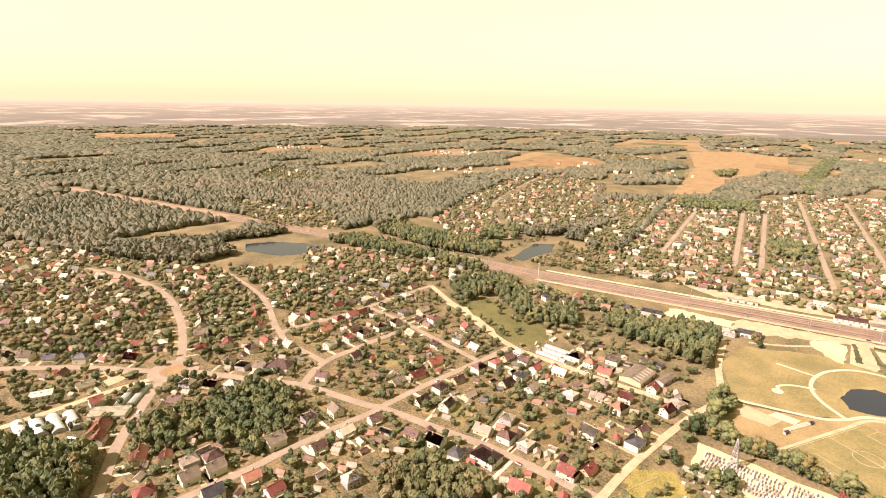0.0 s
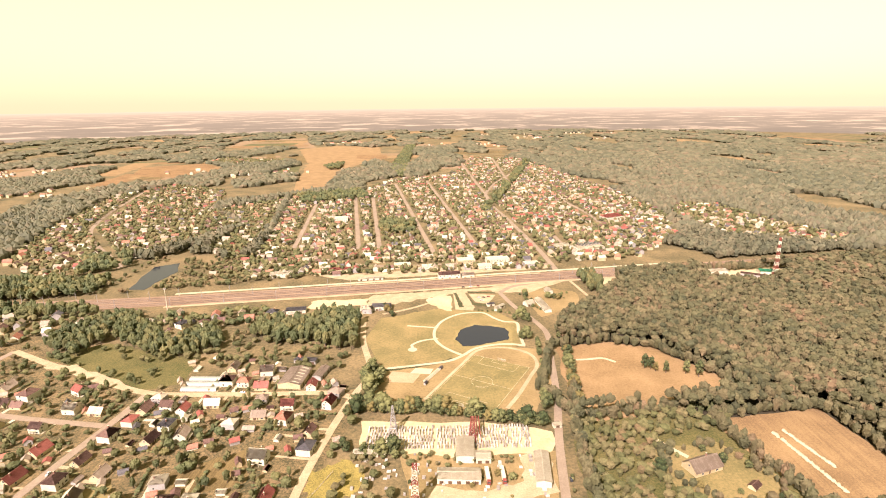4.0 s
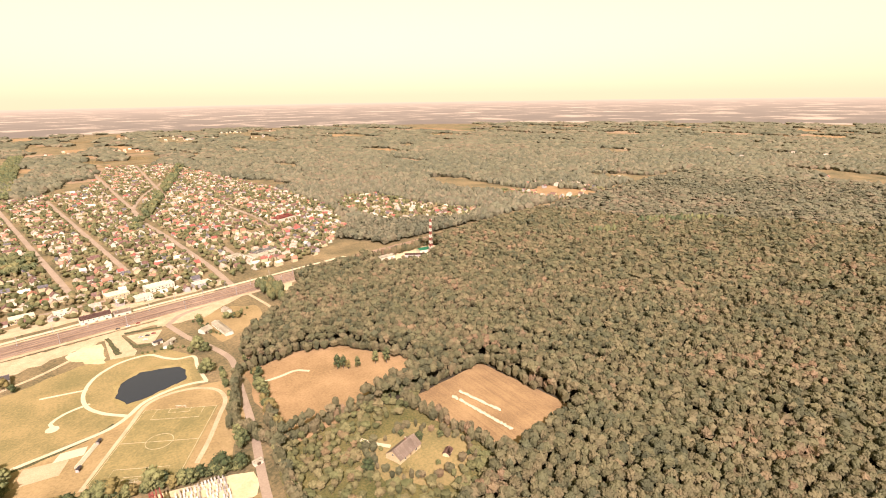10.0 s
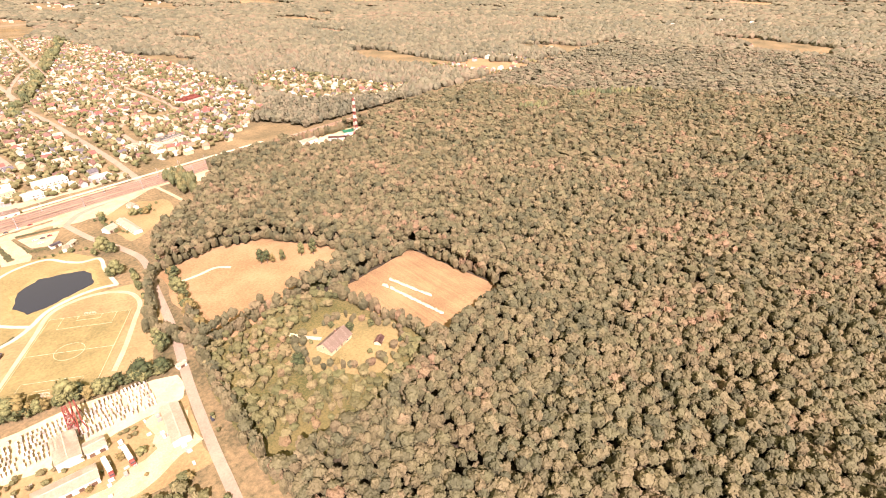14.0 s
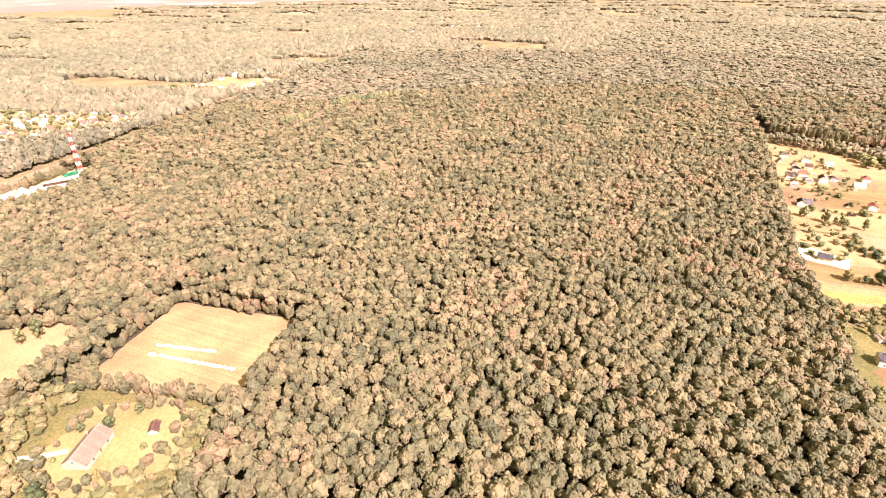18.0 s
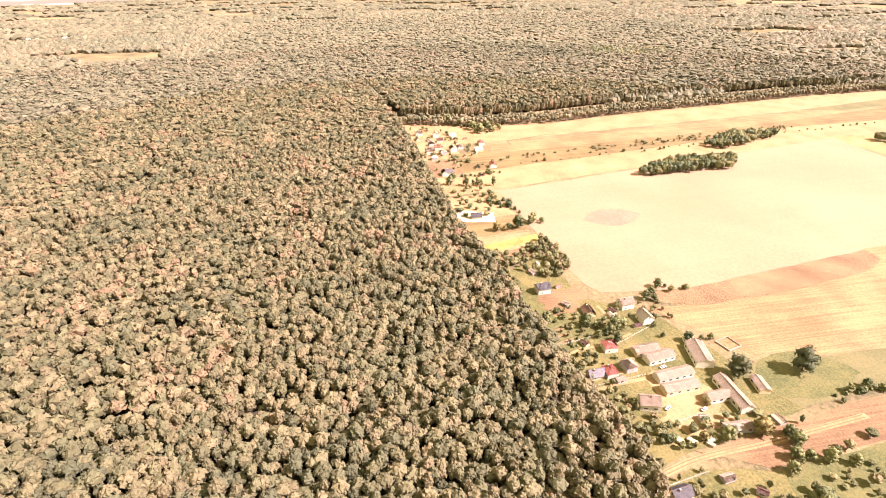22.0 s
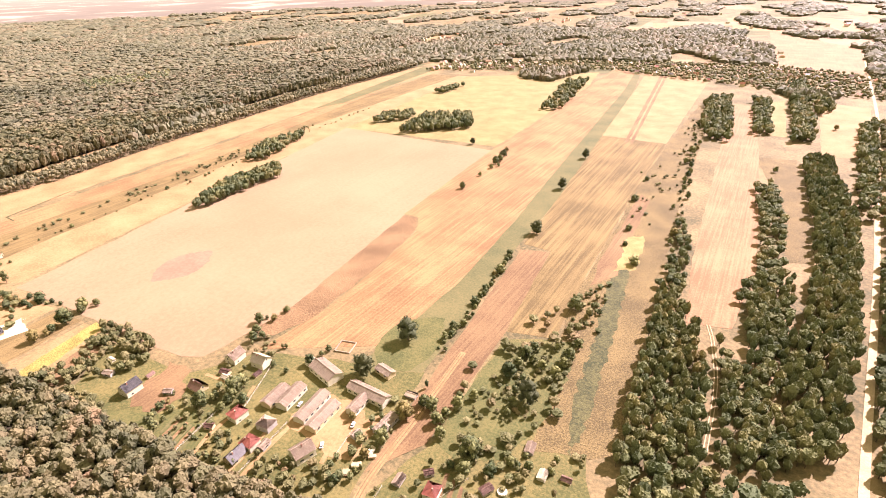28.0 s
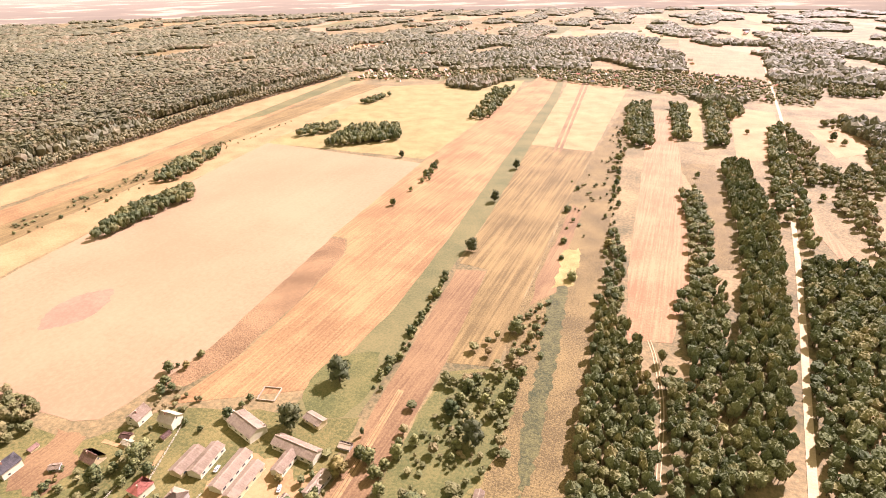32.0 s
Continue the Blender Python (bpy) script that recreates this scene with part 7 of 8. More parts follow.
disc("roundabout", -451, 161, 21, 0.42, M["asphalt"], "pale asphalt roundabout", "road")
disc("apron", -451, 161, 11.5, 0.50, M["ballast"], "reddish paved apron of the roundabout", "road")
disc("roundabout_island", -451, 161, 9.5, 0.60, M["dry"], "dry grass roundabout island", "island")
sheet("waste_sand", [(-372, 452), (-345, 455), (-267, 411), (-264, 406), (-300, 418), (-345, 440)], M["lane"], 0.20, "bare sandy strip on waste ground", "sand", ragged=3, step=7)
sheet("waste_meadow", [(-385, 470), (-340, 500), (-240, 470), (-225, 415), (-262, 408)], M["grass"], 0.09, "greenish waste meadow behind the houses", "meadow", ragged=3)
for corners, mat in (([(-358, 318), (-352, 340), (-318, 330), (-320, 311)], "tangreen"), ([(-340, 300), (-330, 312), (-308, 308), (-312, 288)], "lawn"), ([(-185, 300), (-140, 325), (-128, 290), (-170, 278)], "tangreen"), ([(-560, 165), (-520, 205), (-495, 190), (-540, 150)], "lawn"), ([(-500, 130), (-470, 135), (-466, 112), (-490, 108)], "clay"), ([(-440, 290), (-400, 300), (-398, 275), (-430, 272)], "lawn"), ([(-250, 280), (-215, 292), (-205, 262), (-245, 256)], "lawn"), ([(-220, 225), (-180, 238), (-176, 212), (-215, 205)], "grass"), ([(-150, 245), (-120, 246), (-122, 225), (-150, 222)], "grass")):
    sheet("garden_lawn", corners, M[mat], 0.10, "open grassy plot between the gardens", "plot", ragged=1.2, step=6)

sheet("rail_sand", [(-165, 588), (-95, 602), (-92, 622), (-160, 618)], M["sand"], 0.16, "bare sandy yard by the tracks", "sand", ragged=2.5, step=6)
sheet("rail_sand", [(-95, 600), (-60, 604), (20, 640), (70, 650), (68, 662), (-90, 634)], M["lane"], 0.15, "pale gravel ground by the tracks", "sand", ragged=2.5, step=6)
sheet("station_square", [(-130, 694), (160, 742), (165, 762), (60, 760), (-60, 735), (-180, 716)], M["lane"], 0.17, "pale paved ground by the station", "square", ragged=2, step=8)
sheet("forest_sand", [(206, 686), (230, 694), (224, 652), (205, 645)], M["sand"], 0.18, "bare sand behind the grove", "sand", ragged=2.5, step=6)
sheet("crossing_plot", [(112, 560), (160, 590), (170, 640), (140, 655), (104, 650), (100, 600)], M["drylawn"], 0.11, "dry grass plot between road and forest track", "plot", ragged=2, step=8)
sheet("crossing_ground", [(60, 640), (110, 640), (170, 690), (120, 690), (66, 672)], M["lane"], 0.18, "pale gravel near the level crossing", "square", ragged=2, step=8)
ribbon("road", [(72, 640), (90, 662), (140, 684), (170, 700)], 6, M["asphalt"], 0.47, "pale road curving to the level crossing")

# ---- park and sports ground ----
PITCH = pose(33, 416, 0, rz=61)


def pitch_line(pts, label="white line on the pitch"):
    q = [(PITCH @ Vector((x, y, 0))).to_2d() for x, y in pts]
    return ribbon("pitch_line", [tuple(p) for p in q], 0.24, M["path"], 0.30, label, "marking", smooth=False)


for pts in ([(-43, -27.5), (43, -27.5), (43, 27.5), (-43, 27.5), (-43, -27.5)], [(0, -27.5), (0, 27.5)],
            [(9.2 * math.cos(k * math.pi / 16), 9.2 * math.sin(k * math.pi / 16)) for k in range(33)],
            [(-43, -18), (-29, -18), (-29, 18), (-43, 18)], [(43, -18), (29, -18), (29, 18), (43, 18)],
            [(-43, -8), (-37.5, -8), (-37.5, 8), (-43, 8)], [(43, -8), (37.5, -8), (37.5, 8), (43, 8)]):
    pitch_line(pts)


def goal():
    root = tagged(new("football_goal"), "white football goal with a net", "goal", group="goals")
    for y in (-3.66, 3.66):
        bm = bmesh.new()
        add_prism(bm, (0, y, 0), (0, y, 2.44), 0.09, 6)
        part("post", mesh_bm("post", bm, M["white"]), root)
    bm = bmesh.new()
    add_prism(bm, (0, -3.75, 2.44), (0, 3.75, 2.44), 0.09, 6)
    part("crossbar", mesh_bm("crossbar", bm, M["white"]), root)
    bm = bmesh.new()
    for k in range(9):
        y = -3.6 + k * 0.9
        add_prism(bm, (0, y, 2.4), (1.6, y, 0), 0.03, 3)
    for k in range(4):
        t = k / 4
        add_prism(bm, (1.6 * t, -3.6, 2.4 * (1 - t)), (1.6 * t, 3.6, 2.4 * (1 - t)), 0.03, 3)
    part("net", mesh_bm("net", bm, M["white"]), root)
    return root


g = goal()
g.matrix_basis = PITCH @ pose(43, 0, 0.2)
copy_thing(g, PITCH @ pose(-43, 0, 0.2, rz=180))
sheet("sand_court", [(-52, 417), (-27, 415), (-21, 431), (-47, 436)], M["clay"], 0.20, "reddish sand court", "court")
sheet("court_apron", [(-30, 433), (-12, 430), (-10, 440), (-26, 442)], M["path"], 0.21, "pale worn patch beside the court", "court", ragged=1)
sheet("park_sand", [(-20, 618), (-2, 634), (10, 630), (10, 580), (-2, 584), (-14, 598)], M["sand"], 0.18, "bright bare sand patch in the park", "sand", ragged=2.5, step=6)
sheet("plaza", [(12, 646), (26, 646), (37, 590), (34, 580), (14, 584)], M["lane"], 0.24, "pale paved park plaza", "plaza")
sheet("car_park", [(32, 636), (66, 632), (54, 602), (40, 606)], M["lane"], 0.22, "pale gravel car park", "car park", ragged=1)
for bed in ([(13, 640), (17, 640), (24, 592), (19, 590)], [(28, 638), (31, 626), (38, 600), (35, 598)], [(30, 646), (66, 641), (67, 637), (31, 641)], [(36, 604), (56, 598), (58, 593), (37, 598)]):
    sheet("flower_bed", bed, M["weeds"], 0.30, "planted bed of low shrubs in the park", "bed", ragged=0.8, step=3)
ribbon("park_path", [(-70, 572), (-40, 588), (-10, 612), (0, 620)], 4, M["lane"], 0.22, "sandy diagonal path", "path")
ribbon("park_path", [(-6, 532), (-28, 536), (-40, 538)], 2.4, M["path"], 0.23, "pale path to a seat", "path")
ribbon("park_path", [(-6, 505), (-22, 500), (-32, 490), (-30, 482)], 2.8, M["path"], 0.23, "pale path ending in a loop", "path")
disc("path_loop", -31, 480, 4.5, 0.25, M["path"], "pale round end of a path", "path")
ribbon("ditch", [(-54, 438), (-30, 444), (-4, 452), (8, 460)], 4, M["weeds"], 0.13, "overgrown ditch beside the path", "ditch", wobble=0.4)
for k, (x, y) in enumerate(((56, 596), (68, 590), (62, 582))):
    hall(x, y, 9, 5, 3, 0.8, 20 + 30 * k, "white", "whiteroof" if k else "dark", "small pale park kiosk", "kiosk", doors=1)
root = tagged(new("spectator_stand"), "low row of white seats beside the pitch", "stand")
for k in range(3):
    bm = bmesh.new()
    add_box(bm, 0, 0, 0, 26, 0.9, 0.5 + 0.4 * k)
    part("step", mesh_bm("step", bm, M["concrete"]), root, m=pose(0, k * 1.0, 0))
root.matrix_basis = pose(-10, 427, 0.12, rz=61)
for x, y in ((-3, 440), (-16, 413)):
    hall(x, y, 4, 2, 2.2, 0.4, 61, "greywall", "dark", "small team shelter by the pitch", "shelter", doors=1)

# ---- concrete works ----
rng_y = random.Random(41)
V, F = [], []
slab = np.array([(x, y, z) for x in (-1, 1) for y in (-1, 1) for z in (0, 1)], float)
SIDES = np.array([(0, 1, 3), (0, 3, 2), (4, 6, 7), (4, 7, 5), (0, 4, 5), (0, 5, 1), (2, 3, 7), (2, 7, 6), (1, 5, 7), (1, 7, 3)])
n = 0
for row in range(7):
    x = -56.0
    while x < 62:
        if rng_y.random() < 0.9:
            w, dd, h = rng_y.uniform(0.35, 0.6), rng_y.uniform(1.0, 1.5), rng_y.uniform(1.2, 2.2)
            V.append(slab * (w, dd, h) + (x, 325 + row * 3.9 + x * 0.01 + rng_y.uniform(-0.3, 0.3), 0.12))
            F.append(SIDES + n * 8)
            n += 1
        x += rng_y.uniform(1.7, 2.6) if abs(x + 8) > 2 else 4
for _ in range(90):
    a, b, c = rng_y.uniform(0.5, 1.4), rng_y.uniform(0.5, 1.4), rng_y.uniform(0.5, 1.6)
    V.append(slab * (a, b, c) + (rng_y.uniform(-60, 66), rng_y.uniform(266, 318), 0.12))
    F.append(SIDES + n * 8)
    n += 1
tagged(new("concrete_blocks", mesh_arrays("concrete_blocks", np.concatenate(V), np.concatenate(F), (M["slab"],))), "long rows of bleached concrete slabs in the works yard", "concrete blocks", kind="stuff")


def lattice(x, y, h, base, top, mats, label, name="lattice_mast", bays=10, bar=0.14, dishes=0):
    """A lattice mast on four legs with cross bracing, bay by bay."""
    root = tagged(new(name), label, "mast")
    for k in range(bays):
        z0, z1 = h * k / bays, h * (k + 1) / bays
        r0, r1 = base + (top - base) * k / bays, base + (top - base) * (k + 1) / bays
        a = [(sx * r0, sy * r0, z0) for sx, sy in ((-1, -1), (1, -1), (1, 1), (-1, 1))]
        b = [(sx * r1, sy * r1, z1) for sx, sy in ((-1, -1), (1, -1), (1, 1), (-1, 1))]
        for i in range(4):
            j = (i + 1) % 4
            for name_, p, q, r in (("leg_bar", a[i], b[i], bar * 1.4), ("brace", a[i], b[j], bar), ("brace", a[j], b[i], bar), ("strut", b[i], b[j], bar)):
                bm = bmesh.new()
                add_prism(bm, p, q, r)
                part(name_, mesh_bm(name_, bm, mats[k % len(mats)]), root)
    for k in range(dishes):
        bm = bmesh.new()
        bmesh.ops.create_cone(bm, cap_ends=True, segments=14, radius1=1.0, radius2=0.5, depth=0.5)
        part("dish", mesh_bm("dish", bm, M["white"]), root, m=pose(top * 1.6 * math.cos(k * 2.0), top * 1.6 * math.sin(k * 2.0), h * (0.78 + 0.07 * k), rx=90, rz=60 * k))
    root.matrix_basis = pose(x, y, 0.1)
    return root


lattice(20, 336, 17, 2.2, 1.0, (M["redsteel"],), "red lattice gantry tower in the works yard", bays=5, bar=0.20)
lattice(-38, 344, 22, 2.8, 0.4, (M["metal"],), "grey lattice mast over the works yard", bays=5, bar=0.18)
lattice(-18, 268, 30, 2.6, 1.2, (M["whiteroof"], M["whiteroof"], M["redsteel"]), "white and red lattice transmitter mast", bays=9, bar=0.22, dishes=3)
lattice(447, 682, 58, 2.4, 0.9, (M["white"], M["redsteel"]), "tall red and white banded radio mast", bays=12, bar=0.2, dishes=4)
root = tagged(new("gantry_crane"), "red overhead gantry crane between concrete stacks", "crane")
for y in (-9, 9):
    bm = bmesh.new()
    for x in (-2.5, 2.5):
        add_prism(bm, (x, y, 0), (x * 0.4, y, 9), 0.3)
    add_prism(bm, (-2.5, y, 0.6), (2.5, y, 0.6), 0.25)
    part("leg", mesh_bm("leg", bm, M["redsteel"]), root)
bm = bmesh.new()
for x in (-1, 1):
    add_box(bm, x, 0, 9, 0.6, 21, 1.2)
part("beam", mesh_bm("beam", bm, M["redsteel"]), root)
root.matrix_basis = pose(24, 338, 0.1)
hall(9, 293, 28, 11, 4, 1.0, -2, "white", "whiteroof", "long low shed in the works yard", doors=5)
hall(64, 299, 31, 9.5, 4.5, 1.0, 84, "white", "whiteroof", "pale-roofed shed beside the road", doors=4)
hall(14, 319, 22, 12, 5.5, 0.8, 88, "white", "whiteroof", "white mixing hall of the works", doors=2)
hall(26, 312, 10, 9, 4, 0.8, 0, "white", "whiteroof", "white annexe of the mixing hall", doors=2)
hall(84, 349, 6, 4, 2.8, 0.6, 10, "white", "whiteroof", "small white gatehouse by the road", "shed", doors=1)
hall(-52, 318, 22, 5, 3, 0.6, -4, "white", "whiteroof", "long white store by the fence", doors=3)
hall(18, 262, 9, 7, 3, 2.0, 20, "cream", "dark", "small dark-roofed house by the yard", doors=1)


def lorry(x, y, turn, cab="redsteel"):
    root = tagged(new("lorry"), "parked lorry with a long white trailer", "lorry", group="lorries")
    bm = bmesh.new()
    add_box(bm, 0, 0, 1.1, 2.5, 11.5, 2.8, bevel=0.08)
    part("trailer", mesh_bm("trailer", bm, M["white"]), root)
    bm = bmesh.new()
    add_box(bm, 0, -7.6, 0.6, 2.4, 2.2, 2.9, bevel=0.2)
    part("cab", mesh_bm("cab", bm, M[cab]), root)
    bm = bmesh.new()
    add_box(bm, 0, -8.72, 2.1, 2.0, 0.06, 0.9)
    part("windscreen", mesh_bm("windscreen", bm, M["glass"]), root)
    wheel = mesh_wheel(0.5, 0.35)
    for wx in (-1.05, 1.05):
        for wy in (-7.4, -5, 3, 4.3):
            part("wheel", wheel, root, m=pose(wx, wy, 0.5, ry=90))
    root.matrix_basis = pose(x, y, 0.14, rz=turn)
    return root


def rim_mesh():
    bm = bmesh.new()
    bmesh.ops.create_cone(bm, cap_ends=True, segments=10, radius1=0.2, radius2=0.17, depth=0.04)
    return mesh_bm("rim", bm, M["metal"])


RIM = rim_mesh()


def mesh_wheel(r, w):
    bm = bmesh.new()
    bmesh.ops.create_cone(bm, cap_ends=True, segments=12, radius1=r, radius2=r, depth=w)
    return mesh_bm("wheel", bm, M["rubber"])


lorry(27.5, 294, 3)
lorry(37.5, 295, 4)


def car(paint, words):
    root = tagged(new("car"), f"parked {words} hatchback car", "car", group="cars")
    bm = bmesh.new()
    add_box(bm, 0, 0, 0.35, 1.75, 4.3, 0.6, bevel=0.12)
    part("body", mesh_bm("body", bm, M[paint]), root)
    bm = bmesh.new()
    add_box(bm, 0, 0.25, 0.93, 1.55, 2.4, 0.52, taper=0.78)
    part("cabin", mesh_bm("cabin", bm, M["glass"]), root)
    bm = bmesh.new()
    add_box(bm, 0, 0.25, 1.43, 1.2, 1.8, 0.06)
    part("roof", mesh_bm("roof", bm, M[paint]), root)
    wheel = mesh_wheel(0.32, 0.2)
    for x in (-0.8, 0.8):
        for y in (-1.35, 1.35):
            part("rim", RIM, part("wheel", wheel, root, m=pose(x, y, 0.32, ry=90)), "grey wheel rim", pose(0, 0, 0.1 if x > 0 else -0.1))
    return root


CARS = [car("carwhite", "white"), car("cardark", "dark"), car("carred", "red")]
CAR_SPOTS = [(274, -114, 30, 0), (268, -133, 20, 0), (305, -132, 10, 0), (81, 290, -5, 1), (-398, 107, 45, 1), (-405, 113, 45, 0), (44, 622, 80, 0), (50, 622, 80, 1), (56, 624, 80, 2), (47, 612, 80, 0), (-150, 252, 90, 2), (-262, 300, 5, 0), (-340, 232, 50, 1), (-170, 401, 90, 0), (26, 660, 98, 1), (36, 662, 98, 0), (46, 664, 98, 2), (7, -300, 8, 1)]
done = set()
for x, y, turn, k in CAR_SPOTS:
    m = pose(x, y, 0.36, rz=turn)
    if k in done:
        copy_thing(CARS[k], m)
    else:
        CARS[k].matrix_basis = m
        done.add(k)

# ---- farms along the lane ----
hall(321.5, -130, 17, 7.5, 3.6, 1.6, 91, "cream", "greyroof", "long farm barn with a pinkish-grey roof", "barn", doors=3, name="barn")
hall(313, -134, 19, 8, 3.8, 1.7, 94, "white", "greyroof", "long farm barn with a pinkish-grey roof", "barn", doors=3, name="barn")
hall(308.5, -160, 21, 11, 4.4, 2.4, -17, "white", "greyroof", "broad white barn with a pale grey roof", "barn", doors=2, name="barn")
hall(322, -163, 8, 6, 3, 0.8, -17, "white", "whiteroof", "pale lean-to beside the barn", "shed", doors=1, name="shed")
hall(296.5, -133, 24, 7.5, 3.6, 1.6, 92, "white", "greyroof", "long low barn with a ribbed pinkish roof", "barn", doors=4, name="barn")
hall(286, -130, 22, 7.5, 3.6, 1.6, 90, "cream", "greyroof", "long low barn with a ribbed pinkish roof", "barn", doors=4, name="barn")
hall(273.5, -156, 27, 8, 4, 1.9, -5, "white", "greyroof", "white farm building with a pale roof", "barn", doors=3, name="barn")
hall(274, -146, 14, 6.5, 3.6, 1.6, 90, "white", "greyroof", "white cross wing of the farm building", "barn", doors=2, name="barn")
hall(279, -105, 11, 9, 4.6, 3.0, 70, "white", "greyroof", "white farmhouse with a pale grey roof", "house", doors=1, name="house", vents=1)
sheet("farm_yard", [(304, -118), (303, -146), (280, -149), (264, -140), (256, -150), (254, -112), (280, -112)], M["dry"], 0.11, "trampled sandy farmyard", "yard", ragged=2.5, step=6)
ribbon("plot_hedge", [(762, -203), (781, -205), (797, -283), (780, -284)], 1.6, M["weeds"], 0.30, "dark clipped hedge round a field plot", "hedge", smooth=False)
hall(276, -177, 12, 6.5, 3.2, 1.2, -14, "cream", "greyroof", "open field shed with a pinkish roof", "shed", doors=3, name="shed")
hall(251.5, -141, 15, 6, 3.2, 1.3, 84, "greywall", "greyroof", "long shed with a pinkish roof beside the lane", "shed", doors=2, name="shed")
root = tagged(new("walled_plot"), "small square plot inside a low pale wall", "plot wall")
for x, y, w, d in ((0, -5.5, 11, 0.4), (0, 5.5, 11, 0.4), (-5.4, 0, 0.4, 10.6), (5.4, 0, 0.4, 10.6)):
    bm = bmesh.new()
    add_box(bm, 0, 0, 0, w, d, 0.9)
    part("wall_side", mesh_bm("wall_side", bm, M["greyroof"]), root, m=pose(x, y, 0))
root.matrix_basis = pose(314.5, -187, 0.1, rz=12)
for label, x, y, w, d in (("pallets and timber stacked by the lane", 250, -112, 5, 3), ("stack of boards beside the shed", 252, -106, 3, 4), ("heap of building rubble", 246, -120, 4, 2.5)):
    root = tagged(new("timber_stack"), label, "stack")
    for k in range(5):
        bm = bmesh.new()
        add_box(bm, 0, 0, 0, w, d * rng_y.uniform(0.7, 1), 0.28)
        part("board_layer", mesh_bm("board_layer", bm, M["lane"]), root, m=pose(rng_y.uniform(-0.2, 0.2), rng_y.uniform(-0.2, 0.2), k * 0.29, rz=rng_y.uniform(-8, 8)))
    root.matrix_basis = pose(x, y, 0.1, rz=30)
rng_f = random.Random(77)
# picket fences along the lane and the plots
picket = bmesh.new()
add_box(picket, 0, 0, 0, 0.12, 0.12, 1.4)
POST = mesh_bm("post", picket, M["slab"])
picket = bmesh.new()
add_box(picket, 0, 0, 0.35, 2.5, 0.06, 0.12)
add_box(picket, 0, 0, 1.0, 2.5, 0.06, 0.12)
RAILS = mesh_bm("fence_rail", picket, M["slab"])


def fence(a, b, label):
    """Posts and two rails from a to b, on one empty."""
    root = tagged(new("fence"), label, "fence", group="fences")
    (x0, y0), (x1, y1) = a, b
    n = int(math.hypot(x1 - x0, y1 - y0) / 2.5)
    turn = math.degrees(math.atan2(y1 - y0, x1 - x0))
    for k in range(n + 1):
        part("post", POST, root, m=pose(k * 2.5, 0, 0))
        if k < n:
            part("fence_rail", RAILS, root, m=pose(k * 2.5 + 1.25, 0, 0))
    root.matrix_basis = pose(x0, y0, 0.1, rz=turn)
    return root


for a, b in (((229, -78), (232, -110)), ((341, -77), (346, -122)), ((300, -78), (302, -118)), ((262, -100), (266, -130)), ((214, -92), (196, -132)), ((331, -112), (345, -150)), ((560, -72), (548, -108)), ((-92, 256), (-74, 300))):
    fence(a, b, "weathered post and rail fence between plots")
for x, y, turn, w, d in ((338, -96, 20, 5, 3.4), (301, -100, 94, 6, 4), (262, -128, 80, 5, 3.5), (366, -132, 10, 6, 4), (383, -104, 30, 5, 3.6), (186, -128, 60, 6, 4), (215, -124, 40, 4.5, 3.2), (432, -98, 15, 6, 4)):
    hall(x, y, w, d, 2.4, 0.7, turn, rng_f.choice(("greywall", "cream")), rng_f.choice(("greyroof", "brown", "whiteroof")), "small weathered garden shed", "shed", doors=1, name="shed")
pool = tagged(new("garden_pool"), "round white garden pool on the lawn", "pool")
bm = bmesh.new()
bmesh.ops.create_cone(bm, cap_ends=True, segments=24, radius1=2.4, radius2=2.4, depth=1.0, matrix=Matrix.Translation((0, 0, 0.5)))
part("rim", mesh_bm("rim", bm, M["white"]), pool)
bm = bmesh.new()
bmesh.ops.create_circle(bm, cap_ends=True, segments=24, radius=2.2, matrix=Matrix.Translation((0, 0, 1.01)))
part("cover", mesh_bm("cover", bm, M["plastic"]), pool)
pool.matrix_basis = pose(179, -131, 0.1)
for off in (-0.9, 0.9):
    ribbon("wheel_rut", offset_line([(235, -78), (240, -108), (240.5, -154), (242, -215)], off), 0.5, M["brownstrip"], 0.36, "dark wheel rut in the sandy lane", "rut")
    ribbon("wheel_rut", offset_line([(97, -200), (96, -255), (101, -300), (105, -318)], off), 0.6, M["lane"], 0.3, "pale wheel track between the trees", "rut")

# white heaps on the ploughed field, and the meadow track
V, F, n = [], [], 0
LUMP = lumpy(np.random.default_rng(8), 2, 5, 0.2, -0.2, fine=0.15)
for (x0, y0), (x1, y1), count in (((249, 341), (258, 300), 40), ((240, 338), (249, 276), 56)):
    for k in range(count):
        t = k / count
        if 0.08 < t < 0.12:
            continue
        s = rng_y.uniform(0.8, 1.5)
        V.append(LUMP[0] * (s * 1.2, s * 1.2, s * 0.9) + (x0 + (x1 - x0) * t + rng_y.uniform(-0.5, 0.5), y0 + (y1 - y0) * t, 0.2))
        F.append(LUMP[1] + n)
        n += len(LUMP[0])
tagged(new("white_heaps", mesh_arrays("white_heaps", np.concatenate(V), np.concatenate(F), (M["path"],), smooth=True)), "two rows of white heaps on the ploughed field", "heaps", kind="stuff")
ribbon("meadow_track", [(112, 455), (135, 456), (150, 458), (160, 450)], 3, M["path"], 0.16, "pale track into the meadow", "track")
sheet("clearing_grass", [(140, 322), (146, 282), (175, 258), (208, 262), (216, 292), (194, 328)], M["lawn"], 0.12, "garden grass round the forest house", "lawn", ragged=2)
ribbon("drive", [(150, 335), (158, 322), (166, 312)], 3.5, M["path"], 0.18, "pale drive to the forest house", "drive")
print("details done")


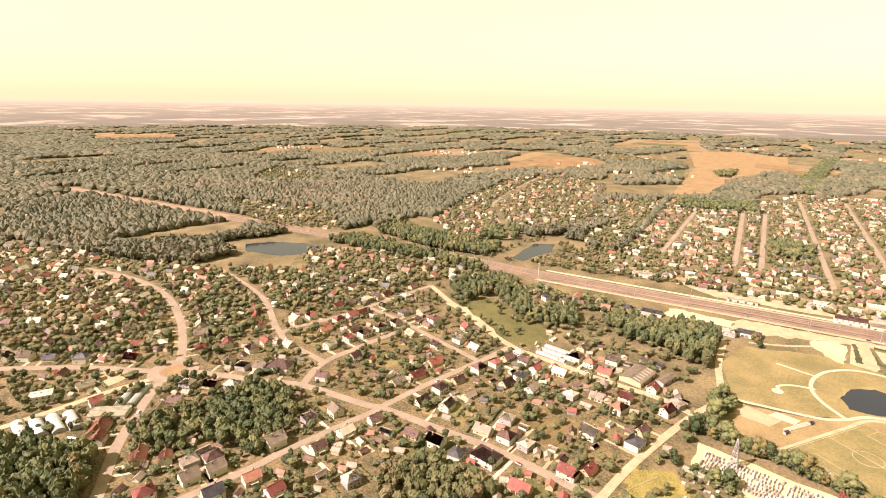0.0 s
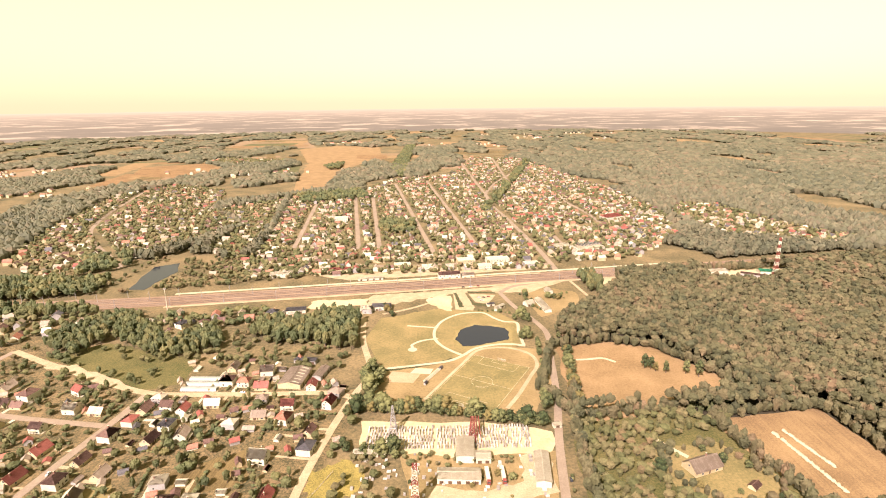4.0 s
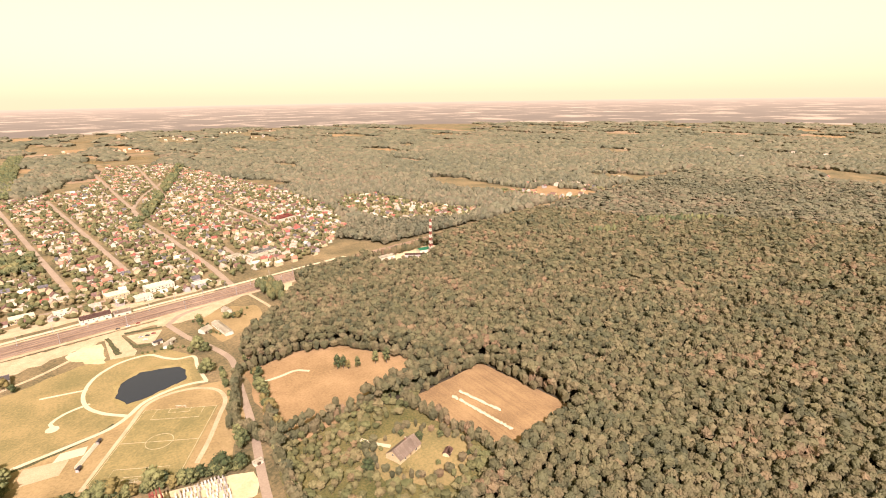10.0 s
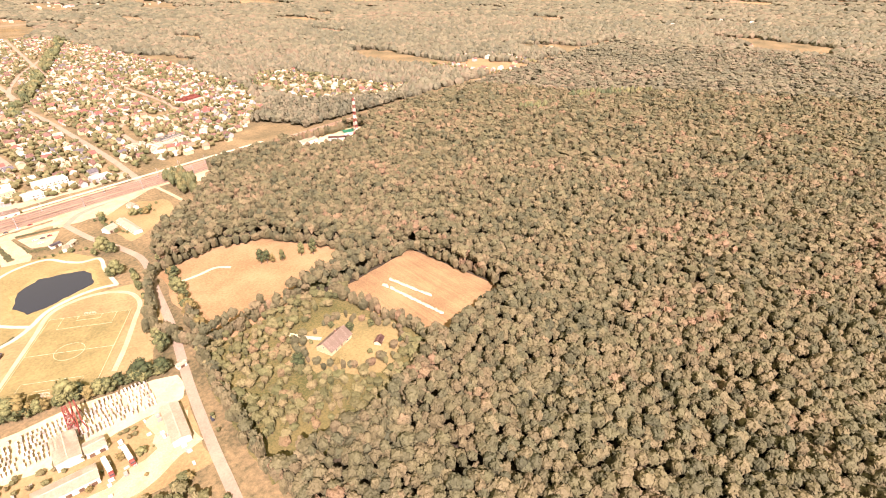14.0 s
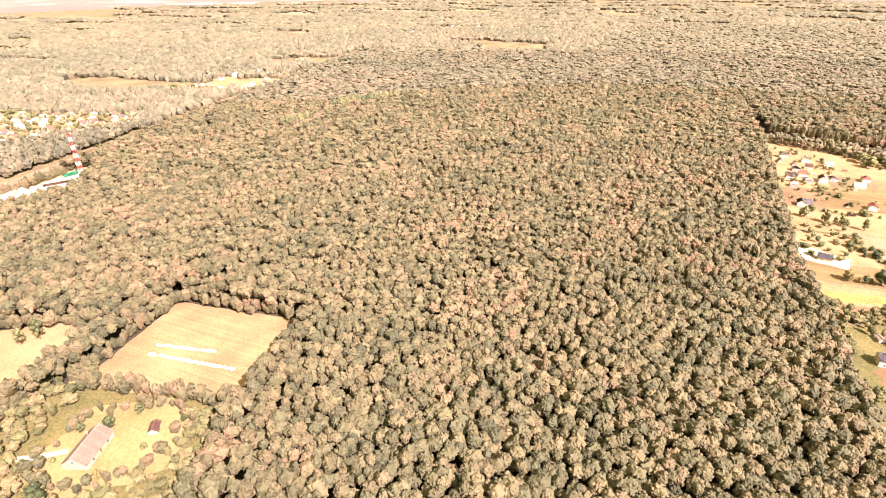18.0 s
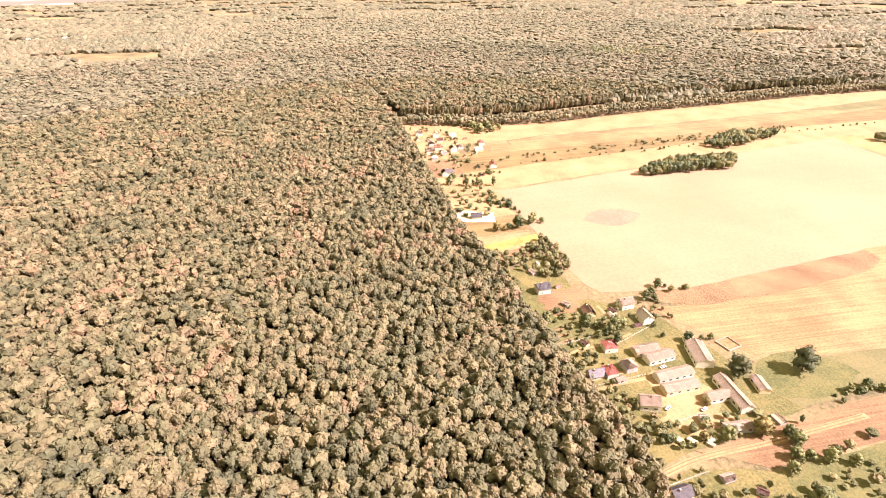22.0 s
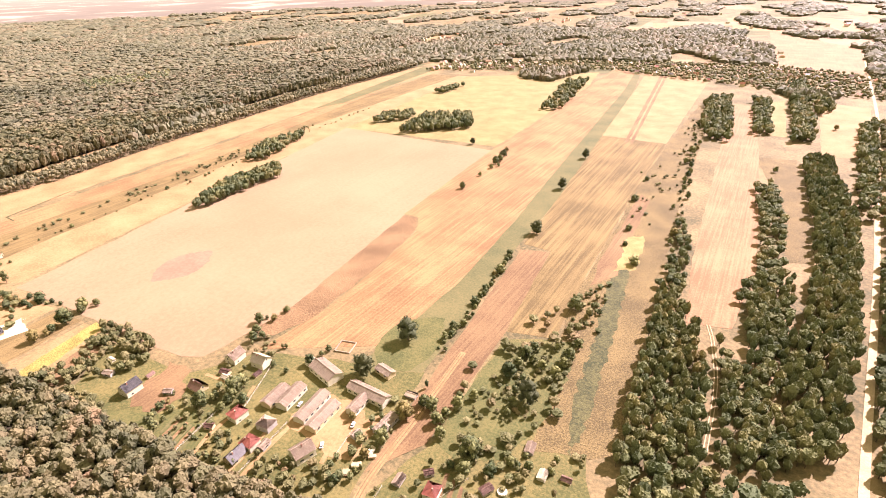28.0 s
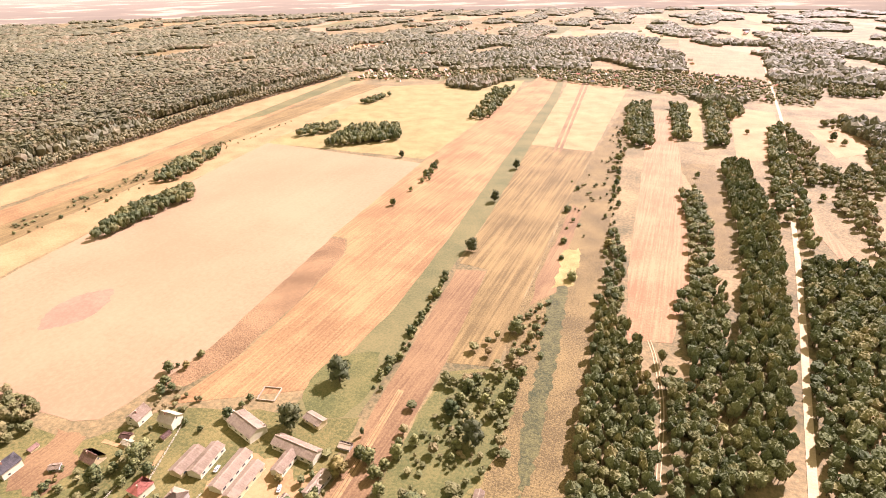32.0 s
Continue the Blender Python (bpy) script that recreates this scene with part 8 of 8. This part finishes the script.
# ---- far land ----
FAR_RNG = np.random.default_rng(91)
WAVES = [(2 * math.pi / L * np.array((math.cos(a), 0.45 * math.sin(a))), ph) for L, a, ph in zip(FAR_RNG.uniform(100, 480, 22), FAR_RNG.uniform(0, 6.28, 22), FAR_RNG.uniform(0, 6.28, 22))]


def patchy(P):
    """A smooth random field over the land, about 0 on average and 1 in spread."""
    return sum(np.sin(P @ k + ph) for k, ph in WAVES) / math.sqrt(len(WAVES) / 2)


OPEN_FAR = [
    [(930, 900), (1090, 1010), (1040, 1040), (900, 960)], [(1280, 800), (1420, 860), (1440, 800), (1330, 770)], [(1340, 540), (1480, 600), (1470, 540), (1360, 510)], [(2000, 1000), (2100, 1120), (2060, 1000)],
    [(2600, 60), (2760, 180), (2780, 60), (2640, 0)], [(2950, 300), (3150, 500), (3180, 380), (3020, 260)], [(1470, -720), (1560, -620), (1580, -700)], [(2420, -1230), (2560, -1080), (2560, -1200)], [(740, -1700), (850, -1620), (850, -1720)],
    [(-360, -2560), (-160, -2700), (-260, -2850), (-420, -2700)], [(120, -2950), (420, -2900), (380, -3100), (100, -3100)], [(-230, -1960), (-80, -1960), (-60, -2180), (-220, -2160)], [(1000, -3400), (1300, -3350), (1260, -3600), (1020, -3600)],
    [(-420, 1430), (-325, 1480), (-360, 1969), (-280, 2255), (-350, 2930), (-600, 3116), (-770, 2859), (-550, 2170)], [(-1072, 1822), (-835, 1750), (-788, 2002), (-982, 2217), (-1181, 2085)],
    [(-1216, 3009), (-680, 2950), (-950, 3814), (-1319, 3580)], [(-3720, 1183), (-3310, 1580), (-3085, 1348), (-3160, 985)], [(-1670, 1860), (-1660, 2080), (-1400, 1758), (-1475, 1688)],
    [(-450, 650), (-450, 830), (-360, 830), (-340, 650)], [(-830, 400), (-800, 490), (-720, 530), (-640, 530), (-600, 470), (-700, 390)],
    [(66, -2362), (-164, -1900), (-99, -1352), (57, -1424)], [(904, 1014), (1022, 1025), (1089, 904), (997, 847)],
    [(2682, 4928), (3167, 4323), (2726, 3358), (2119, 2873), (2175, 3737)], [(799, 573), (840, 542), (665, 531), (625, 542)],
]


def wooded_share(P):
    """How much of the land is wood: nearly all to the east, north-west and in a band to the south, half elsewhere."""
    x, y = P[:, 0], P[:, 1]
    d = np.linalg.norm(P - HUB, axis=1)
    s = np.full(len(P), 0.52)
    s[(x > 350) & (y > 760) & (d < 3200)] = 0.93
    s[(x > 900) & (np.abs(y) < 1500) & (d < 3000)] = 0.93
    s[(x < -740) & (y > 200) & (y < 1350)] = 0.97
    s[(x < -1300) & (y <= 250)] = 0.6
    s[(y < -1330) & (y > -2300)] = 0.9
    s[(y < -2300)] = 0.38
    s[(x > -500) & (x < 900) & (y < -1000) & (y > -1330)] = 0.2
    s[(x < -120) & (y < -200) & (y > -1400)] = 0.5
    s[(x > -700) & (x < 200) & (y > 2600)] = 0.42
    s[(x < -480) & (y > 1100)] = 0.55
    return s


def far_woods(near, far, spacing, tall):
    P = jitter_grid(FAR_RNG, HUB[0] - far, HUB[1] - far, HUB[0] + far, HUB[1] + far, spacing)
    Q = P - HUB
    d = np.linalg.norm(Q, axis=1)
    seen = ~((Q[:, 0] < -0.75 * np.abs(Q[:, 1])) & (Q[:, 1] < 0))
    P = P[(d >= near) & (d < far) & seen]
    # threshold of a bell curve by its share
    s = wooded_share(P)
    cut = -1.6 * (s - 0.5) * 2.0
    P = P[patchy(P) > cut]
    for poly, _, _ in TOWNS:
        P = P[~inside(P, poly)]
    for poly in (*FORESTS, *OPEN_FAR, [(-140, -20), (-140, -1000), (900, -1250), (962, -20)]):
        P = P[~inside(P, poly)]
    P = P[~((P[:, 0] > -720) & (P[:, 0] < 350) & (P[:, 1] > -200) & (P[:, 1] < 800))]
    for line, width in ROADS:
        P = P[~near_line(P, line, width / 2 + 6)]
    P = P[~near_line(P, RAIL, 30)]
    if len(P):
        close = near < 1000
        planted("distant_woods", P, CROWN_TOP if close else CROWN_FAR, FAR_RNG, spacing * 0.76, tall, M["leafhazed"], "distant mixed woods", "woods", crown=1.0 if close else 1.3, spread=0.35)


far_woods(500, 1000, 7.5, 14)
far_woods(1000, 1500, 10.5, 14)
far_woods(1500, 2300, 16.5, 14)
far_woods(2300, 3300, 26, 14)
far_woods(3300, 4640, 38, 15)


def far_fields():
    """Strips of stubble, hay and soil between the distant woods, all in one mesh."""
    rng = random.Random(17)
    V, F, idx = [], [], []
    for ring, (near, far, n) in enumerate(((950, 1600, 150), (1600, 2600, 300), (2600, 4600, 480))):
        for _ in range(n):
            a, r = rng.uniform(0, 2 * math.pi), math.sqrt(rng.uniform(near ** 2, far ** 2))
            x, y = HUB[0] + r * math.cos(a), HUB[1] + r * math.sin(a)
            w, h = rng.uniform(25, 90) * (1 + ring * 0.6), rng.uniform(90, 320) * (1 + ring * 0.5)
            t = radians(rng.gauss(8, 6) + (90 if rng.random() < 0.25 else 0))
            c, s = math.cos(t), math.sin(t)
            if math.hypot(x - HUB[0], y - HUB[1]) + h > 4690:
                continue
            if -900 < x < 1150 and -1250 < y < 1900 or math.hypot(x - 700, y - 900) < 900 or (-3000 < x < -700 and 0 < y < 1350):
                continue
            k = len(V)
            z = 0.06 + 0.0003 * k / 4
            V += [(x + u * w / 2 * c - v * h / 2 * s, y + u * w / 2 * s + v * h / 2 * c, z) for u, v in ((-1, -1), (1, -1), (1, 1), (-1, 1))]
            F += [(k, k + 1, k + 2), (k, k + 2, k + 3)]
            idx += [rng.choice((0, 0, 1, 1, 2, 3, 4))] * 2
    mats = [M[k] for k in ("dry", "pale", "stubble", "tangreen", "greenstrip")]
    return tagged(new("distant_fields", mesh_arrays("distant_fields", V, F, mats, idx)), "distant golden and pale field strips", "fields", kind="stuff")


far_fields()
far_pick = random.Random(29)
CLUSTERS = [(1004, 956), (1355, 821), (1420, 560), (2019, 1052), (2278, 932), (1523, -676), (788, -1673), (804, -1294), (1089, -1837), (2475, -1154), (-1500, 1900), (-1100, 1450), (-700, 1900), (-2300, 1500), (150, 3000), (700, 3600), (1200, 3500), (-500, 3300), (1500, 600), (1700, 250), (2300, 1500), (900, -1700), (1500, -1900), (400, -2100), (-100, -2600), (1100, -2700), (600, -3200), (-1400, 300), (-1700, 700), (450, 3900), (950, 4100), (200, -1750), (1900, -900)]
Q = []
for cx, cy in CLUSTERS:
    for _ in range(26):
        Q.append((cx + far_pick.gauss(0, 130), cy + far_pick.gauss(0, 60)))
far_houses("distant_hamlet", Q, far_pick, "tiny houses of distant hamlets", 10, 1.15)
